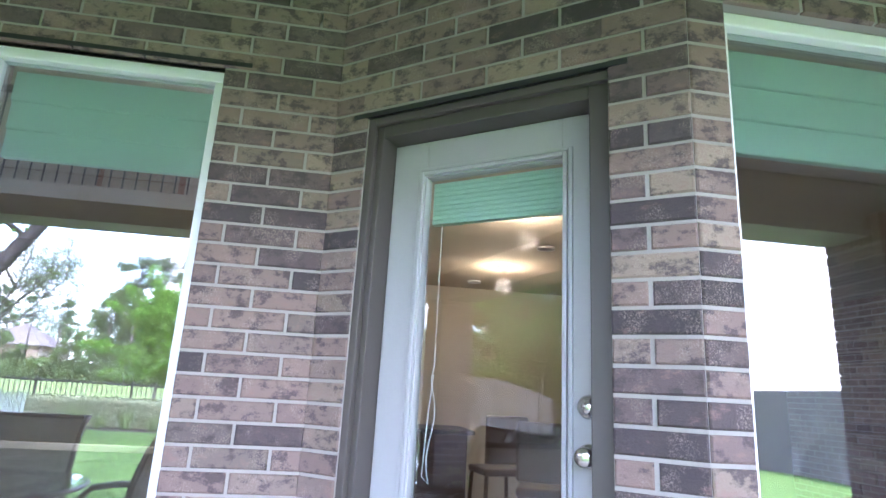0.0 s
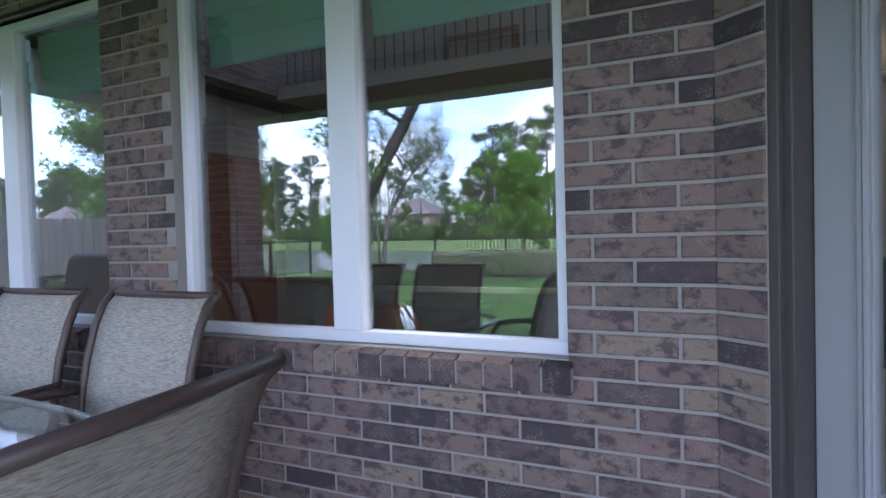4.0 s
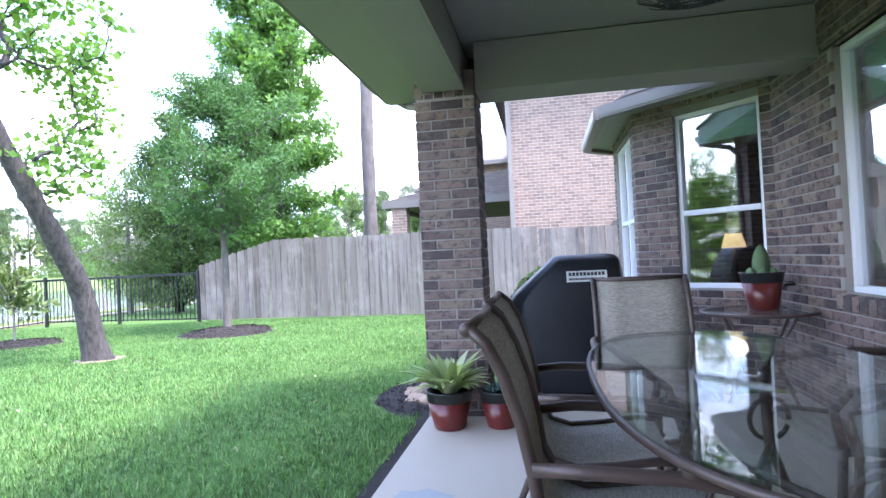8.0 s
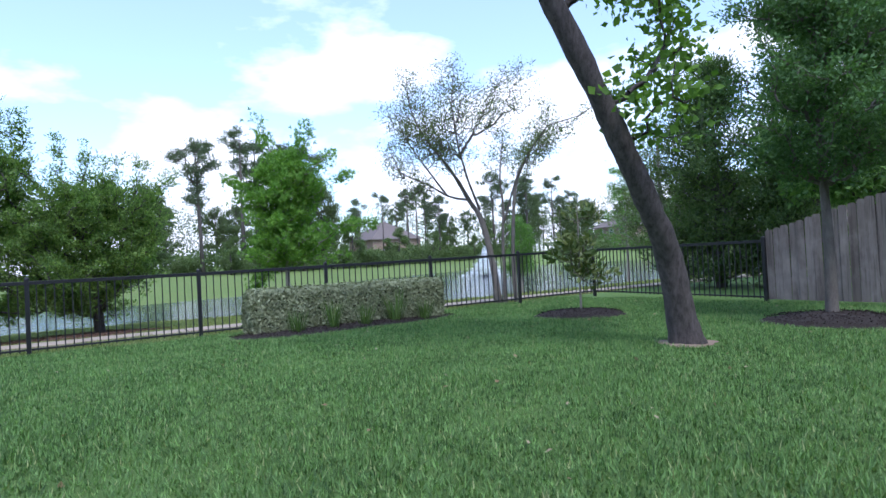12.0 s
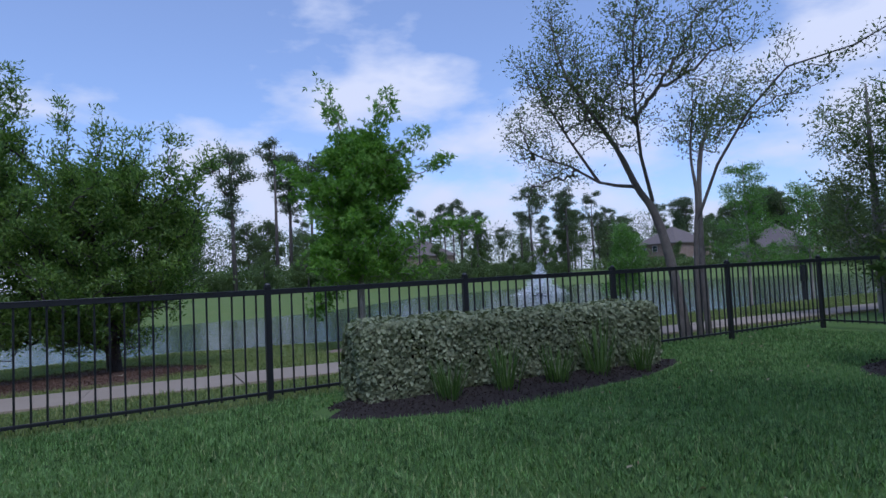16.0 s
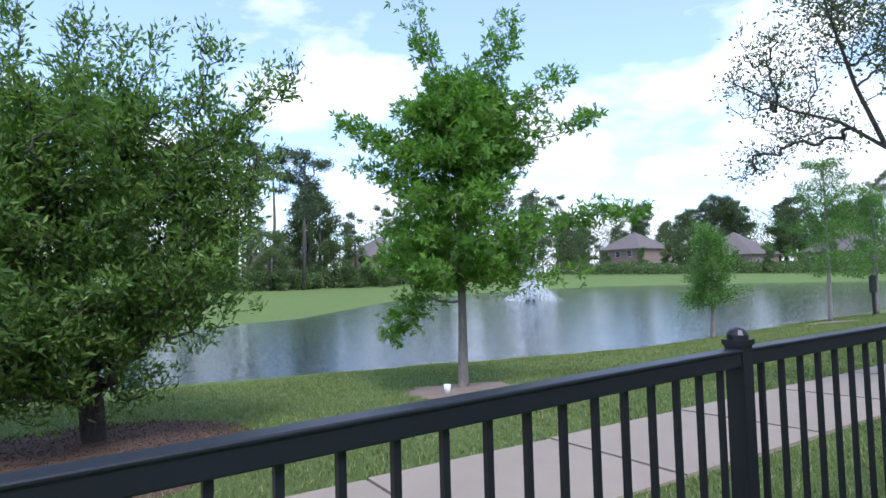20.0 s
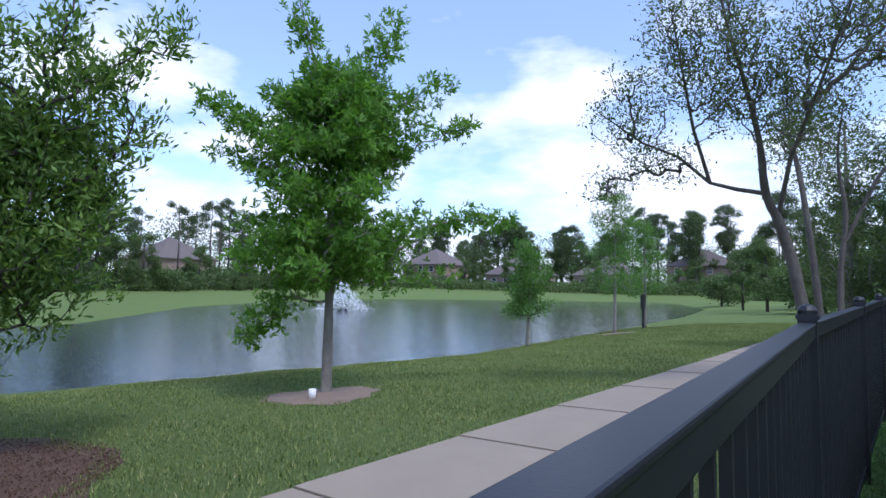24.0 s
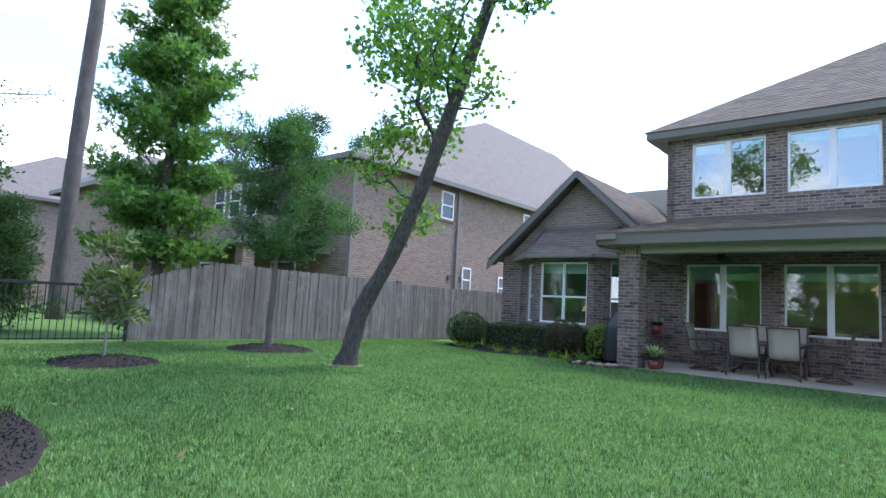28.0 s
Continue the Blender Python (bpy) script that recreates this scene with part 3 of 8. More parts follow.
def tree(name, label, trunk, radii, blobs, bark, leaf, tips, per_tip, size, sigma=0.22, aspect=0.5, droop=0.1, seed=1, limb=0.03, category="tree", group="", sides=9, shell=0.45, rise=0.5, along=0.5, lobes=1, far=False, bare=0.25, limbs=()):
    """A tree: bent tapered trunk, limbs that fork out of it to the crown, leaves in tufts along the ends."""
    rs = np.random.RandomState(seed)
    base = Vector(trunk[0])
    t = thing(name, label, category, group, trunk[0])
    loc = [Vector(p) - base for p in trunk]
    if far:
        stem = Geo().tube(loc, list(radii), sides)
    else:       # bent smoothly, with knots and ridges
        k = np.arange(len(loc))
        q = np.linspace(0, len(loc) - 1, 8 * len(loc))
        sm = lambda v: np.convolve(np.pad(np.interp(q, k, v), 4, mode="reflect", reflect_type="odd"), np.ones(9) / 9, "valid")
        line = np.stack([sm([p[i] for p in loc]) for i in range(3)], 1)
        rr = np.interp(q, k, radii)
        stem = Geo().tube([tuple(p) for p in line], [float(r) for r in rr], max(sides, 14))
        n_s = max(sides, 14)
        for i, p in enumerate(stem.v):
            c = Vector(line[min(i // n_s, len(line) - 1)])
            w = Vector((p[0] * 5, p[1] * 5, p[2] * 1.6 + seed))
            f = 1 + 0.16 * noise.noise(w) + 0.10 * noise.noise(w * 3.1)
            stem.v[i] = tuple(c + (Vector(p) - c) * f)
    part("trunk", stem, bark, t, smooth=True)
    ends = in_blobs([(tuple(Vector(c) - base), r) for c, r in blobs], tips, rs, shell)
    # skeleton: nodes with their parent; every end joins the nearest node that lies below it
    nodes, parent, root = [], [], []
    for k in range(len(loc) - 1):
        for j in range(5):
            p = loc[k].lerp(loc[k + 1], j / 5)
            if (k + j / 5) / (len(loc) - 1) > bare or k == len(loc) - 2:
                nodes.append(tuple(p))
                parent.append(-1)
                root.append(-1)
    for line, ra, rb in limbs:
        pts = [Vector(p) - base for p in line]
        part("limb", Geo().tube(pts, [ra + (rb - ra) * k / (len(pts) - 1) for k in range(len(pts))], 7, False), bark, t, smooth=True)
        for k in range(len(pts) - 1):
            for j in (1, 2, 3):
                nodes.append(tuple(pts[k].lerp(pts[k + 1], j / 3)))
                parent.append(-1)
                root.append(-1)
    nt = len(nodes)
    axis = np.array(nodes)
    reach = np.sqrt(((ends[:, None, :] - axis[None]) ** 2).sum(2)).min(1)
    ends = ends[np.argsort(reach + rs.uniform(0, 0.15, tips) * reach.max())]
    arr = np.zeros((nt + tips * 3, 3))
    arr[:nt] = axis
    tip_nodes = []
    for e in ends:
        m = len(nodes)
        dv = e - arr[:m]
        hd = np.hypot(dv[:, 0], dv[:, 1])
        cost = np.sqrt((dv ** 2).sum(1)) + 1.3 * np.maximum(0, rise * hd - dv[:, 2])
        b = int(np.argmin(cost))
        a0, ln = arr[b].copy(), float(np.linalg.norm(dv[b]))
        last = b
        for u in (0.36, 0.7, 1.0):
            p = a0 + dv[b] * u + rs.normal(scale=0.07 * ln, size=3) * (u < 1) - np.array((0, 0, 0.10 * ln * math.sin(math.pi * u)))
            arr[len(nodes)] = p
            nodes.append(tuple(p))
            parent.append(last)
            root.append(len(nodes) - 1 if last < nt else root[last])
            last = len(nodes) - 1
        tip_nodes.append(last)
    count = np.zeros(len(nodes))
    for i in tip_nodes:
        count[i] += 1
    for i in range(len(nodes) - 1, nt - 1, -1):
        if parent[i] >= 0:
            count[parent[i]] += count[i]
    rad = limb * np.maximum(count, 0.6) ** 0.45 * 0.32
    groups = {}
    for i in range(nt, len(nodes)):
        q = parent[i]
        r0 = rad[i] * 1.25 if q < nt else min(rad[q], rad[i] * 1.5)
        big = count[root[i]] >= 5 and not far
        groups.setdefault(root[i] if big else -1, Geo()).tube([arr[q], arr[i]], [r0, rad[i]], 5 if big and count[i] > 4 else 3, False)
    for k, g in groups.items():
        ob = part("limb" if k >= 0 else "twig_work", g, bark, t, smooth=True)
        if k < 0:
            ob["kind"] = "stuff"
    tn = np.array(tip_nodes)
    back = arr[np.array([parent[i] for i in tip_nodes])] - arr[tn]
    u = rs.uniform(0, 1, size=(tips * per_tip, 1)) * along * 2
    off = rs.normal(scale=sigma, size=(tips * per_tip, 3)) * (1, 1, 0.75)
    pos = np.repeat(arr[tn], per_tip, 0) + np.repeat(back, per_tip, 0) * u + off
    fwd = -back / (np.linalg.norm(back, axis=1)[:, None] + 1e-6)
    dirs = np.repeat(fwd, per_tip, 0) * 0.7 + off / (np.linalg.norm(off, axis=1)[:, None] + 1e-6) * 0.6 + (0, 0, 0.15)
    crown = new("crown", leaf_mesh("crown", leaf, pos, size, aspect, droop, seed, lobes=lobes, dirs=dirs))
    crown.parent = t
    return t


# ---- ground ----
POND = [(-28.6, -30), (-28.4, 8), (-27.0, 12.6), (-25.7, 16.4), (-24.7, 20), (-24.6, 32), (-25, 52), (-27, 72), (-35, 96), (-43, 102), (-55, 97), (-66, 90), (-75, 81), (-76, 68), (-72, 52), (-64, 36), (-54, 26), (-47, 19), (-44, 8), (-46, -30)]
WATER_Z = -0.85


def pond_distance(x, y):
    """Distance to the pond's edge, below zero inside it."""
    d2 = np.full(x.shape, 1e12)
    inside = np.zeros(x.shape, bool)
    for (ax, ay), (bx, by) in zip(POND, POND[1:] + POND[:1]):
        ex, ey = bx - ax, by - ay
        k = np.clip(((x - ax) * ex + (y - ay) * ey) / (ex * ex + ey * ey), 0, 1)
        d2 = np.minimum(d2, (x - ax - k * ex) ** 2 + (y - ay - k * ey) ** 2)
        cross = ((ay > y) != (by > y)) & (x < ex * (y - ay) / (ey + 1e-12) + ax)
        inside ^= cross
    d = np.sqrt(d2)
    return np.where(inside, -d, d)


def ground_z(x, y):
    x, y = np.asarray(x, float), np.asarray(y, float)
    z = np.interp(x, [-22.5, -19, -17, -15.4, -12, -3, 0], [-0.50, -0.25, -0.15, -0.09, -0.03, -0.03, -0.05])
    d = pond_distance(x, y)
    far = np.interp(d, [0, 3, 8, 40, 200], [-0.85, -0.5, -0.1, 1.2, 2.5])
    z = np.where(x < -33, far, z - 0.34 * np.clip(1 - d / 3.5, 0, 1) ** 1.5)
    z = np.where(d < 0, WATER_Z - np.minimum(0.8, -d * 0.15), z)
    return z + 0.012 * np.sin(x * 1.7 + y * 0.9) * np.cos(y * 1.3 - x * 0.6)


def path_x(y):
    return -17.84 + 0.105 * (y - 8)


def gz(x, y):
    return float(ground_z(np.array([x]), np.array([y]))[0])


def steps(*runs):
    out = []
    for a, b, s in runs:
        out += list(np.arange(a, b, s))
    return np.array(out + [runs[-1][1]])


gx = steps((-900, -160, 60), (-160, -90, 5), (-90, -30, 1.5), (-30, 6, 0.4), (6, 30, 3), (30, 300, 45))
gy = steps((-400, -40, 40), (-40, 0, 2), (0, 34, 0.5), (34, 110, 1.5), (110, 200, 6), (200, 900, 60))
GX, GY = np.meshgrid(gx, gy)
gv = np.stack([GX.ravel(), GY.ravel(), ground_z(GX.ravel(), GY.ravel())], 1)
nx = len(gx)
gi = (np.arange(len(gy) - 1)[:, None] * nx + np.arange(nx - 1)[None, :]).ravel()
ground_mesh = bpy.data.meshes.new("ground")
ground_mesh.from_pydata(gv.tolist(), [], np.stack([gi, gi + 1, gi + nx + 1, gi + nx], 1).tolist())
ground_mesh.materials.append(M_TURF)
ground_mesh.shade_smooth()
tagged(new("ground", ground_mesh), "mown green lawn running down to a pond", "ground", "", "structure")
wg = Geo().poly([(x, y, WATER_Z) for x, y in POND])
setting("water", wg, M_WATER, "rippled grey-blue pond water", "water")

# ---- house: brick walls ----
COURSE, BRICK_L, JOINT = 0.0762, 0.254, 0.011
_brick_cache = {}


def wall_frame(p0, p1, side):
    """Pose whose x runs along the wall, y points out of it, z up. side: +1 if outwards is left of the run."""
    u = (Vector((*p1, 0)) - Vector((*p0, 0))).normalized()
    o = Vector((-u.y, u.x, 0)) * side
    m = Matrix((( u.x, o.x, 0, p0[0]), (u.y, o.y, 0, p0[1]), (0, 0, 1, 0), (0, 0, 0, 1)))
    return m, (Vector((*p1, 0)) - Vector((*p0, 0))).length


def brick_rows(length, z0, z1, holes, rs):
    """Bricks of a wall as (s0, s1, za, zb), cut at openings."""
    out, k, z = [], 0, z0
    edges = [0.0, length] + [v for h in holes for v in h[:2]]
    while z < z1 - 0.02:
        zb = min(z + COURSE - JOINT, z1)
        s = -(k % 2) * BRICK_L / 2
        while s < length:
            pieces = [(max(s, 0.0), min(s + BRICK_L - JOINT, length))]
            for a, b, ha, hb in holes:
                if zb > ha + 0.01 and z < hb - 0.01:
                    cut = []
                    for p, q in pieces:
                        if q <= a or p >= b:
                            cut.append((p, q))
                        else:
                            if p < a:
                                cut.append((p, a))
                            if q > b:
                                cut.append((b, q))
                    pieces = cut
            for p, q in pieces:      # bricks reach the corners and openings
                for e in edges:
                    p = e if 0 < p - e < 0.055 and e < p else p
                    q = e if 0 < e - q < 0.055 else q
                if q - p > 0.05:
                    out.append((p, q, z, zb))
            s += BRICK_L
        z += COURSE
        k += 1
    return out


def brick_wall(name, p0, p1, z0, z1, side, holes=(), parts=0, near=None, thick=0.2, label="brown and mauve brick wall with pale mortar", proud=0.007):
    """A wall of mortar backing with real openings and bricks standing proud. parts: how many bricks, nearest to near, are objects."""
    rs = random.Random(len(name))
    m, length = wall_frame(p0, p1, side)
    ss = sorted({0, length, *[min(max(v, 0), length) for h in holes for v in h[:2]]})
    zs = sorted({z0, z1, *[min(max(v, z0), z1) for h in holes for v in h[2:]]})
    g = Geo()
    for a, b in zip(ss, ss[1:]):
        run = None
        for c, d in zip(zs, zs[1:]):
            solid = not any(h[0] < (a + b) / 2 < h[1] and h[2] < (c + d) / 2 < h[3] for h in holes)
            if solid:
                run = (run[0], d) if run else (c, d)
            if run and (not solid or d == zs[-1]):
                g.box(a, -thick, run[0], b, 0, run[1])
                run = None
    wall = setting(name, g.turned(m), M_MORTAR, label, "wall")
    rows = brick_rows(length, z0 + 0.004, z1, holes, rs)
    if near is not None:
        rows.sort(key=lambda r: abs((r[0] + r[1]) / 2 - near[0]) + abs((r[2] + r[3]) / 2 - near[1]))
    for s0, s1, za, zb in rows[:parts]:
        key = (round(s1 - s0, 2), round(zb - za, 3))
        if key not in _brick_cache:
            w, h = (s1 - s0) / 2, (zb - za) / 2
            _brick_cache[key] = chip(w, h)
        ob = new("brick", _brick_cache[key])
        ob.matrix_basis = m @ Matrix.Translation(((s0 + s1) / 2, rs.uniform(-0.0015, 0.003), (za + zb) / 2))
        ob.parent = wall
    if rows[parts:]:
        j = Geo()
        for s0, s1, za, zb in rows[parts:]:
            d = proud + rs.uniform(-0.002, 0.003)
            i = len(j.v)
            e = 0.004
            j.v += [(s0, -0.01, za), (s1, -0.01, za), (s1, -0.01, zb), (s0, -0.01, zb), (s0 + e, d, za + e), (s1 - e, d, za + e), (s1 - e, d, zb - e), (s0 + e, d, zb - e)]
            j.f += [tuple(i + k for k in q) for q in ((4, 5, 6, 7), (0, 1, 5, 4), (1, 2, 6, 5), (2, 3, 7, 6), (3, 0, 4, 7))]
        ob = part("bricks", j.turned(m), M_BRICKJ, wall)
        ob["kind"] = "stuff"
    return wall


def chip(w, h, proud=0.007):
    """One brick face with worn edges."""
    e = 0.0045
    g = Geo()
    g.v = [(-w, -0.012, -h), (w, -0.012, -h), (w, -0.012, h), (-w, -0.012, h), (-w, proud - e, -h), (w, proud - e, -h), (w, proud - e, h), (-w, proud - e, h),
           (-w + e, proud, -h + e), (w - e, proud, -h + e * 1.4), (w - e, proud, h - e), (-w + e * 1.3, proud, h - e)]
    g.f = [(8, 9, 10, 11), (4, 5, 9, 8), (5, 6, 10, 9), (6, 7, 11, 10), (7, 4, 8, 11), (0, 1, 5, 4), (1, 2, 6, 5), (2, 3, 7, 6), (3, 0, 4, 7)]
    return g.mesh("brick", M_BRICK)


def sill_bricks(parent, m, s0, s1, z_top, depth=0.05):
    """A course of bricks on edge under a window, sloping outwards."""
    n = max(1, round((s1 - s0) / 0.098))
    w = (s1 - s0) / n
    g = Geo().box(-w / 2 + 0.005, -0.02, -0.105, w / 2 - 0.005, depth, 0)
    g.v = [(x, y, z - (0.018 if y > 0 and z > -0.05 else 0)) for x, y, z in g.v]
    me = g.mesh("sill_brick", M_BRICK)
    part("sill_mortar", Geo().box(s0 + 0.004, -0.02, z_top - 0.1, s1 - 0.004, depth - 0.006, z_top - 0.024).turned(m), M_MORTAR, parent)
    for k in range(n):
        ob = new("sill_brick", me)
        ob.matrix_basis = m @ Matrix.Translation((s0 + (k + 0.5) * w, 0, z_top))
        ob.parent = parent


def window_unit(name, m, s0, s1, z0, z1, label, cols=2, rail=None, recess=0.05, shade=0.34, bar=0.045, mull=0.135, pane_mat=None):
    """A white vinyl window in an opening, with mullion, panes and a roman shade behind it."""
    w = tagged(part("window_frame", Geo().box(s0, -recess - 0.07, z0, s1, -recess, z0 + bar).box(s0, -recess - 0.07, z1 - bar, s1, -recess, z1)
               .box(s0, -recess - 0.07, z0 + bar, s0 + bar, -recess, z1 - bar).box(s1 - bar, -recess - 0.07, z0 + bar, s1, -recess, z1 - bar).turned(m), M_WHITE, None, bevel=0.006),
               label, "window", "", "structure")
    w.name = name
    inner = (s1 - s0 - 2 * bar - (cols - 1) * mull) / cols
    for c in range(cols):
        a = s0 + bar + c * (inner + mull)
        if c:
            part("mullion", Geo().box(a - mull, -recess - 0.06, z0 + bar, a, -recess + 0.006, z1 - bar).turned(m), M_WHITE, w, bevel=0.006)
        spans = [(z0 + bar, z1 - bar)]
        if rail:
            spans = [(z0 + bar, rail - 0.025), (rail + 0.025, z1 - bar)]
            part("meeting_rail", Geo().box(a, -recess - 0.055, rail - 0.025, a + inner, -recess + 0.004, rail + 0.025).turned(m), M_WHITE, w, bevel=0.005)
        for za, zb in spans:
            p = part("pane", Geo().box(a, -recess - 0.042, za, a + inner, -recess - 0.036, zb).turned(m), pane_mat or M_PANE, w)
            p.visible_shadow = False
        if shade:
            g = Geo()
            for k in range(3):
                h = shade / 3
                g.box(a - 0.01, -recess - 0.16 - 0.012 * k, z1 - bar - (k + 1) * h, a + inner + 0.01, -recess - 0.13 - 0.012 * k, z1 - bar - k * h + 0.012)
            part("roman_shade", g.turned(m), M_SHADE, w, "folded pale green cloth shade", bevel=0.005)
    return w


IC, CC = (0.0, 4.07), (-0.75, 3.06)
W_Z0, W_Z1 = 0.845, 2.475
# the patio's long wall: run from the bay corner towards the door
m_a, len_a = wall_frame((0, 9.5), IC, -1)
holes_a = [(9.5 - 8.44, 9.5 - 6.74, W_Z0, W_Z1), (9.5 - 6.28, 9.5 - 4.51, W_Z0, W_Z1)]
wall_a = brick_wall("wall_patio", (0, 9.5), IC, -0.05, 2.86, -1, holes_a, 600, (4.6, 0.9))
for h in holes_a:
    sill_bricks(wall_a, m_a, h[0] - 0.02, h[1] + 0.02, W_Z0)
window_unit("window_1", m_a, *holes_a[0], "white double window beside the grill, green shade half raised", cols=2)
window_unit("window_2", m_a, *holes_a[1], "white double window beside the patio door, reflecting the garden", cols=2)
for h in holes_a:
    setting("lintel", Geo().box(h[0] - 0.1, -0.05, W_Z1, h[1] + 0.1, 0.012, W_Z1 + 0.018).turned(m_a), M_BLACK, "dark steel lintel over a window", "lintel")
# the slanting door wall
m_d, len_d = wall_frame(IC, CC, -1)
DOOR = (0.152, 1.033, 0.06, 2.28)
wall_d = brick_wall("wall_door", IC, CC, -0.05, 2.86, -1, [DOOR], 120, (0.6, 1.2))
# wall beyond, with a window by the wicker chair
m_c, len_c = wall_frame(CC, (CC[0], -2.2), -1)
hole_c = (0.12, 1.95, W_Z0, W_Z1)
wall_c = brick_wall("wall_breakfast", CC, (CC[0], -2.2), -0.05, 2.86, -1, [hole_c], 60, (0.05, 1.2))
window_unit("window_3", m_c, *hole_c, "white window with a raised green shade beside a brick corner", cols=2)
sill_bricks(wall_c, m_c, hole_c[0] - 0.02, hole_c[1] + 0.02, W_Z0)
# bay
BAY = [(0, 9.5), (-0.98, 10.48), (-0.98, 12.2), (0, 13.18)]
BZ1 = 2.6
m_b1, len_b1 = wall_frame(BAY[0], BAY[1], 1)
hb1 = (0.10, 0.93, 0.8, 2.48)
wall_b1 = brick_wall("wall_bay_side", BAY[0], BAY[1], -0.05, BZ1, 1, [hb1], 200, (0.5, 1.2))
window_unit("window_4", m_b1, *hb1, "tall white bay window with a lit table lamp behind", cols=1, rail=1.52, recess=0.04, shade=0.25)
m_b2, len_b2 = wall_frame(BAY[1], BAY[2], 1)
hb2 = (0.18, 1.6, 0.8, 2.46)
wall_b2 = brick_wall("wall_bay_front", BAY[1], BAY[2], -0.05, BZ1, 1, [hb2])
window_unit("window_5", m_b2, *hb2, "white double bay window with dark insect screens", cols=2, rail=1.52, recess=0.04, shade=0.25, mull=0.07)
m_b3, len_b3 = wall_frame(BAY[2], BAY[3], 1)
hb3 = (0.4, 1.05, 0.8, 2.46)
wall_b3 = brick_wall("wall_bay_far_side", BAY[2], BAY[3], -0.05, BZ1, 1, [hb3])
window_unit("window_6", m_b3, *hb3, "narrow white bay window facing the fence", cols=1, rail=1.52, recess=0.04, shade=0.25)
# gable wall behind and over the bay, and the upper storey
GY0, GY1, GPK = 8.95, 14.05, (11.35, 5.15)
brick_wall("wall_gable_end", (0, 13.18), (0, 14.0), -0.05, 2.75, 1)
gg = Geo()
gpts = [(13.95, 2.6), (GPK[0], GPK[1] - 0.12), (9.0, 2.95), (9.0, 2.6)]
i0 = len(gg.v)
gg.v += [(0.012, y, z) for y, z in gpts] + [(0.2, y, z) for y, z in gpts]
gg.f += [(0, 1, 2, 3), (7, 6, 5, 4), (0, 4, 5, 1), (1, 5, 6, 2), (2, 6, 7, 3), (3, 7, 4, 0)]
setting("wall_gable", gg, M_BRICK_F, "brown brick gable over the bay", "wall")
UW = [(8.95 - 8.33, 8.95 - 6.65, 4.15, 5.57), (8.95 - 6.2, 8.95 - 4.43, 4.15, 5.57)]
brick_wall("wall_upper", (0, 8.95), (0, -2.2), 3.0, 5.72, -1, UW)
m_u, _ = wall_frame((0, 8.95), (0, -2.2), -1)
window_unit("window_7", m_u, *UW[0], "upper white double window reflecting sky and branches", cols=2, recess=0.03, shade=0.2)
window_unit("window_8", m_u, *UW[1], "upper white double window reflecting a tree limb", cols=2, recess=0.03, shade=0.2)
setting("wall_upper_side", Geo().box(0.0, 8.75, 2.95, 8, 8.95, 5.72), M_BRICK_F, "brown brick side wall of the upper storey", "wall")
setting("wall_north_side", Geo().box(0.2, 13.8, -0.05, 8, 14.0, 2.75), M_BRICK_F, "brown brick side wall towards the neighbour", "wall")
setting("wall_south_end", Geo().box(-0.75, -2.4, -0.05, 8, -2.2, 5.72), M_BRICK_F, "brown brick end wall", "wall")

# ---- patio door ----
door = tagged(new("door_1"), "putty-coloured glazed patio door, closed", "door", "", "structure")
a, b, z0, z1 = DOOR
jw, jr, rec = 0.052, 0.066, 0.12
part("door_frame", Geo().box(a, -rec - 0.08, z0, a + jw, -0.03, z1).box(b - jr, -rec - 0.08, z0, b, -0.03, z1).box(a + jw, -rec - 0.08, z1 - 0.072, b - jr, -0.03, z1)
     .box(a - 0.0, -0.03, z0, a + 0.03, -0.004, z1).box(a + 0.03, -0.03, z1 - 0.03, b, -0.004, z1).turned(m_d), M_TRIM, door, "brown painted door frame", bevel=0.004)
la, lb, lz0, lz1 = a + jw + 0.002, b - jr - 0.002, z0 + 0.03, z1 - 0.074
ga, gb, gz0, gz1 = la + 0.143, lb - 0.106, 0.575, 2.062
leaf_g = Geo().box(la, -rec - 0.045, lz0, ga, -rec, lz1).box(gb, -rec - 0.045, lz0, lb, -rec, lz1).box(ga, -rec - 0.045, lz0, gb, -rec, gz0).box(ga, -rec - 0.045, gz1, gb, -rec, lz1)
leaf = part("door_leaf", leaf_g.turned(m_d), M_DOOR, door, bevel=0.003)
mo = Geo()
for k, e in ((0, 0.0), (1, 0.017)):
    d0, d1 = -rec, -rec + 0.012 + 0.006 * k
    x0, x1, y0, y1, t = ga - 0.035 + e, gb + 0.035 - e, gz0 - 0.035 + e, gz1 + 0.035 - e, 0.014
    mo.box(x0, d0, y0, x0 + t, d1, y1).box(x1 - t, d0, y0, x1, d1, y1).box(x0 + t, d0, y0, x1 - t, d1, y0 + t).box(x0 + t, d0, y1 - t, x1 - t, d1, y1)
part("glazing_bead", mo.turned(m_d), M_DOOR, leaf, bevel=0.003)
dp = part("pane", Geo().box(ga - 0.005, -rec - 0.028, gz0 - 0.005, gb + 0.005, -rec - 0.02, gz1 + 0.005).turned(m_d), M_PANED, leaf)
dp.visible_shadow = False
bl = Geo()
for k in range(9):
    bl.box(ga, -rec - 0.09, gz1 - 0.018 * (k + 1), gb, -rec - 0.06, gz1 - 0.018 * k - 0.003)
part("roller_blind", bl.turned(m_d), M_SHADE, leaf, "pale green woven blind rolled up")
cord = [(ga + 0.045 + 0.012 * math.sin(k * 0.9) * (k > 12), -rec - 0.055, gz1 - 0.17 - k * 0.042) for k in range(22)]
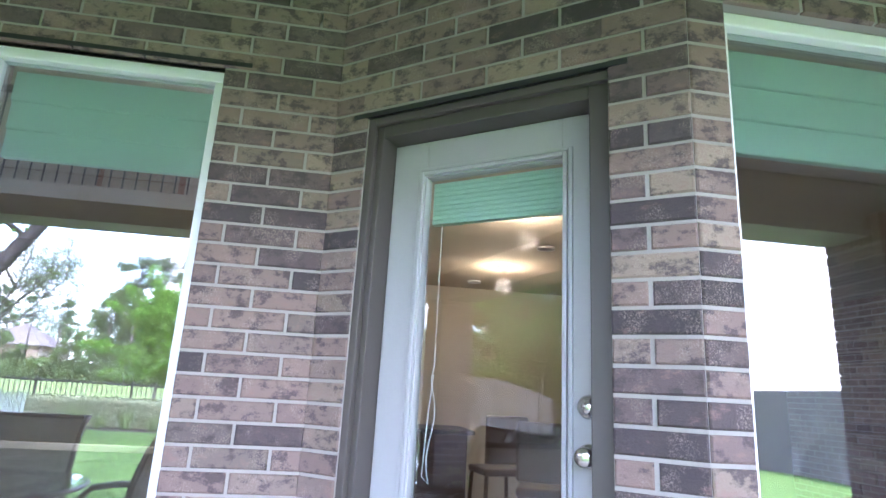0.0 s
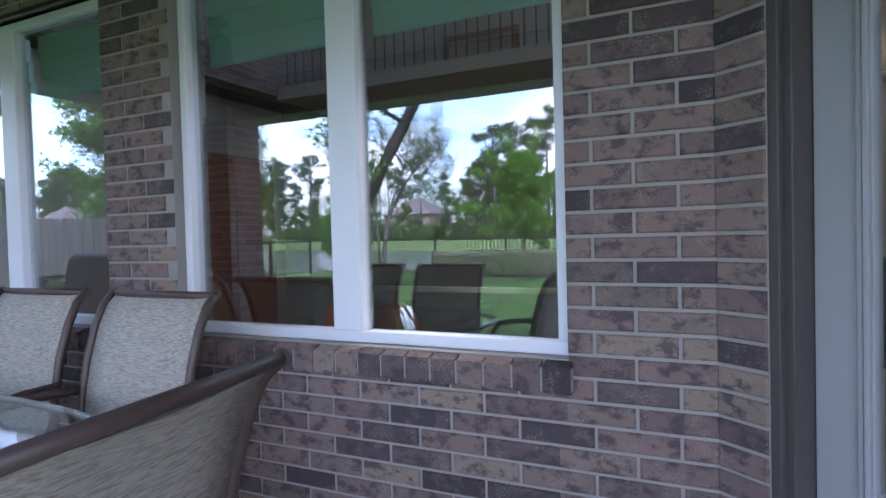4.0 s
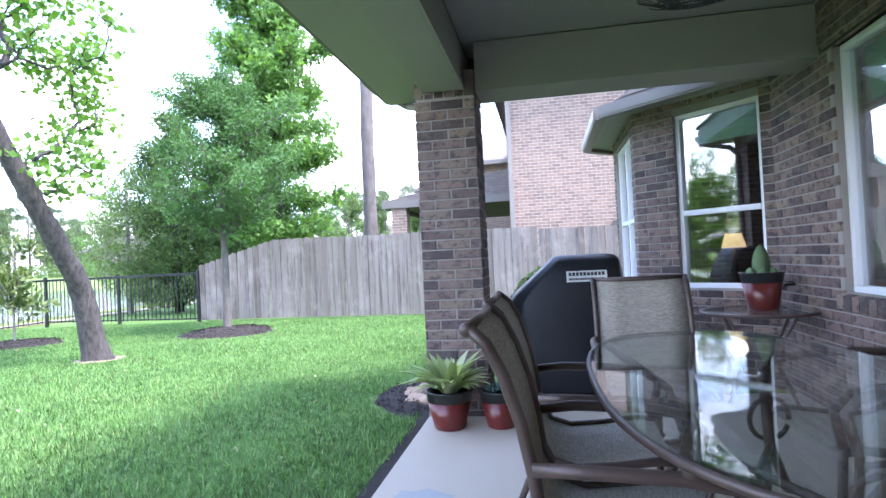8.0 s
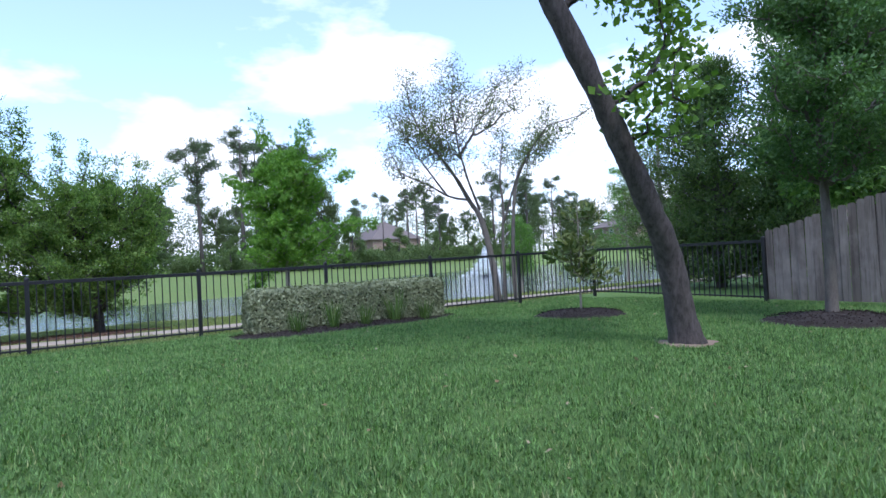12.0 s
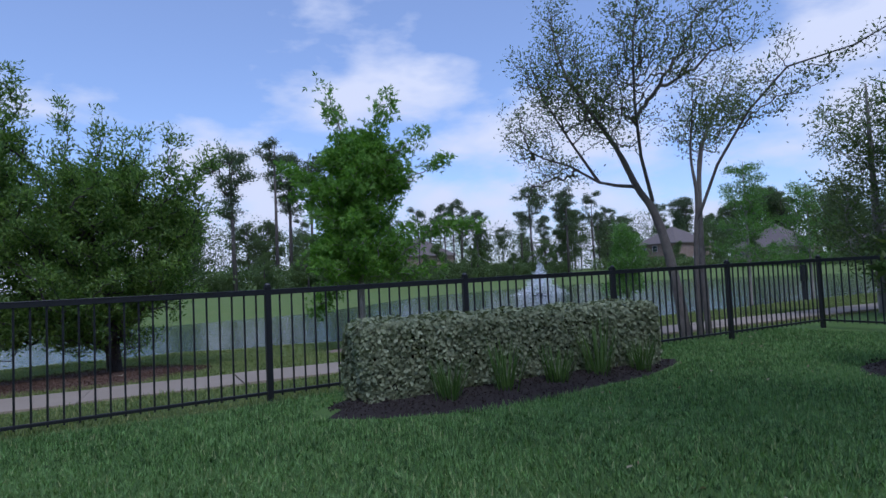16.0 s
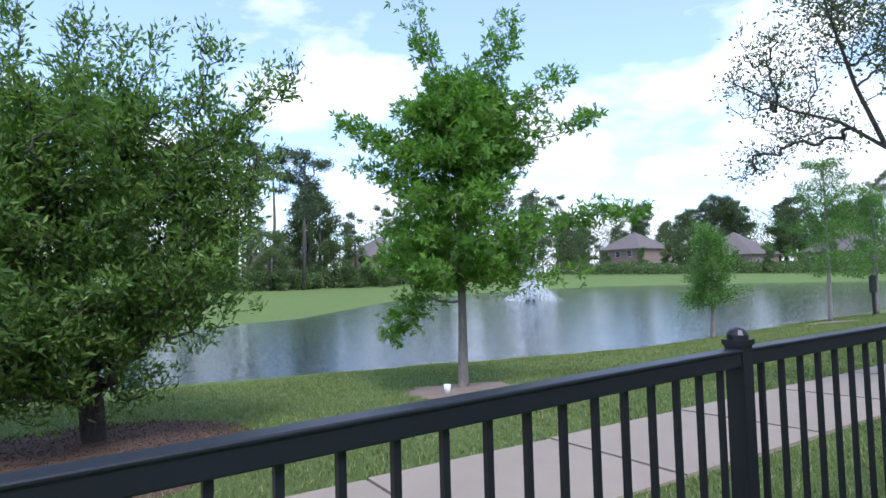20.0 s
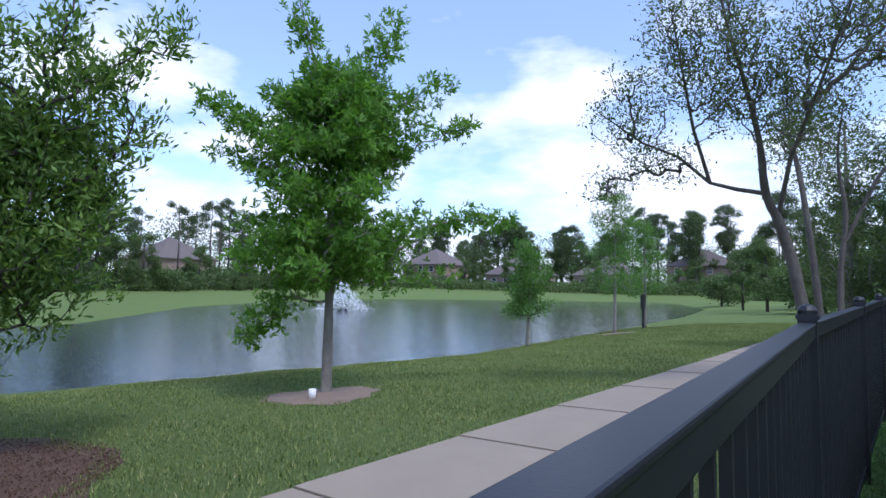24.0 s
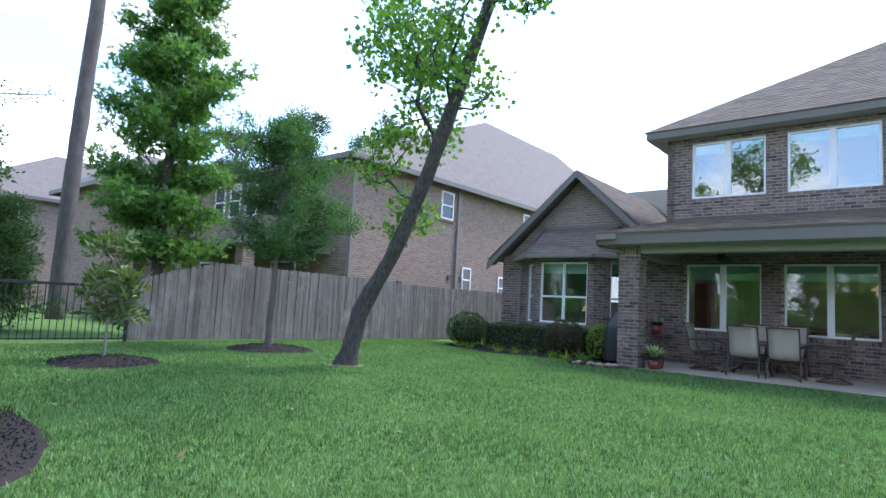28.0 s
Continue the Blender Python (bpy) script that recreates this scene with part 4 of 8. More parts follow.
cord += [(ga + 0.02, -rec - 0.055, cord[-1][2] + 0.02), (ga + 0.03, -rec - 0.055, cord[-1][2] + 0.2), (ga + 0.045, -rec - 0.055, cord[-1][2] + 0.35)]
part("blind_cord", Geo().tube(cord, 0.0022, 5).turned(m_d), M_WHITE, leaf, "white looped cord")
kx = 0.94
turn_m = m_d @ Matrix.Translation((kx, -rec, 0)) @ Matrix.Rotation(radians(-90), 4, "X")
part("knob", Geo().lathe(0, 0, [(0.032, 0), (0.034, 0.006), (0.030, 0.010), (0.014, 0.014), (0.013, 0.035), (0.024, 0.042), (0.029, 0.056), (0.026, 0.068), (0.012, 0.073), (0.004, 0.0735)], 20)
     .turned(m_d @ Matrix.Translation((kx, -rec, 1.151)) @ Matrix.Rotation(radians(-90), 4, "X")), M_CHROME, leaf, "satin nickel knob", True)
part("deadbolt", Geo().lathe(0, 0, [(0.032, 0), (0.034, 0.008), (0.028, 0.016), (0.020, 0.018), (0.019, 0.024), (0.006, 0.026)], 20)
     .turned(m_d @ Matrix.Translation((kx, -rec, 1.284)) @ Matrix.Rotation(radians(-90), 4, "X")), M_CHROME, leaf, "satin nickel deadbolt", True)
part("threshold", Geo().box(a, -0.2, -0.01, b, 0.03, z0 + 0.03).turned(m_d), M_CHROME, door, bevel=0.005)
setting("lintel", Geo().box(a - 0.06, -0.05, z1, b + 0.06, 0.012, z1 + 0.018).turned(m_d), M_BLACK, "dark steel lintel over the patio door", "lintel")

# ---- patio slab, column, beams, ceiling, roofs ----
setting("patio", Geo().poly([(-2.87, -2.4, 0), (-2.87, 9.2, 0), (-0.02, 9.2, 0), (-0.02, 4.07, 0), (-0.77, 3.06, 0), (-0.77, -2.4, 0)][::-1])
        .box(-2.87, -2.4, -0.12, -2.86, 9.2, -0.001).box(-2.86, 9.19, -0.12, -0.02, 9.2, -0.001), M_CONC, "pale broom-finished concrete patio slab", "patio")
setting("patio_edging", Geo().box(-2.96, -2.4, -0.06, -2.872, 9.0, -0.012), M_SOIL, "narrow strip of bare dark soil along the patio edge", "soil")
stain = Geo()
stain.poly([(-2.62 + 0.16 * math.cos(k * 0.45) * (1 + 0.25 * math.sin(k * 1.7)), 7.05 + 0.11 * math.sin(k * 0.45) * (1 + 0.2 * math.cos(k * 2.3)), 0.003) for k in range(14)])
setting("stain", stain, simple("damp_concrete", (0.33, 0.33, 0.33), 0.6), "damp grey stain on the concrete", "stain")


def brick_column(name, x0, y0, x1, y1, z0, z1, parts):
    t = setting(name, Geo().box(x0 + 0.008, y0 + 0.008, z0, x1 - 0.008, y1 - 0.008, z1), M_MORTAR, "square brown brick porch column", "column")
    rs = random.Random(4)
    for p0, p1 in (((x0, y0), (x1, y0)), ((x0, y1), (x0, y0)), ((x1, y0), (x1, y1)), ((x1, y1), (x0, y1))):
        m, length = wall_frame(p0, p1, -1)
        m = m @ Matrix.Translation((0, -0.008, 0))
        rows = brick_rows(length, z0 + 0.004, z1 - 0.2, (), rs)
        rows += [(k * length / 6, (k + 1) * length / 6 - JOINT, z1 - 0.195, z1 - 0.005) for k in range(6)]
        for s0, s1, za, zb in rows:
            if parts:
                key = (round(s1 - s0, 2), round(zb - za, 3))
                if key not in _brick_cache:
                    _brick_cache[key] = chip((s1 - s0) / 2, (zb - za) / 2)
                ob = new("brick", _brick_cache[key])
                ob.matrix_basis = m @ Matrix.Translation(((s0 + s1) / 2, rs.uniform(-0.001, 0.003), (za + zb) / 2))
                ob.parent = t
    return t


brick_column("column_north", -2.87, 8.54, -2.405, 9.0, -0.03, 2.62, True)
brick_column("column_south", -2.87, 0.15, -2.405, 0.61, -0.03, 2.62, True)
CZ = 2.86
setting("ceiling", Geo().poly([(-2.5, -2.2, CZ), (-2.5, 9.0, CZ), (0, 9.0, CZ), (0, 4.07, CZ), (-0.75, 3.06, CZ), (-0.75, -2.2, CZ)]).box(-2.5, -2.2, CZ + 0.01, 0, 9.0, CZ + 0.06), M_CEIL, "taupe painted porch ceiling", "ceiling")
setting("beam_front", Geo().box(-2.8, -2.2, 2.47, -2.5, 8.54, 2.85).box(-2.8, 8.54, 2.62, -2.5, 9.0, 2.85), M_SOFFIT, "taupe boxed porch beam over the patio edge", "beam", bevel=0.004)
setting("beam_side", Geo().box(-2.405, 8.62, 2.47, 0, 9.0, 2.85), M_SOFFIT, "taupe boxed porch beam to the house wall", "beam", bevel=0.004)
setting("beam_trim", Geo().box(-2.405, 8.6, 2.47, 0, 8.62, 2.52).box(-2.5, -2.2, 2.47, -2.48, 8.6, 2.52), M_SOFFIT, "thin trim under the porch beam", "trim")
setting("soffit", Geo().box(-3.27, -2.6, 2.62, -2.8, 9.3, 2.64).box(-2.8, 9.0, 2.62, 0, 9.3, 2.64), M_SOFFIT, "taupe porch soffit", "soffit")


def fascia(name, p0, p1, z0, z1, thick=0.025, label="dark taupe eave board"):
    m, length = wall_frame(p0, p1, -1)
    return setting(name, Geo().box(0, 0, z0, length, thick, z1).turned(m), M_FASCIA, label, "fascia")


fascia("fascia_porch", (-3.27, 9.3), (-3.27, -2.6), 2.62, 2.86)
fascia("fascia_porch_end", (0, 9.3), (-3.27, 9.3), 2.62, 2.86)


def roof_plane(name, p0, p1, q1, q0, label, lift=0.012, exposure=0.15, thick=0.03):
    """A roof slope between eave p0-p1 and top q0-q1, laid in overlapping shingle courses."""
    p0, p1, q0, q1 = [Vector(p) for p in (p0, p1, q0, q1)]
    nrm = (p1 - p0).cross(q0 - p0).normalized()
    if nrm.z < 0:
        nrm = -nrm
    n = max(2, round(((q0 + q1) / 2 - (p0 + p1) / 2).length / exposure))
    roof = setting(name, Geo().poly([p0, p1, q1, q0]).poly([p0 - nrm * thick, q0 - nrm * thick, q1 - nrm * thick, p1 - nrm * thick])
                   .poly([p0, p0 - nrm * thick, p1 - nrm * thick, p1]).poly([p0, q0, q0 - nrm * thick, p0 - nrm * thick]).poly([p1, p1 - nrm * thick, q1 - nrm * thick, q1]), M_SHINGLE, label, "roof")
    rs = random.Random(len(name) + n)
    g = Geo()
    for k in range(n):
        a0, a1 = p0.lerp(q0, k / n), p1.lerp(q1, k / n)
        b0, b1 = p0.lerp(q0, min(1, (k + 1.15) / n)), p1.lerp(q1, min(1, (k + 1.15) / n))
        length = (a1 - a0).length
        tabs = max(1, int(length / 0.33))
        off = rs.uniform(0, 0.9)
        cuts = [0.0] + [min(1, (j + off) / tabs) for j in range(tabs)] + [1.0]
        for c, d in zip(cuts, cuts[1:]):
            if d - c < 0.001:
                continue
            h = lift + rs.uniform(0, 0.006)
            e = 0.004 / max(length, 0.01)
            c2, d2 = c + e, d - e
            i = len(g.v)
            g.v += [tuple(p) for p in (a0.lerp(a1, c2) + nrm * h, a0.lerp(a1, d2) + nrm * h, b0.lerp(b1, d2) + nrm * 0.003, b0.lerp(b1, c2) + nrm * 0.003, a0.lerp(a1, d2), a0.lerp(a1, c2))]
            g.f += [(i, i + 1, i + 2, i + 3), (i + 5, i + 4, i + 1, i)]
    ob = part("shingles", g, M_SHINGLE, roof)
    ob["kind"] = "stuff"
    return roof


roof_plane("roof_porch", (-3.32, 9.36, 2.87), (-3.32, -2.6, 2.87), (-0.01, -2.6, 3.66), (-0.01, 8.3, 3.66), "brown shingle porch roof")
roof_plane("roof_porch_hip", (0.3, 9.36, 2.87), (-3.32, 9.36, 2.87), (-0.01, 8.3, 3.66), (0.3, 8.3, 3.66), "brown shingle hip of the porch roof")
UE = 5.74
setting("soffit_upper", Geo().box(-0.4, -2.6, UE - 0.02, 0.0, 9.35, UE), M_SOFFIT, "taupe upper eave soffit", "soffit")
setting("soffit_upper_end", Geo().box(0.0, 8.95, UE - 0.02, 9, 9.35, UE), M_SOFFIT, "taupe upper eave soffit at the side", "soffit")
fascia("fascia_upper", (-0.4, 9.35), (-0.4, -2.6), UE - 0.02, UE + 0.18)
fascia("fascia_upper_end", (9, 9.35), (-0.4, 9.35), UE - 0.02, UE + 0.18)
roof_plane("roof_upper", (-0.45, 9.4, UE + 0.17), (-0.45, -2.7, UE + 0.17), (4.5, -0.5, 9.15), (4.5, 4.4, 9.15), "brown shingle main roof")
roof_plane("roof_upper_side", (9, 9.4, UE + 0.17), (-0.45, 9.4, UE + 0.17), (4.5, 4.4, 9.15), (5.2, 4.4, 9.15), "brown shingle main roof, side slope")
# gable roof over the bay wing
pk = GPK
roof_plane("roof_gable_north", (-0.45, 14.3, 2.62), (8, 14.3, 2.62), (8, pk[0], pk[1]), (-0.45, pk[0], pk[1]), "brown shingle gable slope towards the neighbour")
roof_plane("roof_gable_south", (-0.45, 8.9, 2.95), (8, 8.9, 2.95), (8, pk[0], pk[1]), (-0.45, pk[0], pk[1]), "brown shingle gable slope beside the upper storey")
rk = Geo()
for (ya, za), (yb, zb) in (((14.32, 2.5), (pk[0], pk[1] - 0.02)), ((8.9, 2.85), (pk[0], pk[1] - 0.02))):
    for x0, x1, dz in ((-0.47, -0.43, 0.2), (-0.43, 0.01, 0.03)):
        i = len(rk.v)
        rk.v += [(x, y, z - d) for x in (x0, x1) for y, z in ((ya, za), (yb, zb)) for d in (0, dz)]
        rk.f += [tuple(i + k for k in q) for q in ((0, 1, 3, 2), (4, 6, 7, 5), (0, 2, 6, 4), (1, 5, 7, 3), (0, 4, 5, 1), (2, 3, 7, 6))]
setting("rake_boards", rk, M_FASCIA, "dark taupe rake boards of the gable", "trim")
# bay roof
be = [(-0.12, 9.22, 2.63), (-1.28, 10.36, 2.63), (-1.28, 12.32, 2.63), (-0.12, 13.46, 2.63)]
bt = [(0.0, 10.25, 3.55), (0.0, 12.55, 3.55)]
roof_plane("roof_bay_front", be[1], be[2], bt[1], bt[0], "brown shingle bay roof")
roof_plane("roof_bay_south", be[0], be[1], bt[0], (0, 10.24, 3.54), "brown shingle bay roof slope")
roof_plane("roof_bay_north", be[2], be[3], (0, 12.56, 3.54), bt[1], "brown shingle bay roof slope")
setting("flashing_bay", Geo().box(-0.03, 10.15, 3.52, 0.012, 12.65, 3.62), M_FASCIA, "dark flashing along the bay roof", "flashing")
sg = Geo()
inner = [(0.0, 9.5, 2.6), (-0.98, 10.48, 2.6), (-0.98, 12.2, 2.6), (0.0, 13.18, 2.6)]
for k in range(3):
    p, q, r, s = inner[k], inner[k + 1], be[k + 1], be[k]
    sg.poly([p, q, (r[0], r[1], 2.59), (s[0], s[1], 2.59)])
    sg.poly([(s[0], s[1], 2.61), (r[0], r[1], 2.61), (q[0], q[1], 2.61), (p[0], p[1], 2.61)])
setting("soffit_bay", sg, M_SOFFIT, "taupe bay soffit", "soffit")
gut = Geo()
for k in range(3):
    p, q = Vector(be[k]), Vector(be[k + 1])
    m, length = wall_frame(p.xy, q.xy, 1)
    gut.box(0, -0.02, 2.55, length, 0.0, 2.66, m).box(0, 0.0, 2.55, length, 0.09, 2.57, m).box(0, 0.075, 2.57, length, 0.1, 2.67, m)
gutter = tagged(part("gutter", gut, M_GUTTER, None), "taupe metal gutter round the bay roof", "gutter", "", "structure")
part("downspout", Geo().box(-0.05, 13.3, 0.02, 0.0, 13.38, 2.55).box(-0.09, 13.3, 0.02, -0.05, 13.38, 0.1), M_GUTTER, gutter, "taupe downspout")
pg = tagged(part("porch_gutter", Geo().box(-3.4, 8.9, 2.72, -3.3, 9.32, 2.84), M_GUTTER, None), "taupe porch gutter end", "gutter", "", "structure")
part("downspout", Geo().tube([(-3.3, 9.36, 2.72), (-3.1, 9.36, 2.6), (-2.9, 9.05, 2.5), (-2.66, 9.03, 2.35), (-2.66, 9.03, 0.05)], 0.035, 8), M_GUTTER, pg, "taupe downspout")

# ---- rooms behind the glass ----
setting("room_floor", Geo().box(-0.56, -2.2, -0.04, 7.8, 3.0, 0.02).box(0.0, 3.0, -0.04, 7.8, 13.8, 0.02), M_TILE, "cream tiled room floor", "floor")
setting("room_back_wall", Geo().box(5.6, -2.2, 0.02, 5.8, 13.8, 5.7), M_PLASTER, "cream plaster room wall", "wall")
setting("room_partition", Geo().box(0.25, 4.2, 0.02, 2.6, 4.28, 2.9).box(0.22, 9.2, 0.02, 4.2, 9.3, 2.9), M_PLASTER, "cream plaster partition", "wall")
setting("room_ceiling", Geo().box(0.2, 4.0, 5.66, 5.6, 8.75, 5.7).box(-0.54, -2.2, 2.72, 5.6, 3.1, 2.76).box(0.0, 3.1, 2.72, 5.6, 4.2, 2.76).box(0.2, 9.3, 2.72, 5.6, 13.8, 2.76).box(-0.7, 10.4, 2.56, 0.2, 12.3, 2.58), M_PLASTER, "cream plaster ceiling", "ceiling")
setting("room_upper_floor", Geo().box(0.2, -2.2, 2.9, 5.6, 3.75, 3.05).box(3.6, 3.75, 2.9, 5.6, 8.75, 3.05), M_PLASTER, "gallery floor over the room", "floor")


def sofa(at, rz):
    t = thing("sofa", "sage upholstered sofa seen through the patio window", "sofa", at=at, rz=rz)
    part("base", Geo().box(-1.0, -0.42, 0.08, 1.0, 0.42, 0.42), M_SOFA, t, bevel=0.04)
    part("backrest", Geo().box(-1.0, 0.25, 0.42, 1.0, 0.48, 0.92), M_SOFA, t, bevel=0.07)
    for s in (-1, 1):
        part("armrest", Geo().box(s * 1.0 - 0.12, -0.42, 0.1, s * 1.0 + 0.12, 0.45, 0.66), M_SOFA, t, bevel=0.06)
        part("seat_cushion", Geo().box(s * 0.47 - 0.43, -0.43, 0.42, s * 0.47 + 0.43, 0.25, 0.56), M_SOFA, t, bevel=0.05)
    return t


sofa((0.95, 5.5, 0.02), -90)
for y, sz, mt, lb in ((6.1, 0.16, M_RED, "red cloth cushion on the sofa"), (5.75, 0.15, M_CHERRY, "brown patterned cushion on the sofa")):
    part_c = thing("cushion", lb, "cushion", at=(1.05, y, 0.58))
    part("pad", Geo().ball((0, 0, sz), (0.06, sz, sz), 12, 8), mt, part_c, smooth=True)
pf = thing("framed_print", "framed print in a gilt frame on the room wall", "picture", at=(5.58, 6.9, 3.6))
part("frame", Geo().box(-0.03, -0.55, -0.4, 0, -0.47, 0.4).box(-0.03, 0.47, -0.4, 0, 0.55, 0.4).box(-0.03, -0.47, 0.32, 0, 0.47, 0.4).box(-0.03, -0.47, -0.4, 0, 0.47, -0.32), M_CHERRY, pf, bevel=0.01)
part("print", Geo().box(-0.015, -0.47, -0.32, -0.004, 0.47, 0.32), M_ART, pf)
rail = thing("gallery_railing", "dark iron gallery railing inside the house", "railing", at=(3.6, 3.8, 3.05))
part("top_rail", Geo().box(-0.03, 0, 0.88, 0.03, 4.9, 0.94), M_DARKWOOD, rail)
for k in range(40):
    part("baluster", Geo().tube([(0, 0.1 + k * 0.12, 0), (0, 0.1 + k * 0.12, 0.88)], 0.009, 5), M_BLACK, rail)
cab = thing("cherry_cabinet", "cherry wood cabinet against the room wall", "cabinet", at=(2.6, 8.85, 0.02))
part("body", Geo().box(-0.6, -0.35, 0, 0.6, 0.33, 2.1), M_CHERRY, cab, bevel=0.01)
for s in (-1, 1):
    part("cabinet_door", Geo().box(s * 0.3 - 0.28, -0.372, 0.08, s * 0.3 + 0.28, -0.352, 2.02), M_CHERRY, cab, bevel=0.006)
lamp = thing("table_lamp", "lit table lamp with a cream shade behind the bay window", "lamp", at=(0.15, 11.2, 0.76))
part("base", Geo().lathe(0, 0, [(0.09, 0), (0.09, 0.02), (0.03, 0.05), (0.05, 0.14), (0.02, 0.24), (0.012, 0.42)], 16), M_BRONZE, lamp, smooth=True)
part("shade", Geo().lathe(0, 0, [(0.13, 0.4), (0.085, 0.56)], 24), M_LAMP, lamp, "glowing cream cloth shade", True)
ltab = thing("lamp_table", "dark wooden table under the lamp", "table", at=(0.15, 11.2, 0.02))
part("tabletop", Geo().box(-0.4, -0.7, 0.7, 0.4, 0.7, 0.74), M_DARKWOOD, ltab, bevel=0.008)
for sx in (-1, 1):
    for sy in (-1, 1):
        part("leg", Geo().box(sx * 0.35 - 0.03, sy * 0.64 - 0.03, 0, sx * 0.35 + 0.03, sy * 0.64 + 0.03, 0.7), M_DARKWOOD, ltab)
isl = thing("kitchen_island", "dark kitchen island seen through the patio door", "counter", at=(4.5, 3.15, 0.02))
part("body", Geo().box(-0.4, -0.45, 0, 0.4, 0.8, 0.88), M_DARKWOOD, isl, bevel=0.01)
part("worktop", Geo().box(-0.46, -0.52, 0.88, 0.46, 0.86, 0.92), M_BLACK, isl, bevel=0.008)


def stool(x, y, rz):
    t = thing("bar_stool", "dark wooden bar stool with a high back", "stool", "bar stools", (x, y, 0.02), rz)
    part("seat", Geo().box(-0.2, -0.2, 0.62, 0.2, 0.2, 0.68), M_DARKWOOD, t, bevel=0.02)
    part("backrest", Geo().box(-0.2, 0.17, 0.72, 0.2, 0.21, 1.12), M_DARKWOOD, t, bevel=0.02)
    for sx in (-1, 1):
        for sy in (-1, 1):
            part("leg", Geo().tube([(sx * 0.17, sy * 0.17, 0.62), (sx * 0.2, sy * 0.2, 0)], 0.018, 6), M_DARKWOOD, t)
    part("footrest", Geo().box(-0.19, -0.2, 0.24, 0.19, -0.17, 0.27), M_DARKWOOD, t)
    return t


stool(2.15, 2.5, 70)
stool(3.2, 2.6, 100)
for x, y in ((2.14, 2.69), (3.12, 2.2), (4.11, 2.37), (5.06, 2.51), (1.2, 2.1)):
    d = thing("recessed_light", "small lit recessed ceiling light", "lamp", "kitchen downlights", (x, y, 2.7))
    part("trim_ring", Geo().lathe(0, 0, [(0.085, 0), (0.085, 0.018), (0.06, 0.018), (0.06, 0)], 18), M_WHITE, d)
    part("lens", Geo().lathe(0, 0, [(0.058, 0.004), (0.058, 0.014)], 18), M_BULB, d)
for nm, x, y, z, w in (("downlight_glow", 2.14, 2.69, 2.5, 2.6), ("downlight_glow", 4.11, 2.37, 2.5, 3), ("pendant_glow", 1.8, 4.6, 1.9, 2.4), ("table_lamp_glow", 0.15, 11.2, 1.42, 0.4)):
    ld = bpy.data.lights.new(nm, "POINT")
    ld.energy, ld.color, ld.shadow_soft_size = w, (1.0, 0.78, 0.52), 0.09
    new(nm, ld).location = (x, y, z)
pl = thing("pendant_light", "lit glass pendant light seen through the window", "lamp", at=(1.8, 4.6, 2.0))
part("rod", Geo().tube([(0, 0, 0.1), (0, 0, 3.66)], 0.008, 6), M_BLACK, pl)
part("shade", Geo().lathe(0, 0, [(0.2, 0), (0.05, 0.12)], 20), M_LAMP, pl, smooth=True)


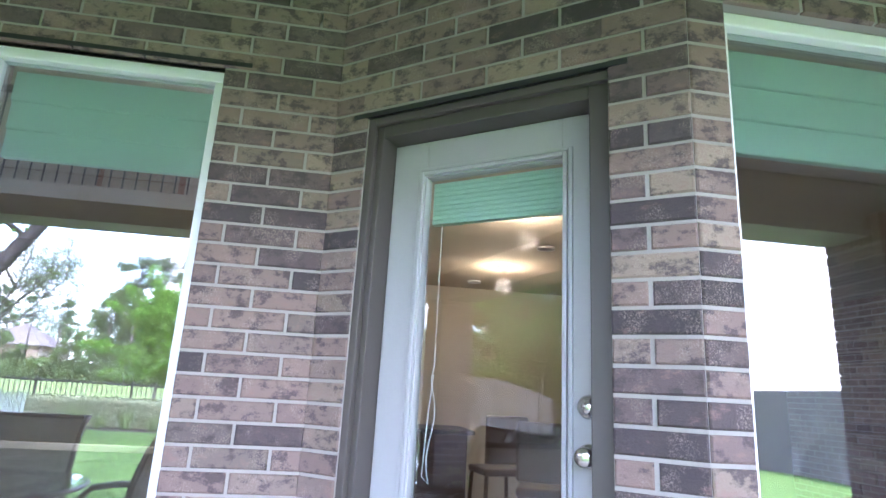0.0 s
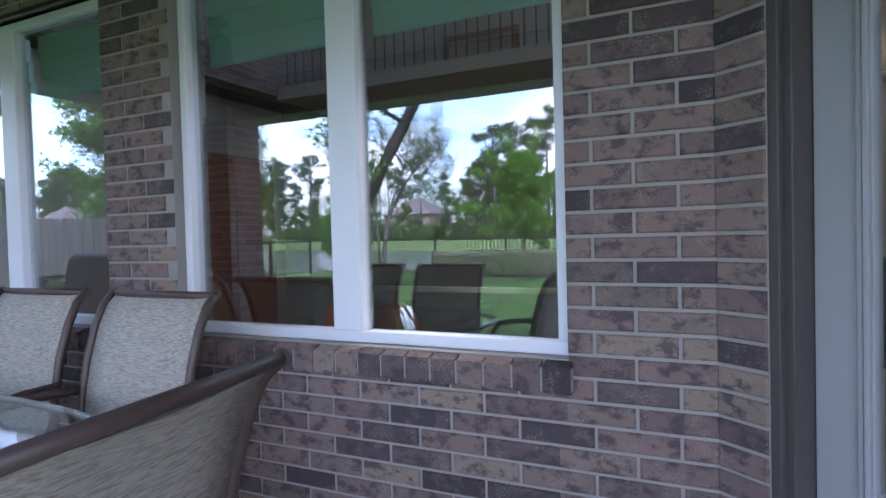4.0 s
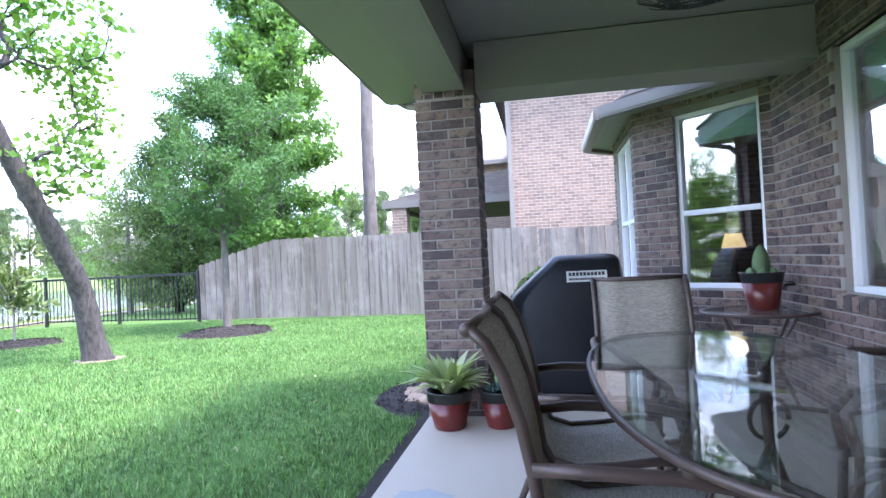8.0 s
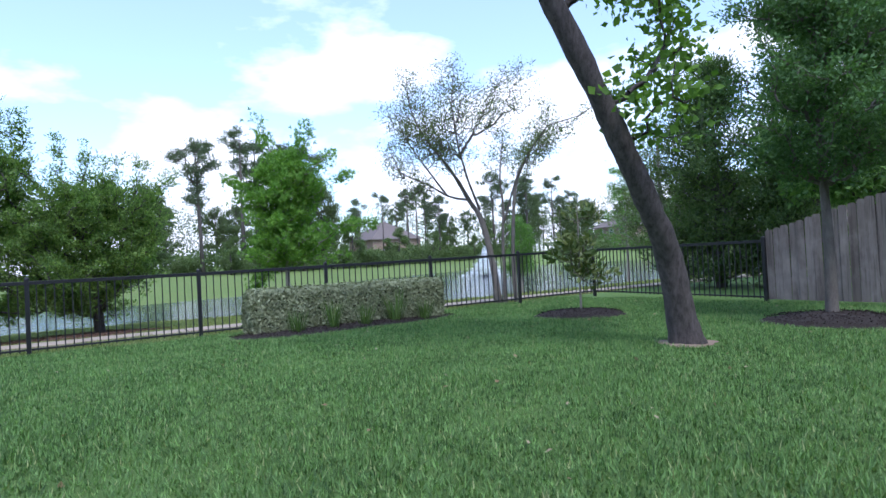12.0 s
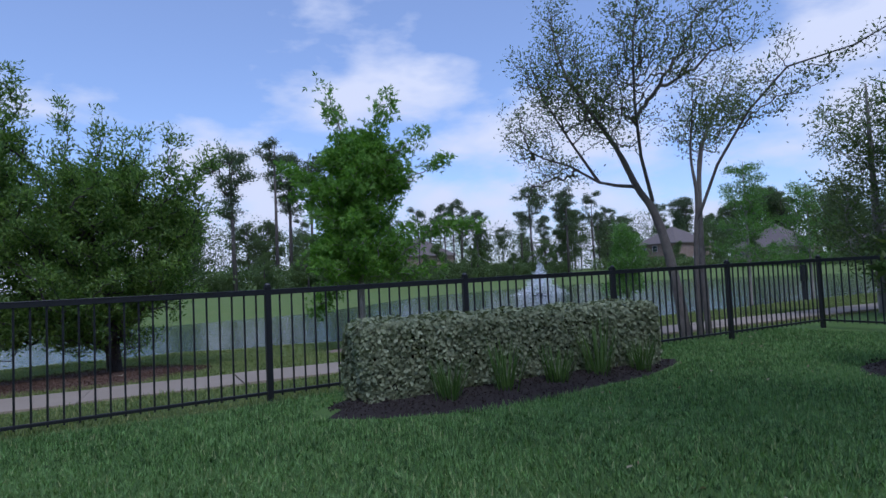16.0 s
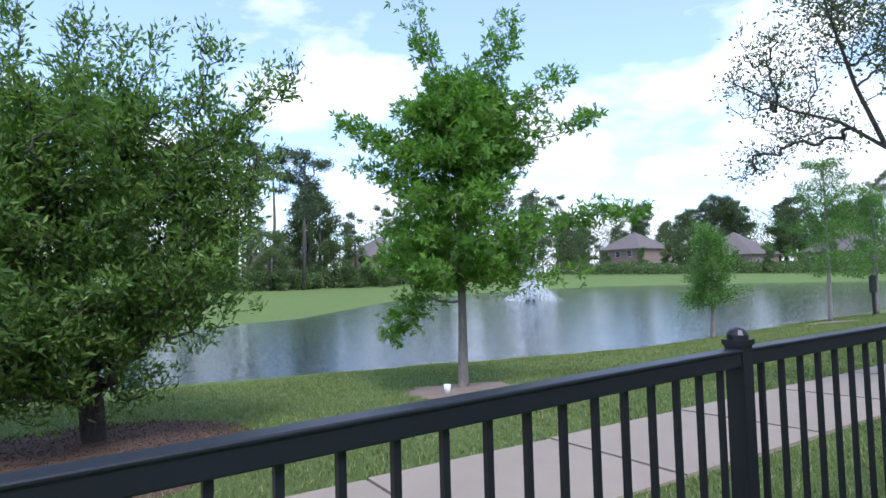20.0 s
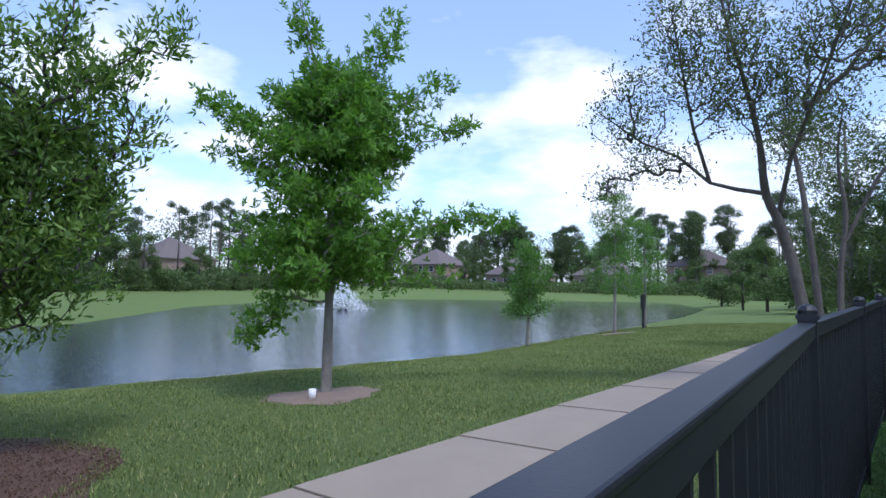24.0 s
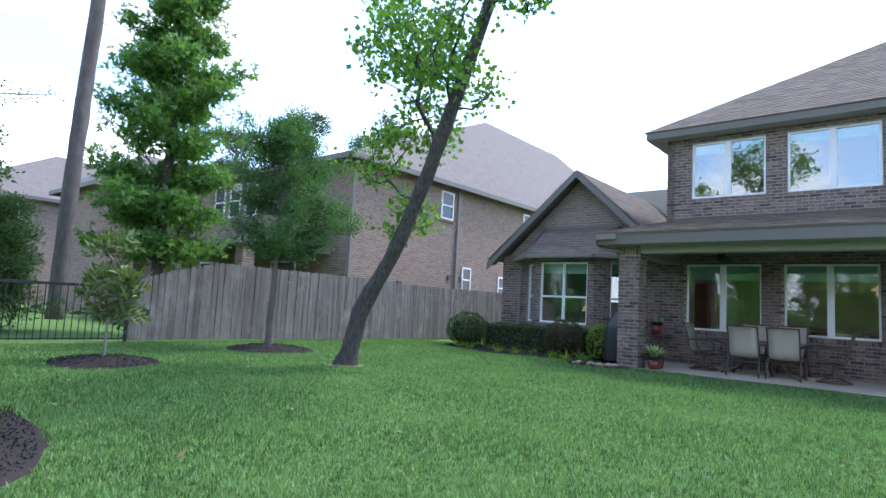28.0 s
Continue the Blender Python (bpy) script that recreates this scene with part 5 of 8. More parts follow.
# ---- patio furniture ----
def sling_chair(name, at, rz, swivel, label):
    """A high-backed sling chair: bronze tube sides with an S curve, woven sling, rolled top rail, arms; on legs or a swivel ring."""
    t = thing(name, label, "chair", "chairs round the patio table", at, rz)
    prof = [(-0.27, 0.42), (-0.2, 0.43), (-0.05, 0.41), (0.1, 0.40), (0.19, 0.43), (0.235, 0.52), (0.25, 0.64), (0.275, 0.77), (0.315, 0.895), (0.355, 0.975), (0.395, 1.012)]
    half = 0.265
    g = Geo()
    for k, (y, z) in enumerate(prof):
        ny, nz = (0, 1)
        a, b = prof[max(k - 1, 0)], prof[min(k + 1, len(prof) - 1)]
        dy, dz = b[0] - a[0], b[1] - a[1]
        ln = math.hypot(dy, dz)
        ny, nz = -dz / ln, dy / ln
        for x in (-half, -half / 2, 0, half / 2, half):
            sag = 0.018 * (1 - (x / half) ** 2)
            g.v.append((x, y - ny * sag, z - nz * sag))
        for x in (half, half / 2, 0, -half / 2, -half):
            sag = 0.018 * (1 - (x / half) ** 2) + 0.006
            g.v.append((x, y - ny * sag, z - nz * sag))
    for k in range(len(prof) - 1):
        for j in range(10):
            a, b = k * 10 + j, k * 10 + (j + 1) % 10
            g.f.append((a, b, b + 10, a + 10))
    part("sling", g, M_SLING, t, "beige woven sling", True)
    for s in (-1, 1):
        part("side_rail", Geo().tube([(s * (half + 0.012), y, z) for y, z in prof], 0.017, 8), M_BRONZE, t, smooth=True)
        arm = [(s * 0.29, 0.25, 0.66), (s * 0.315, 0.12, 0.665), (s * 0.32, -0.1, 0.655), (s * 0.32, -0.25, 0.63), (s * 0.315, -0.3, 0.58), (s * 0.3, -0.27, 0.45)]
        part("armrest", Geo().tube(arm, 0.019, 8), M_BRONZE, t, smooth=True)
    part("top_rail", Geo().tube([(-half - 0.012, 0.402, 1.012), (half + 0.012, 0.402, 1.012)], 0.0145, 12), M_BRONZE, t, smooth=True)
    for s in (-1, 1):
        part("rail_end", Geo().ball((s * (half + 0.016), 0.402, 1.012), (0.014, 0.0195, 0.0195), 16, 10), M_BRONZE, t, smooth=True)
    if swivel:
        part("post", Geo().lathe(0, 0, [(0.05, 0.34), (0.035, 0.3), (0.03, 0.12), (0.06, 0.08)], 14), M_BRONZE, t, smooth=True)
        ring = [(0.3 * math.cos(a), 0.3 * math.sin(a), 0.02) for a in np.linspace(0, 2 * math.pi, 25)]
        part("base_ring", Geo().tube(ring, 0.018, 8), M_BRONZE, t, smooth=True)
        for k in range(4):
            a = k * math.pi / 2 + 0.78
            part("spoke", Geo().tube([(0.03 * math.cos(a), 0.03 * math.sin(a), 0.1), (0.18 * math.cos(a), 0.18 * math.sin(a), 0.08), (0.3 * math.cos(a), 0.3 * math.sin(a), 0.03)], 0.014, 6), M_BRONZE, t, smooth=True)
        part("rocker_spring", Geo().box(-0.2, -0.2, 0.33, 0.2, 0.16, 0.37), M_BRONZE, t, bevel=0.01)
    else:
        for s in (-1, 1):
            part("front_leg", Geo().tube([(s * 0.3, -0.27, 0.45), (s * 0.305, -0.29, 0.2), (s * 0.3, -0.3, 0.0)], 0.016, 8), M_BRONZE, t, smooth=True)
            part("back_leg", Geo().tube([(s * 0.28, 0.2, 0.45), (s * 0.29, 0.27, 0.22), (s * 0.3, 0.36, 0.0)], 0.016, 8), M_BRONZE, t, smooth=True)
        part("stretcher", Geo().tube([(-0.3, 0.24, 0.3), (0.3, 0.24, 0.3)], 0.011, 6), M_BRONZE, t, smooth=True)
    return t


side = sling_chair("patio_chair", (-1.74, 5.96, 0), 90, False, "beige sling patio chair with a bronze frame, on the lawn side")
copy_thing(side, pose(-1.76, 6.68, 0, 0, 0, 90))
for m in (pose(-0.66, 6.06, 0, 0, 0, -90), pose(-0.68, 6.78, 0, 0, 0, -88)):
    copy_thing(side, m @ Matrix.Diagonal((1.03, 1, 1.04, 1)))
end = sling_chair("patio_chair", (-1.37, 7.62, 0), 0, True, "beige sling swivel rocker with a bronze ring base")
copy_thing(end, pose(-1.33, 5.20, 0, 0, 0, 187) @ Matrix.Diagonal((1.05, 1, 1.02, 1)))

table = thing("patio_table", "oval glass patio table with a bronze frame", "table", at=(-1.22, 6.47, 0))
TA, TB, TN = 0.56, 1.17, 48


def oval(a, b, z, n=TN, p=2.6):
    out = []
    for k in range(n):
        c, s = math.cos(2 * math.pi * k / n), math.sin(2 * math.pi * k / n)
        out.append((a * math.copysign(abs(c) ** (2 / p), c), b * math.copysign(abs(s) ** (2 / p), s), z))
    return out


gt = Geo()
top, bot = oval(TA - 0.006, TB - 0.006, 0.731), oval(TA - 0.006, TB - 0.006, 0.723)
gt.poly(top).poly(bot[::-1])
gt.v += top + bot
for k in range(TN):
    i = len(gt.v) - 2 * TN
    gt.f.append((i + k, i + TN + k, i + TN + (k + 1) % TN, i + (k + 1) % TN))
part("glass_top", gt, M_TGLASS, table, "clear tempered glass top")
rim = oval(TA, TB, 0.712)
part("rim", Geo().tube(rim + rim[:1], 0.013, 8), M_BRONZE, table, smooth=True)
part("umbrella_ring", Geo().lathe(0, 0, [(0.034, 0.722), (0.034, 0.732), (0.024, 0.732), (0.024, 0.722)], 18), M_CHROME, table, "pale brass ring in the glass", True)
for sx in (-1, 1):
    for sy in (-1, 1):
        part("leg", Geo().tube([(sx * 0.42, sy * 0.9, 0.7), (sx * 0.2, sy * 0.5, 0.56), (sx * 0.16, sy * 0.34, 0.36), (sx * 0.26, sy * 0.46, 0.14), (sx * 0.44, sy * 0.72, 0.015)], 0.021, 8), M_BRONZE, table, smooth=True)
        part("scroll", Geo().tube([(sx * (0.2 + 0.09 * math.cos(a)), sy * (0.45 + 0.03 * math.cos(a)), 0.44 + 0.09 * math.sin(a)) for a in np.linspace(-1.2, 4.4, 14)], 0.011, 6), M_BRONZE, table, smooth=True)
part("stretcher", Geo().tube([(-0.16, -0.34, 0.36), (0.16, 0.34, 0.36)], 0.016, 6).tube([(0.16, -0.34, 0.37), (-0.16, 0.34, 0.37)], 0.016, 6).tube([(0, -0.5, 0.3), (0, 0.5, 0.3)], 0.014, 6), M_BRONZE, table, smooth=True)

grill = thing("covered_grill", "gas grill under a black vinyl cover with a white label", "grill", at=(-1.72, 9.30, 0))
gc = Geo()
rings = [(-0.60, 0.46, 0.33, 0.05), (-0.60, 0.45, 0.33, 0.3), (-0.58, 0.43, 0.32, 0.6), (-0.56, 0.42, 0.31, 0.79), (-0.51, 0.41, 0.30, 0.86), (-0.34, 0.40, 0.285, 1.01), (-0.21, 0.38, 0.25, 1.12), (-0.17, 0.35, 0.22, 1.16), (-0.12, 0.30, 0.17, 1.175)]
N = 48
for xl, xr, hy, z in rings:
    for k in range(N):
        a = 2 * math.pi * k / N
        c, s = math.cos(a), math.sin(a)
        fold = 1 + 0.06 * math.sin(7 * a + 1.3) * max(0, 1 - z / 0.95) + 0.035 * math.sin(11 * a + 0.4) * max(0, 1 - z / 0.75) + 0.01 * math.sin(13 * a + z * 3)
        gc.v.append(((xl + xr) / 2 + (xr - xl) / 2 * math.copysign(abs(c) ** 0.4, c) * fold, hy * math.copysign(abs(s) ** 0.4, s) * fold, z + 0.02 * math.sin(3 * a) * (z < 0.1)))
for k in range(len(rings) - 1):
    for j in range(N):
        a, b = k * N + j, k * N + (j + 1) % N
        gc.f.append((a, b, b + N, a + N))
gc.f.append(tuple((len(rings) - 1) * N + j for j in range(N)))
part("cover", gc, M_COVER, grill, "black vinyl cover with loose folds", True)
lab = part("label_patch", Geo().box(-0.16, -0.004, -0.045, 0.16, 0.0, 0.045), M_LABEL, grill, "white label with dark lettering bars")
lab.matrix_basis = pose(0.10, -0.289, 1.0, -14, 0, 0)
for x0, x1, z0, z1 in ((-0.145, 0.145, 0.004, 0.032), (-0.14, 0.14, -0.032, -0.014)):
    n = 10 if z0 > 0 else 17
    w = (x1 - x0) / n
    g = Geo()
    for k in range(n):
        g.box(x0 + k * w + w * 0.12, -0.006, z0, x0 + (k + 1) * w - w * 0.12, -0.004, z1)
    ob = part("lettering_bars", g, M_INK, lab)
for sx in (-1, 1):
    part("foot", Geo().lathe(sx * 0.24, 0, [(0.03, 0), (0.03, 0.1)], 10), M_BLACK, grill)


def pot(name, x, y, z, r, h, label, rim=M_POTRIM):
    t = thing(name, label, "pot", at=(x, y, z))
    part("body", Geo().lathe(0, 0, [(r * 0.62, 0), (r * 0.68, 0.01), (r * 0.93, h * 0.72)], 28), M_POT, t, "dark red glazed body", True)
    part("rim", Geo().lathe(0, 0, [(r * 0.93, h * 0.72), (r * 1.0, h * 0.97), (r * 1.06, h * 0.975), (r * 1.06, h), (r * 0.92, h), (r * 0.86, h * 0.9)], 28), rim, t, "black glazed rim", True)
    part("soil", Geo().lathe(0, 0, [(r * 0.9, h * 0.86), (r * 0.88, h * 0.9)], 20), M_SOIL, t)
    return t


def strap_plant(parent, name, mat, n, length, width, z, seed, arch=0.9, spread=0.06, lean=0.75):
    """A tuft of arching strap leaves."""
    rs = np.random.RandomState(seed)
    g = Geo()
    for k in range(n):
        a, el = rs.uniform(0, 2 * math.pi), rs.uniform(0.25, 1.0)
        L, w = length * rs.uniform(0.65, 1.15), width * rs.uniform(0.7, 1.2)
        p = Vector((spread * math.cos(a) * rs.rand(), spread * math.sin(a) * rs.rand(), z))
        side = Vector((-math.sin(a), math.cos(a), 0))
        i = len(g.v)
        for j in range(6):
            u = j / 5
            ww = w * (0.55 + 0.9 * u - 1.4 * u * u) if u < 1 else 0.001
            g.v += [tuple(p + side * ww), tuple(p + Vector((0, 0, -0.3 * ww))), tuple(p - side * ww)]
            ang = (1.5 - lean * el) - u * arch * (0.5 + el)
            p = p + Vector((math.cos(a) * math.cos(ang), math.sin(a) * math.cos(ang), math.sin(ang))) * L / 5
        for j in range(5):
            q = i + j * 3
            g.f += [(q, q + 1, q + 4, q + 3), (q + 1, q + 2, q + 5, q + 4)]
    ob = part(name, g, mat, parent)
    ob["kind"] = "stuff"
    return ob


p1 = pot("plant_pot", -2.66, 8.26, 0, 0.165, 0.27, "dark red pot with a yellow-striped leafy plant on the patio")
strap_plant(p1, "leaf_tuft", L_STRIPE, 70, 0.33, 0.05, 0.25, 5)
p2 = pot("succulent_pot", -2.30, 8.30, 0, 0.15, 0.26, "dark red pot of blue-green succulents beside the column")
for k in range(6):
    a = k * 1.05
    strap_plant(p2, "rosette", L_SUCC, 14, 0.07, 0.013, 0.245, 20 + k, 0.4, 0.02).location = (0.075 * math.cos(a) * (k > 0), 0.075 * math.sin(a) * (k > 0), 0)
stand = thing("side_table", "round bronze side table with a glass top beside the wall", "table", at=(-0.36, 9.0, 0))
part("tabletop", Geo().lathe(0, 0, [(0.39, 0.672), (0.39, 0.684)], 36), M_TGLASS, stand)
part("rim", Geo().tube([(0.4 * math.cos(a), 0.4 * math.sin(a), 0.675) for a in np.linspace(0, 2 * math.pi, 37)], 0.014, 8), M_BRONZE, stand, smooth=True)
for k in range(4):
    a = k * math.pi / 2 + 0.5
    part("leg", Geo().tube([(0.34 * math.cos(a), 0.34 * math.sin(a), 0.665), (0.2 * math.cos(a), 0.2 * math.sin(a), 0.45), (0.17 * math.cos(a), 0.17 * math.sin(a), 0.25), (0.32 * math.cos(a), 0.32 * math.sin(a), 0.01)], 0.013, 7), M_BRONZE, stand, smooth=True)
p3 = pot("cactus_pot", -0.30, 9.05, 0.685, 0.155, 0.29, "dark red pot with a barrel cactus on the side table")


def cactus(x, y, z, r, h):
    g = Geo()
    n, m = 26, 9
    for k in range(m + 1):
        u = k / m
        rr = r * math.sin(math.pi * min(0.97, 0.18 + 0.8 * u)) ** 0.6 * (1 if u < 0.97 else 0.4)
        for j in range(n):
            a = 2 * math.pi * j / n
            q = rr * (1 + 0.10 * math.cos(13 * a))
            g.v.append((x + q * math.cos(a), y + q * math.sin(a), z + h * u))
    for k in range(m):
        for j in range(n):
            a, b = k * n + j, k * n + (j + 1) % n
            g.f.append((a, b, b + n, a + n))
    g.f.append(tuple(m * n + j for j in range(n)))
    return part("cactus_stem", g, M_CACTUS, p3, smooth=True)


cactus(0, 0, 0.24, 0.058, 0.26)
for k in range(6):
    a = k * 1.05 + 0.3
    cactus(0.085 * math.cos(a), 0.085 * math.sin(a), 0.24, 0.032, 0.085)
tap = thing("hose_tap", "small dark hose tap on the brick wall", "tap", at=(-0.01, 9.2, 0.86))
part("spout", Geo().tube([(0, 0, 0), (-0.07, 0, 0), (-0.09, 0, -0.04)], 0.012, 8), M_BRONZE, tap, smooth=True)
part("handle", Geo().lathe(0, 0, [(0.028, 0.0), (0.028, 0.008)], 12).turned(pose(-0.05, 0, 0.02)), M_BRONZE, tap)

fan = thing("ceiling_fan", "round caged black porch fan with a white globe lamp", "fan", at=(-1.14, 7.32, 2.48))
part("canopy", Geo().lathe(0, 0, [(0.07, 0.38), (0.07, 0.34), (0.03, 0.31)], 18), M_TRIM, fan, smooth=True)
part("rod", Geo().tube([(0, 0, 0.12), (0, 0, 0.36)], 0.016, 8), M_BLACK, fan)
part("motor", Geo().lathe(0, 0, [(0.05, 0.0), (0.09, 0.02), (0.09, 0.24), (0.05, 0.27)], 20), M_BLACK, fan, "black motor housing", True)
part("lamp_arm", Geo().tube([(0, 0, 0.2), (0.14, 0.1, 0.2)], 0.018, 8), M_BLACK, fan, smooth=True)
part("globe", Geo().ball((0.19, 0.14, 0.175), (0.095, 0.095, 0.055), 20, 12), M_WHITE, fan, "white glass globe", True)
cage = Geo()
for r, z in ((0.26, 0.06), (0.26, 0.0), (0.2, -0.035), (0.12, -0.05), (0.05, -0.055), (0.25, 0.03)):
    cage.tube([(r * math.cos(a), r * math.sin(a), z) for a in np.linspace(0, 2 * math.pi, 29)], 0.0035, 4, False)
for k in range(28):
    a = 2 * math.pi * k / 28
    cage.tube([(0.08 * math.cos(a), 0.08 * math.sin(a), 0.09), (0.26 * math.cos(a), 0.26 * math.sin(a), 0.06), (0.26 * math.cos(a), 0.26 * math.sin(a), 0.0), (0.12 * math.cos(a), 0.12 * math.sin(a), -0.05), (0, 0, -0.056)], 0.0025, 4, False)
part("cage", cage.turned(pose(0, 0, 0, 14)), M_BLACK, fan, "black wire cage")["kind"] = "stuff"
for k in range(3):
    part("blade", Geo().box(0.04, -0.055, 0.0, 0.22, 0.055, 0.006).turned(pose(0, 0, 0, 14) @ pose(0, 0, 0.01, 18, 0, k * 120)), M_BLACK, fan, bevel=0.002)

wick = thing("wicker_armchair", "grey wicker armchair with an orange-red cushion", "chair", at=(-1.0, 2.6, 0), rz=-135)
wick.matrix_basis = pose(-1.0, 2.58, 0, 0, 0, -135) @ Matrix.Diagonal((1, 1, 1.16, 1))
part("base", Geo().box(-0.36, -0.36, 0.05, 0.36, 0.36, 0.4), M_WICKER, wick, bevel=0.04)
wb = Geo()
for k in range(25):
    a = math.pi * (-0.15 + 1.3 * k / 24)
    p = (0.40 * math.cos(a), 0.40 * math.sin(a))
    wb.v += [(p[0], p[1], 0.3), (p[0] * 1.08, p[1] * 1.08, 0.68 + 0.16 * max(0, math.sin(a))), (p[0] * 0.95, p[1] * 0.95, 0.68 + 0.16 * max(0, math.sin(a))), (p[0] * 0.86, p[1] * 0.86, 0.3)]
for k in range(24):
    for j in range(4):
        a, b = k * 4 + j, k * 4 + (j + 1) % 4
        wb.f.append((a, b, b + 4, a + 4))
part("back", wb, M_WICKER, wick, bevel=0.015)
braid = Geo()
for s in range(3):
    braid.tube([(0.415 * (1 + 0.03 * math.cos(k * 1.1 + s * 2.1)) * math.cos(math.pi * (-0.15 + 1.3 * k / 60)), 0.415 * (1 + 0.03 * math.cos(k * 1.1 + s * 2.1)) * math.sin(math.pi * (-0.15 + 1.3 * k / 60)),
                0.69 + 0.16 * max(0, math.sin(math.pi * (-0.15 + 1.3 * k / 60))) + 0.012 * math.sin(k * 1.1 + s * 2.1)) for k in range(61)], 0.014, 6)
part("braided_rim", braid, M_WICKER, wick, smooth=True)
part("seat_cushion", Geo().box(-0.33, -0.36, 0.4, 0.33, 0.3, 0.54), M_RED, wick, "orange-red cushion", bevel=0.05)
part("back_cushion", Geo().ball((0, 0.2, 0.68), (0.3, 0.13, 0.24), 16, 10), M_RED, wick, "orange-red cushion", True)

# ---- iron fence ----
FSP, FH = 2.55, 1.22


def iron_fence(name, p0, p1, posts, label, base0, base1, first=0):
    """Black iron fence from p0 to p1 with the given number of bays; pickets, rails and capped posts are parts."""
    t = tagged(new(name), label, "fence", "", "")
    m, length = wall_frame(p0, p1, 1)
    slope = (base1 - base0) / length
    def zb(s):
        return base0 + slope * s
    for z, hgt, wd in ((FH - 0.1, 0.054, 0.05), (0.075, 0.032, 0.03)):
        g = Geo().box(0, -wd / 2, 0, length, wd / 2, hgt)
        if z > 0.5:
            g.box(0, -wd / 2 - 0.004, hgt - 0.008, length, wd / 2 + 0.004, hgt + 0.004)
        g.v = [(x, y, zz + z + zb(x)) for x, y, zz in g.v]
        part("top_rail" if z > 0.5 else "bottom_rail", g.turned(m), M_IRON, t, bevel=0.004)
    me = Geo().box(-0.0085, -0.0085, 0.055, 0.0085, 0.0085, FH - 0.1).mesh("picket", M_IRON)
    pg = Geo().box(-0.031, -0.031, -0.12, 0.031, 0.031, FH - 0.03).box(-0.037, -0.037, FH - 0.03, 0.037, 0.037, FH - 0.012)
    pg.lathe(0, 0, [(0.034, FH - 0.012), (0.034, FH + 0.004), (0.024, FH + 0.02), (0.008, FH + 0.027)], 12)
    post_me = pg.mesh("post", M_IRON)
    bay = length / posts
    for k in range(posts + 1):
        if k >= first:
            ob = new("post", post_me)
            ob.matrix_basis = m @ Matrix.Translation((k * bay, 0, zb(k * bay)))
            ob.parent = t
        if k < posts:
            n = round(bay / 0.122)
            for j in range(1, n):
                s = (k + j / n) * bay
                ob = new("picket", me)
                ob.matrix_basis = m @ Matrix.Translation((s, 0, zb(s)))
                ob.parent = t
    return t


FCORNER, FBEND = (-14.66, 17.08), (-15.56, 7.62)
iron_fence("garden_fence", (FBEND[0] - 0.24, FBEND[1] - 4 * FSP), FBEND, 4, "black iron garden fence with capped posts towards the pond", gz(*FBEND), gz(*FBEND))
iron_fence("garden_fence", FBEND, FCORNER, 4, "black iron garden fence with capped posts behind the hedge", gz(*FBEND), gz(*FCORNER) + 0.05, first=1)
WF0 = (-9.98, 16.6)
iron_fence("garden_fence", FCORNER, (WF0[0] - 0.05, WF0[1]), 2, "black iron garden fence returning to the wooden fence", gz(*FCORNER) + 0.05, gz(*WF0), first=1)

# ---- wooden fence ----
wood = tagged(new("wooden_fence"), "weathered grey cedar board fence along the neighbour", "fence")
rs = random.Random(9)
x, k = WF0[0], 0
while x < 6.2:
    w = rs.choice((0.138, 0.14, 0.142, 0.136))
    h = min(1.79, 1.27 + max(0, (x - WF0[0] + 0.1)) * 0.27) + rs.uniform(-0.008, 0.008)
    if x > -2.2:
        h = 1.74 + rs.uniform(-0.01, 0.01)
    g = Geo()
    e = 0.025
    g.v = [(0, 0, 0), (w - 0.009, 0, 0), (w - 0.009, 0, h - e), (w - 0.009 - e, 0, h), (e, 0, h), (0, 0, h - e)]
    g.v += [(a, 0.017, c) for a, _, c in g.v]
    g.f = [(5, 4, 3, 2, 1, 0), (6, 7, 8, 9, 10, 11)] + [(j, (j + 1) % 6, (j + 1) % 6 + 6, j + 6) for j in range(6)]
    ob = part("board", g, M_CEDAR, wood)
    ob.matrix_basis = pose(x, WF0[1] + rs.uniform(-0.008, 0.008), -0.02 + 0.05 * min(1, max(0, -x / 8)), 0, rs.uniform(-0.45, 0.45), 0)
    x += w
    k += 1
for z in (0.35, 1.05):
    part("rail", Geo().box(WF0[0], WF0[1] + 0.022, z, 6.2, WF0[1] + 0.06, z + 0.085), M_CEDAR, wood)
setting("fence_south", Geo().box(-15.3, -6.05, -0.1, 8, -6.0, 1.8), M_CEDAR, "weathered grey board fence on the far side of the garden", "fence")

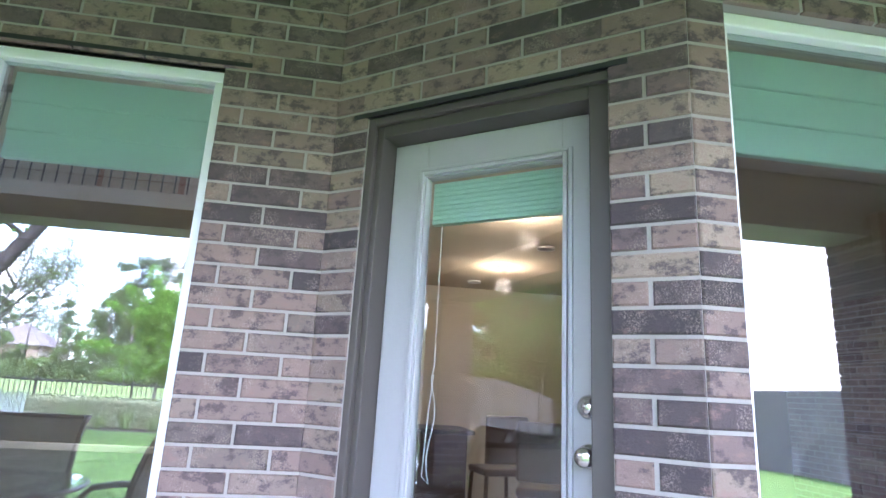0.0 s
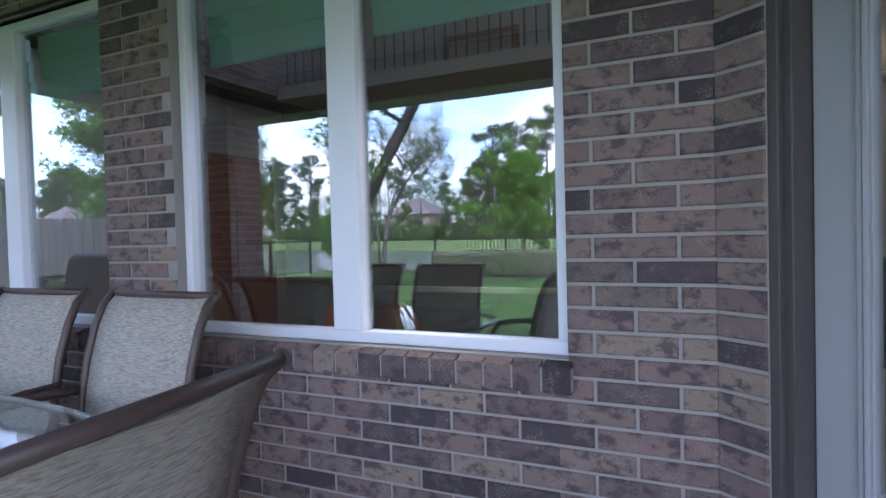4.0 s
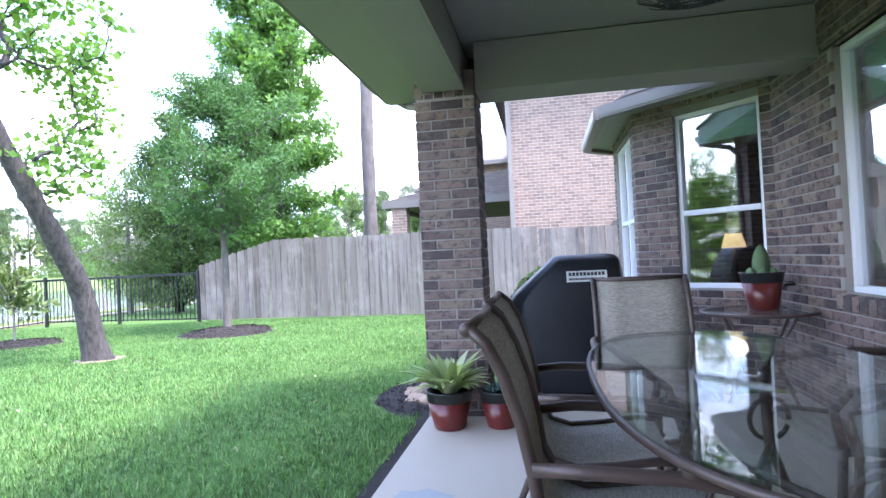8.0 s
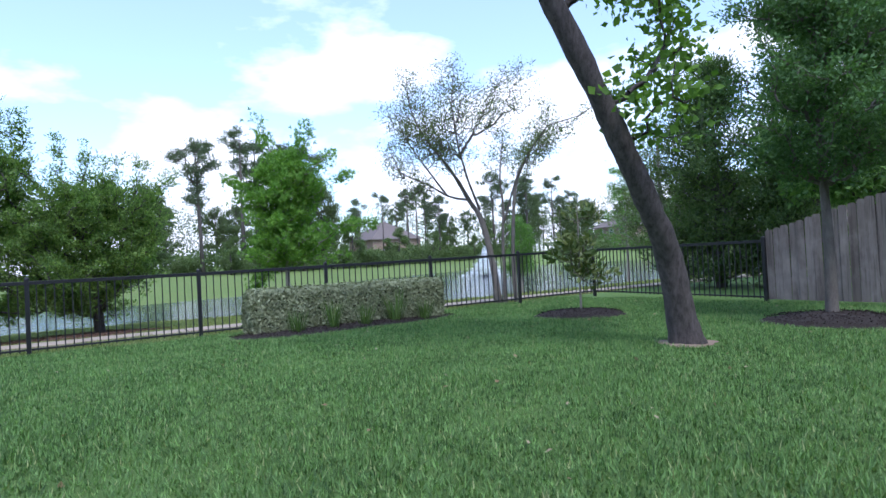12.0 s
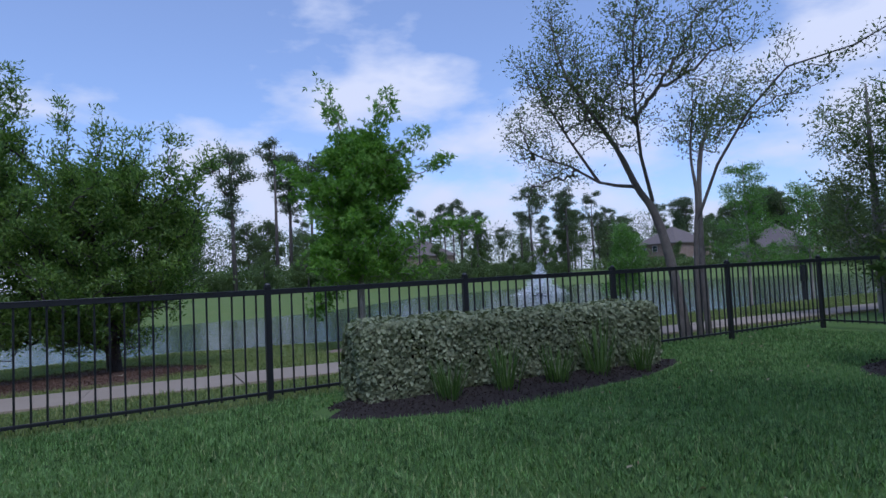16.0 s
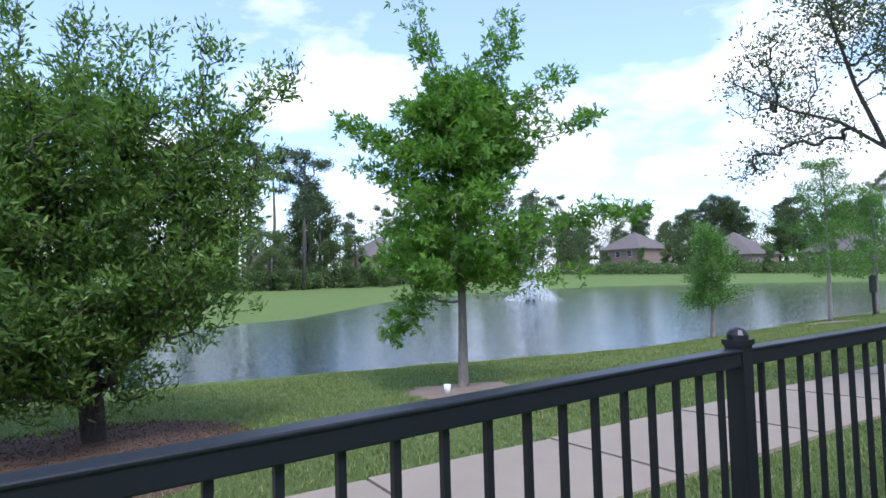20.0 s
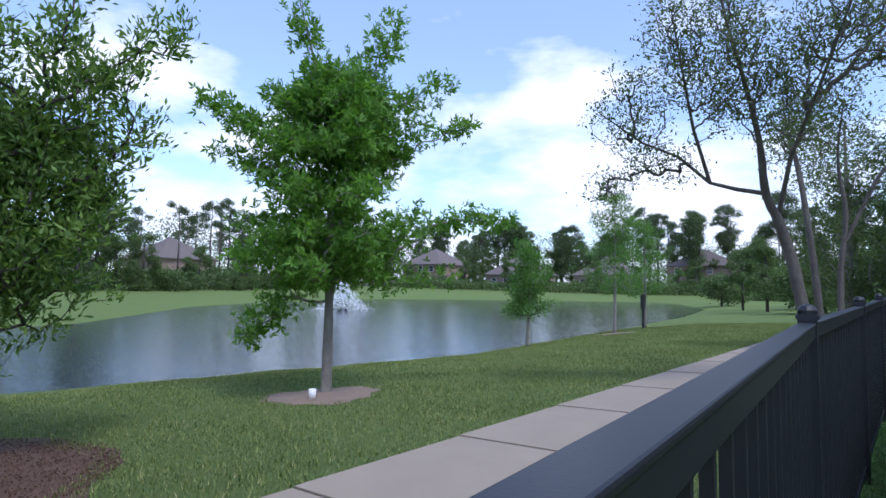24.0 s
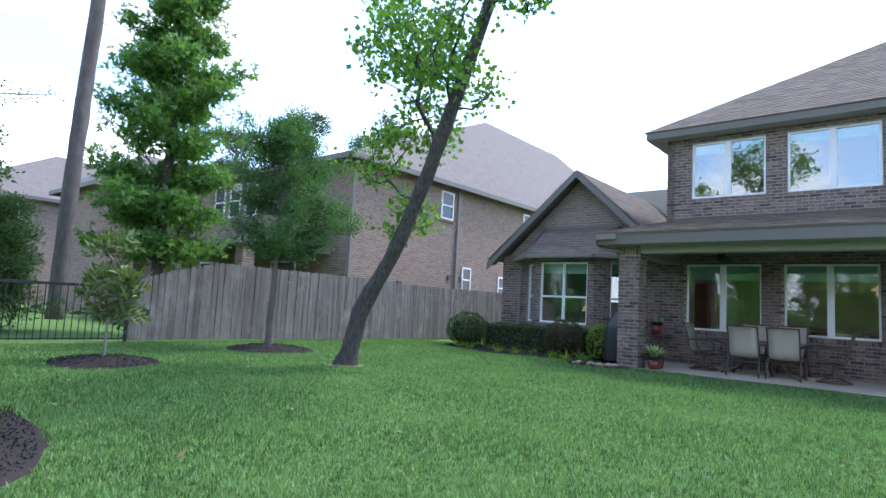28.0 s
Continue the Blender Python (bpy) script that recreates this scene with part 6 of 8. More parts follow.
# ---- beds and lawn plants ----
def mound(name, x, y, rx, ry, h, label, seed=0, mat=None):
    rs = np.random.RandomState(seed)
    g = Geo()
    n, rings = 36, 6
    ph = rs.uniform(0, 6, 4)
    for k in range(rings + 1):
        u = k / rings
        for j in range(n):
            a = 2 * math.pi * j / n
            wob = 1 + 0.05 * math.sin(3 * a + ph[0]) + 0.035 * math.sin(7 * a + ph[1]) + 0.02 * math.sin(13 * a + ph[2])
            r = u * wob
            px, py = x + rx * r * math.cos(a), y + ry * r * math.sin(a)
            g.v.append((px, py, gz(px, py) + h * (1 - u * u) ** 0.7 * (1 + 0.25 * rs.rand()) - 0.015 * u + 0.012))
    for k in range(rings):
        for j in range(n):
            a, b = k * n + j, k * n + (j + 1) % n
            g.f.append((a, a + n, b + n, b))
    mat = mat or M_SOIL
    ob = part(name, g, mat, None, smooth=False)
    tagged(ob, label, "bed", "", "structure")
    # chips of bark and fallen leaves over it
    m = int(2600 * rx * ry)
    a, u = rs.uniform(0, 2 * math.pi, m), 0.95 * np.sqrt(rs.uniform(0, 1, m))
    px, py = x + rx * u * np.cos(a), y + ry * u * np.sin(a)
    pos = np.stack([px, py, ground_z(px, py) + h * np.clip(1 - u * u, 0, 1) ** 0.7 + 0.03], 1)
    chips = new("bark_chips", leaf_mesh("bark_chips", mat, pos - (0, 0, 0.012), 0.032, 0.4, 0, seed + 3))
    chips.parent = ob
    chips["kind"] = "stuff"
    return ob


mound("mulch_ring_sapling", -11.62, 13.3, 0.78, 0.85, 0.09, "ring of dark mulch round the magnolia sapling", 1)
mound("mulch_ring_oak", -8.0, 14.4, 0.88, 0.95, 0.10, "ring of dark mulch round the young live oak", 2)
mound("mulch_bed_hedge", -14.35, 10.05, 0.85, 2.35, 0.05, "dark mulch bed under the clipped hedge", 3)
mound("mulch_bed_column", -3.02, 9.35, 0.5, 0.75, 0.02, "dark mulch round the porch column's foot", 6)
mound("mulch_bed_bay", -1.5, 12.0, 1.45, 3.0, 0.06, "dark mulch bed in front of the bay window", 4)
mound("mulch_bed_pond_tree", -21.6, 5.9, 2.1, 2.2, 0.05, "brown pine straw under the pond-side tree", 5, M_STRAW)


def box_leaves(x0, y0, z0, x1, y1, z1, n, rs, round_=0.12):
    """Points and outward directions over a clipped box with soft corners."""
    pos, nor = [], []
    areas = {"x": (y1 - y0) * (z1 - z0), "y": (x1 - x0) * (z1 - z0), "z": (x1 - x0) * (y1 - y0)}
    faces = [("x", x0, -1), ("x", x1, 1), ("y", y0, -1), ("y", y1, 1), ("z", z1, 1)]
    tot = sum(areas[f[0]] for f in faces)
    lo, hi = np.array([x0, y0, z0]), np.array([x1, y1, z1])
    for ax, v, s in faces:
        m = int(n * areas[ax] / tot)
        p = lo + rs.uniform(size=(m, 3)) * (hi - lo)
        i = "xyz".index(ax)
        p[:, i] = v
        d = np.zeros((m, 3))
        d[:, i] = s
        c = np.clip(p, lo + round_ * np.array([1, 1, 0]), hi - round_)
        off = p - c
        ln = np.linalg.norm(off, axis=1)[:, None]
        k = np.where(ln > round_, round_ / np.maximum(ln, 1e-6), 1)
        p = c + off * k
        nn = np.where(ln > 1e-6, off / np.maximum(ln, 1e-6), d)
        lump = 0.028 * np.sin(p[:, 0:1] * 9 + p[:, 2:3] * 7) * np.cos(p[:, 1:2] * 8)
        pos.append(p + nn * (lump - np.abs(rs.normal(scale=0.03, size=(m, 1)))))
        nor.append(nn)
    return np.concatenate(pos), np.concatenate(nor)


def clipped_hedge(name, label, x0, y0, z0, x1, y1, z1, n, size, mat, seed, aspect=0.6):
    rs = np.random.RandomState(seed)
    t = thing(name, label, "hedge", at=((x0 + x1) / 2, (y0 + y1) / 2, z0))
    o = np.array([(x0 + x1) / 2, (y0 + y1) / 2, z0])
    # solid near-black block added behind the leaves, imitating the hedge's shaded inside
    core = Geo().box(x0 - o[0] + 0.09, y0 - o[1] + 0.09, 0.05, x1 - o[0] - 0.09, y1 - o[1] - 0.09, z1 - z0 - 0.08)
    part("shade_core", core, M_SOIL, t, bevel=0.05)
    pos, nor = box_leaves(x0, y0, z0, x1, y1, z1, n, rs)
    ob = new("foliage", leaf_mesh("foliage", mat, pos - o, size, aspect, 0.2, seed, nor))
    ob.parent = t
    return t


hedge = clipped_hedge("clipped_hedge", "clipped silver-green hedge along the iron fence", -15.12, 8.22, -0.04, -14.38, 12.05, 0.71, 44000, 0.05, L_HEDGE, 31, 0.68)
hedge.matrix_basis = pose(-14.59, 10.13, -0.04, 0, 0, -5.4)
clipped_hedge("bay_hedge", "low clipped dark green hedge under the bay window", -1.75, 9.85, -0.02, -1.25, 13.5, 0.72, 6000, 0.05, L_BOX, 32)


def ball_shrub(name, label, x, y, r, h, mat, n, size, seed):
    rs = np.random.RandomState(seed)
    d = rs.normal(size=(n, 3))
    d /= np.linalg.norm(d, axis=1)[:, None]
    d[:, 2] = np.maximum(d[:, 2], -0.75)
    z0 = gz(x, y)
    t = thing(name, label, "shrub", at=(x, y, z0))
    lump = 1 + 0.06 * np.sin(d[:, :1] * 7 + seed) * np.cos(d[:, 1:2] * 6) - np.abs(rs.normal(scale=0.05, size=(n, 1)))
    pos = d * lump * (r, r, h / 2) + (0, 0, h / 2)
    # near-black ball added inside the leaf shell for the look of deep shade
    part("shade_core", Geo().ball((0, 0, h * 0.48), (r * 0.8, r * 0.8, h * 0.4), 14, 8), M_SOIL, t, smooth=True)
    ob = new("foliage", leaf_mesh("foliage", mat, pos, size, 0.6, 0.1, seed, d))
    ob.parent = t
    return t


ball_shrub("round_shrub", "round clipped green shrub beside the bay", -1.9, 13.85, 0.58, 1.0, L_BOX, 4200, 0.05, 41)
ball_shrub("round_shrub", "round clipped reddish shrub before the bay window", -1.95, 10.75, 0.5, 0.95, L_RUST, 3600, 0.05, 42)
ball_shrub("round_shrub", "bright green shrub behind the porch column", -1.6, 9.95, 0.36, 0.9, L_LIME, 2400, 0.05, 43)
rs0 = random.Random(12)
for k in range(5):
    x, y = -14.07 + 0.06 * k + rs0.uniform(-0.05, 0.1), 8.9 + k * 0.62
    c = thing("iris_clump", "clump of upright iris blades in the mulch", "plant", "iris clumps", (x, y, gz(x, y) + 0.02))
    strap_plant(c, "blade_tuft", L_IRIS, 60, 0.40 + 0.12 * (k % 2) + 0.1 * (k == 3), 0.009, 0, 50 + k, 0.12, 0.15, 0.35)
for k in range(9):
    x, y = -2.75 + rs0.uniform(-0.25, 0.3) + 0.35 * (k > 5), 9.75 + k * 0.5
    c = thing("border_grass", "tuft of lime border grass at the bed's edge", "plant", "border tufts", (x, y, gz(x, y)))
    strap_plant(c, "blade_tuft", L_LIME if k % 3 else L_IRIS, 60, 0.3, 0.009, 0, 70 + k, 1.0, 0.06)
rocks = thing("river_rocks", "heap of tan river rocks beside the column", "rocks", at=(-3.05, 9.45, gz(-3.05, 9.45)))
for k in range(34):
    a = rs0.uniform(0, 6.28)
    d = 0.45 * math.sqrt(rs0.random())
    r = rs0.uniform(0.035, 0.075)
    part("rock", Geo().ball((d * math.cos(a) * 0.6, d * math.sin(a) * 1.1, r * 0.5), (r * rs0.uniform(0.8, 1.5), r * rs0.uniform(0.8, 1.3), r * 0.7), 8, 5), M_ROCK, rocks, smooth=True)
c = thing("border_grass", "tuft of green border grass behind the rocks", "plant", "border tufts", (-2.95, 9.75, gz(-2.95, 9.75)))
strap_plant(c, "blade_tuft", L_IRIS, 80, 0.42, 0.009, 0, 90, 1.0, 0.08)

# ---- path outside ----
PATH_STEP = 1.83
for k in range(-6, 20):
    y0 = 9.6 + k * PATH_STEP
    xc = path_x(y0)
    g = Geo().box(-0.74, 0.004, -0.1, 0.74, PATH_STEP - 0.004, 0)
    ob = tagged(part("path_slab", g, M_PATHC, None, bevel=0.004), "pale concrete footpath slab in the grass", "path", "footpath slabs", "structure")
    top = np.interp(xc, [-19, -17, -15.4], [-0.25, -0.15, -0.09]) if y0 < 25 else gz(xc, y0)
    ob.matrix_basis = pose(xc, y0, float(top) + 0.04, 0, -2.7, -6.0)
for k, (x, y) in enumerate(((-20.69, 6.4),)):
    st = tagged(part("stepping_stone", Geo().box(-0.35, -0.22, -0.05, 0.35, 0.22, 0.02), M_PATHC, None, bevel=0.01), "flat pale utility slab in the grass", "slab")
    st.matrix_basis = pose(x, y, gz(x, y) + 0.02, 0, 0, 20)

# ---- trees ----
tree("leaning_tree", "leaning tree with dark bark and broad bright leaves", [(-8.37, 11.57, -0.08), (-8.36, 11.48, 0.2), (-8.34, 11.35, 0.74), (-8.33, 11.24, 1.08), (-8.29, 10.96, 1.46), (-8.27, 10.62, 1.98), (-8.29, 10.38, 2.4), (-8.35, 9.85, 3.3), (-8.48, 9.25, 4.4), (-8.58, 8.7, 5.5), (-8.6, 8.1, 7.2)],
     [0.24, 0.165, 0.14, 0.15, 0.128, 0.122, 0.118, 0.115, 0.105, 0.09, 0.045], [((-7.9, 10.5, 4.3), (0.8, 0.8, 0.55)), ((-8.3, 11.1, 3.6), (0.6, 0.6, 0.5)), ((-8.0, 10.7, 2.6), (0.5, 0.5, 0.5)), ((-8.9, 10.0, 5.2), (1.0, 0.9, 0.6)), ((-8.2, 10.6, 5.7), (1.2, 1.0, 0.7)), ((-8.4, 8.2, 6.9), (1.7, 1.5, 0.9)), ((-7.7, 9.4, 4.9), (0.6, 0.6, 0.45)), ((-9.1, 8.9, 4.6), (0.6, 0.6, 0.4)), ((-9.3, 8.2, 5.3), (0.7, 0.8, 0.5))],
     M_BARK, L_MAPLE, 300, 26, 0.095, 0.13, 0.9, 0.5, 7, 0.02, sides=14, bare=0.5)
tree("live_oak", "young live oak with a dense dark crown in a mulch ring", [(-8.02, 14.43, 0.0), (-8.00, 14.42, 1.0), (-8.03, 14.40, 2.1), (-8.00, 14.40, 3.6), (-8.00, 14.40, 4.8)], [0.085, 0.066, 0.056, 0.04, 0.015],
     whorls(-8.0, 14.4, [(1.95, 1.25, 6), (2.4, 1.5, 7), (2.9, 1.5, 7), (3.4, 1.35, 7), (3.9, 1.1, 6), (4.3, 0.75, 5), (4.6, 0.4, 3)], 8, 0.36, 0.35), M_BARKE, L_LIVE, 900, 44, 0.07, 0.10, 0.42, 0.1, 8, 0.016, shell=0.1, bare=0.35, along=0.6)
tree("sweetgum", "tall narrow sweetgum with layered bright leaves behind the fence", [(-8.75, 18.3, -0.1), (-8.75, 18.3, 3), (-8.7, 18.3, 7), (-8.7, 18.3, 12.5)], [0.15, 0.12, 0.09, 0.02],
     whorls(-8.75, 18.3, [(2.0, 1.5, 6), (2.9, 1.75, 7), (3.8, 1.75, 7), (4.7, 1.6, 7), (5.6, 1.5, 6), (6.5, 1.4, 6), (7.5, 1.25, 6), (8.5, 1.1, 5), (9.5, 0.95, 5), (10.5, 0.75, 5), (11.5, 0.5, 4), (12.2, 0.3, 3)], 9, 0.50, 0.22, 0.65),
     M_BARK, L_GUM, 1500, 22, 0.135, 0.14, 0.42, 0.4, 9, 0.02, shell=0.15, rise=0.2, lobes=3, bare=0.1)
tree("magnolia_sapling", "magnolia sapling with glossy leaves in a mulch ring", [(-11.62, 13.30, 0.05), (-11.62, 13.30, 0.7), (-11.59, 13.30, 1.4), (-11.60, 13.30, 1.95)], [0.022, 0.018, 0.013, 0.006],
     [((-11.60, 13.30, 1.75), (0.36, 0.36, 0.22)), ((-11.65, 13.20, 1.15), (0.46, 0.46, 0.28)), ((-11.45, 13.40, 0.7), (0.46, 0.46, 0.2))], M_BARKL, L_MAG, 95, 9, 0.15, 0.06, 0.42, -0.3, 10, 0.012, bare=0.2)
tree("tall_pine", "tall bare pine trunk behind the neighbour's fence", [(-8.6, 25.8, -0.2), (-8.55, 25.8, 6), (-8.4, 25.6, 12), (-8.2, 25.4, 22), (-8.1, 25.4, 25)], [0.27, 0.25, 0.22, 0.16, 0.05],
     [((-8.2, 25.4, 21.5), (2.6, 2.6, 1.8)), ((-8.2, 25.4, 24), (1.6, 1.6, 1.2))], M_BARKP, L_PINE, 90, 30, 0.25, 0.35, 0.12, 0.1, 11, 0.05, sides=12, bare=0.7)
elm_left = [(-16.28, 14.35, 2.58), (-16.62, 14.23, 2.65), (-16.95, 14.15, 2.76), (-17.30, 13.75, 3.11), (-17.74, 13.52, 3.32), (-18.23, 13.18, 3.73)]
elm_mid = [(-16.12, 14.58, 2.30), (-15.92, 14.10, 3.03), (-15.57, 13.60, 3.77), (-15.20, 13.20, 4.69), (-15.03, 13.20, 5.38)]
elm_up = [(-16.95, 14.15, 2.76), (-17.07, 13.65, 3.45), (-17.10, 13.05, 4.21), (-17.16, 12.80, 4.86)]
tree("elm_tree", "thin crooked elm with sparse young leaves beside the fence", [(-15.72, 14.75, -0.30), (-15.83, 14.70, 0.90), (-16.07, 14.60, 2.10), (-16.28, 14.35, 2.58), (-16.26, 13.95, 3.20), (-16.38, 13.35, 3.92), (-16.55, 12.90, 4.69), (-16.68, 12.90, 5.64)], [0.10, 0.082, 0.07, 0.058, 0.042, 0.03, 0.018, 0.005],
     spray(elm_left[2], elm_left[5], 0.62, 5, 0.3) + spray((-17.74, 13.52, 3.32), (-17.78, 12.90, 4.14), 0.55) + spray((-17.49, 13.75, 3.11), (-18.62, 13.88, 2.72), 0.5) + spray((-17.07, 13.65, 3.45), (-17.20, 12.80, 4.95), 0.8, 5) + spray((-16.38, 13.35, 3.92), (-16.64, 12.90, 5.64), 0.85, 6, 0.1)
     + spray((-15.96, 14.00, 3.20), (-15.82, 13.25, 4.21), 0.75) + spray((-15.57, 13.60, 3.77), (-15.11, 13.20, 5.47), 0.85, 5) + spray((-15.47, 13.55, 3.92), (-14.4, 14.6, 5.5), 0.7, 5) + spray((-15.47, 13.65, 3.77), (-14.2, 14.7, 4.9), 0.6) + spray((-16.32, 13.75, 3.45), (-16.81, 13.85, 4.07), 0.6),
     M_BARKE, L_SPARSE, 1700, 10, 0.058, 0.085, 0.42, 0.0, 12, 0.0095, shell=0.05, rise=0.7, along=0.35, bare=0.5, limbs=[(elm_left, 0.036, 0.01), (elm_mid, 0.036, 0.008), (elm_up, 0.03, 0.008)])
elm_reach = [(-15.33, 14.7, 1.9), (-14.95, 14.75, 2.75), (-14.4, 14.8, 3.5), (-13.8, 14.85, 4.0), (-13.0, 15.0, 4.05), (-12.2, 15.1, 4.3)]
tree("elm_tree", "slender second elm stem with pale bark", [(-15.42, 14.7, -0.25), (-15.42, 14.7, 0.8), (-15.4, 14.7, 1.6), (-15.3, 14.7, 2.3), (-15.42, 14.7, 3.0), (-15.3, 14.75, 3.9)], [0.05, 0.043, 0.037, 0.03, 0.02, 0.008],
     spray(elm_reach[2], elm_reach[5], 0.42, 6, 0.0) + spray((-14.4, 14.8, 3.5), (-13.8, 14.9, 4.5), 0.45) + spray((-15.4, 14.7, 3.0), (-15.3, 14.8, 4.2), 0.55), M_BARKE, L_SPARSE, 230, 9, 0.058, 0.08, 0.45, 0.0, 13, 0.008, shell=0.05, along=0.5, bare=0.6, limbs=[(elm_reach, 0.028, 0.007)])
tree("elm_tree", "slim elm stem with a leafy top beside the fence", [(-15.6, 15.2, -0.3), (-15.7, 15.25, 1.4), (-15.9, 15.65, 3.2), (-16.1, 16.4, 3.9), (-16.2, 17.2, 5.0)], [0.06, 0.05, 0.04, 0.026, 0.006],
     spray((-15.9, 15.65, 3.2), (-16.2, 17.3, 5.2), 0.7, 5, 0.2) + spray((-16.0, 16.0, 3.5), (-15.6, 16.9, 4.6), 0.6), M_BARKE, L_SPARSE, 260, 14, 0.06, 0.09, 0.45, 0.0, 21, 0.009, shell=0.1, rise=0.7, along=0.6, bare=0.45)
oak = (-21.88, 11.4)
tree("pond_oak", "young oak with lobed bright leaves beside the pond", [(-21.90, 11.40, -0.55), (-21.88, 11.40, 0.4), (-21.87, 11.40, 1.8), (-21.92, 11.38, 3.4), (-22.0, 11.1, 4.6), (-22.1, 10.85, 5.5)], [0.10, 0.07, 0.06, 0.042, 0.022, 0.008],
     whorls(*oak, [(1.2, 1.3, 6), (1.65, 1.5, 7), (2.15, 1.4, 7), (2.65, 1.45, 7), (3.15, 1.35, 7), (3.6, 1.05, 6), (4.0, 0.7, 5), (4.3, 0.45, 4)], 14, 0.40, 0.35, 0.7) + [((-21.9, 11.4, 1.9), (0.9, 0.9, 0.5)), ((-21.9, 11.4, 3.1), (0.9, 0.9, 0.8)), ((-21.7, 11.6, 3.9), (0.55, 0.55, 0.6))]
     + spray((*oak, 2.9), (-23.05, 9.95, 3.9), 0.36, 5, 0.5) + spray((*oak, 2.8), (-22.6, 10.4, 3.5), 0.34) + spray((-21.95, 11.3, 3.7), (-22.12, 10.78, 5.6), 0.42, 6, 0.1, 0.9) + spray((-21.8, 11.5, 3.6), (-21.1, 11.95, 5.35), 0.44, 6, 0.1, 0.9)
     + spray((*oak, 3.3), (-20.6, 12.5, 4.5), 0.42, 5) + spray((*oak, 2.8), (-20.35, 12.9, 3.85), 0.40, 5) + spray((*oak, 2.0), (-19.95, 13.45, 2.35), 0.38, 6, 0.5) + spray((*oak, 1.5), (-22.85, 10.3, 1.6), 0.36) + spray((*oak, 1.3), (-20.6, 12.85, 1.4), 0.36)
     + spray((-22.2, 11.0, 1.35), (-22.72, 10.55, 0.45), 0.32, 4, 0.3, 0.9),
     M_BARKL, L_OAK, 1150, 16, 0.12, 0.10, 0.36, 0.2, 14, 0.013, shell=0.1, rise=0.2, lobes=3, bare=0.2, along=0.55)
tree("wax_myrtle", "broad dense wax myrtle with upright sprays beside the pond", [(-22.5, 6.4, -0.5), (-22.4, 6.3, 0.6), (-22.2, 6.0, 2.2), (-22.2, 5.7, 3.6)], [0.14, 0.11, 0.08, 0.02],
     whorls(-22.1, 6.1, [(0.05, 1.4, 8), (0.4, 1.6, 9), (0.85, 1.75, 10), (1.35, 1.75, 10), (1.9, 1.7, 10), (2.4, 1.55, 9), (2.9, 1.15, 7)], 15, 0.38, 0.45, 0.9) + whorls(-22.3, 4.2, [(0.1, 1.6, 8), (0.6, 1.8, 9), (1.2, 1.75, 9), (1.8, 1.7, 9), (2.4, 1.5, 8), (3.0, 1.3, 8), (3.6, 1.0, 7)], 16, 0.38, 0.5, 0.9)
     + [((-22.1, 6.0, 1.3), (1.1, 1.3, 1.1)), ((-22.1, 6.0, 2.6), (0.9, 1.1, 0.9)), ((-22.4, 4.3, 2.0), (1.0, 1.2, 1.2))]
     + [b for p, q in (((-22.3, 5.7, 2.8), (-22.4, 5.55, 4.6)), ((-22.1, 6.0, 2.8), (-21.9, 6.2, 4.45)), ((-21.9, 6.3, 2.6), (-21.65, 6.55, 4.0)), ((-21.8, 6.6, 2.5), (-21.45, 6.9, 4.15)), ((-21.6, 6.9, 2.3), (-21.05, 7.45, 3.95)), ((-21.5, 7.0, 2.0), (-20.85, 7.75, 3.25)), ((-21.6, 6.9, 1.4), (-20.95, 7.75, 2.0)), ((-21.7, 6.8, 0.9), (-21.1, 7.65, 1.2)), ((-21.4, 7.1, 2.4), (-20.55, 8.05, 3.6)), ((-21.4, 7.1, 1.9), (-20.75, 7.85, 2.6)), ((-22.6, 4.4, 3.6), (-22.7, 4.2, 6.0)), ((-22.4, 4.8, 3.2), (-22.5, 4.7, 5.4)), ((-22.3, 4.2, 2.8), (-22.2, 4.0, 5.3)), ((-22.3, 3.6, 2.6), (-22.1, 3.3, 4.4)))
        for b in spray(p, q, 0.42, 5, 0.1, 1.1)],
     M_BARK, L_MYRT, 4300, 28, 0.088, 0.07, 0.34, -0.3, 15, 0.011, shell=0.1, bare=0.1, along=0.6)
tree("wax_myrtle", "dense wax myrtle by the footpath", [(-20.6, 2.0, -0.4), (-20.6, 2.0, 1.0), (-20.7, 2.0, 3.6)], [0.12, 0.1, 0.03],
     [((-20.7, 2.0, 1.4), (2.1, 2.4, 1.6)), ((-20.8, 1.6, 3.2), (1.8, 2.1, 1.4)), ((-21.4, 2.8, 4.4), (0.8, 0.8, 0.8))], M_BARK, L_MYRT, 1000, 38, 0.115, 0.13, 0.34, -0.3, 16, 0.012, shell=0.2, bare=0.1)
tree("evergreen", "dark dense evergreen beyond the side fence", [(-13.1, 20.3, -0.2), (-13.1, 20.3, 2), (-13.1, 20.3, 5.4)], [0.14, 0.1, 0.02],
     [*whorls(-13.1, 20.3, [(0.4, 1.6, 8), (1.1, 1.7, 8), (1.8, 1.7, 8), (2.5, 1.6, 8), (3.2, 1.45, 7), (3.9, 1.2, 7), (4.6, 0.9, 6), (5.2, 0.6, 5), (5.7, 0.35, 4)], 17, 0.46, 0.35, 0.8)], M_BARK, L_CEDAR, 950, 34, 0.11, 0.13, 0.4, 0, 17, 0.016, bare=0.05)
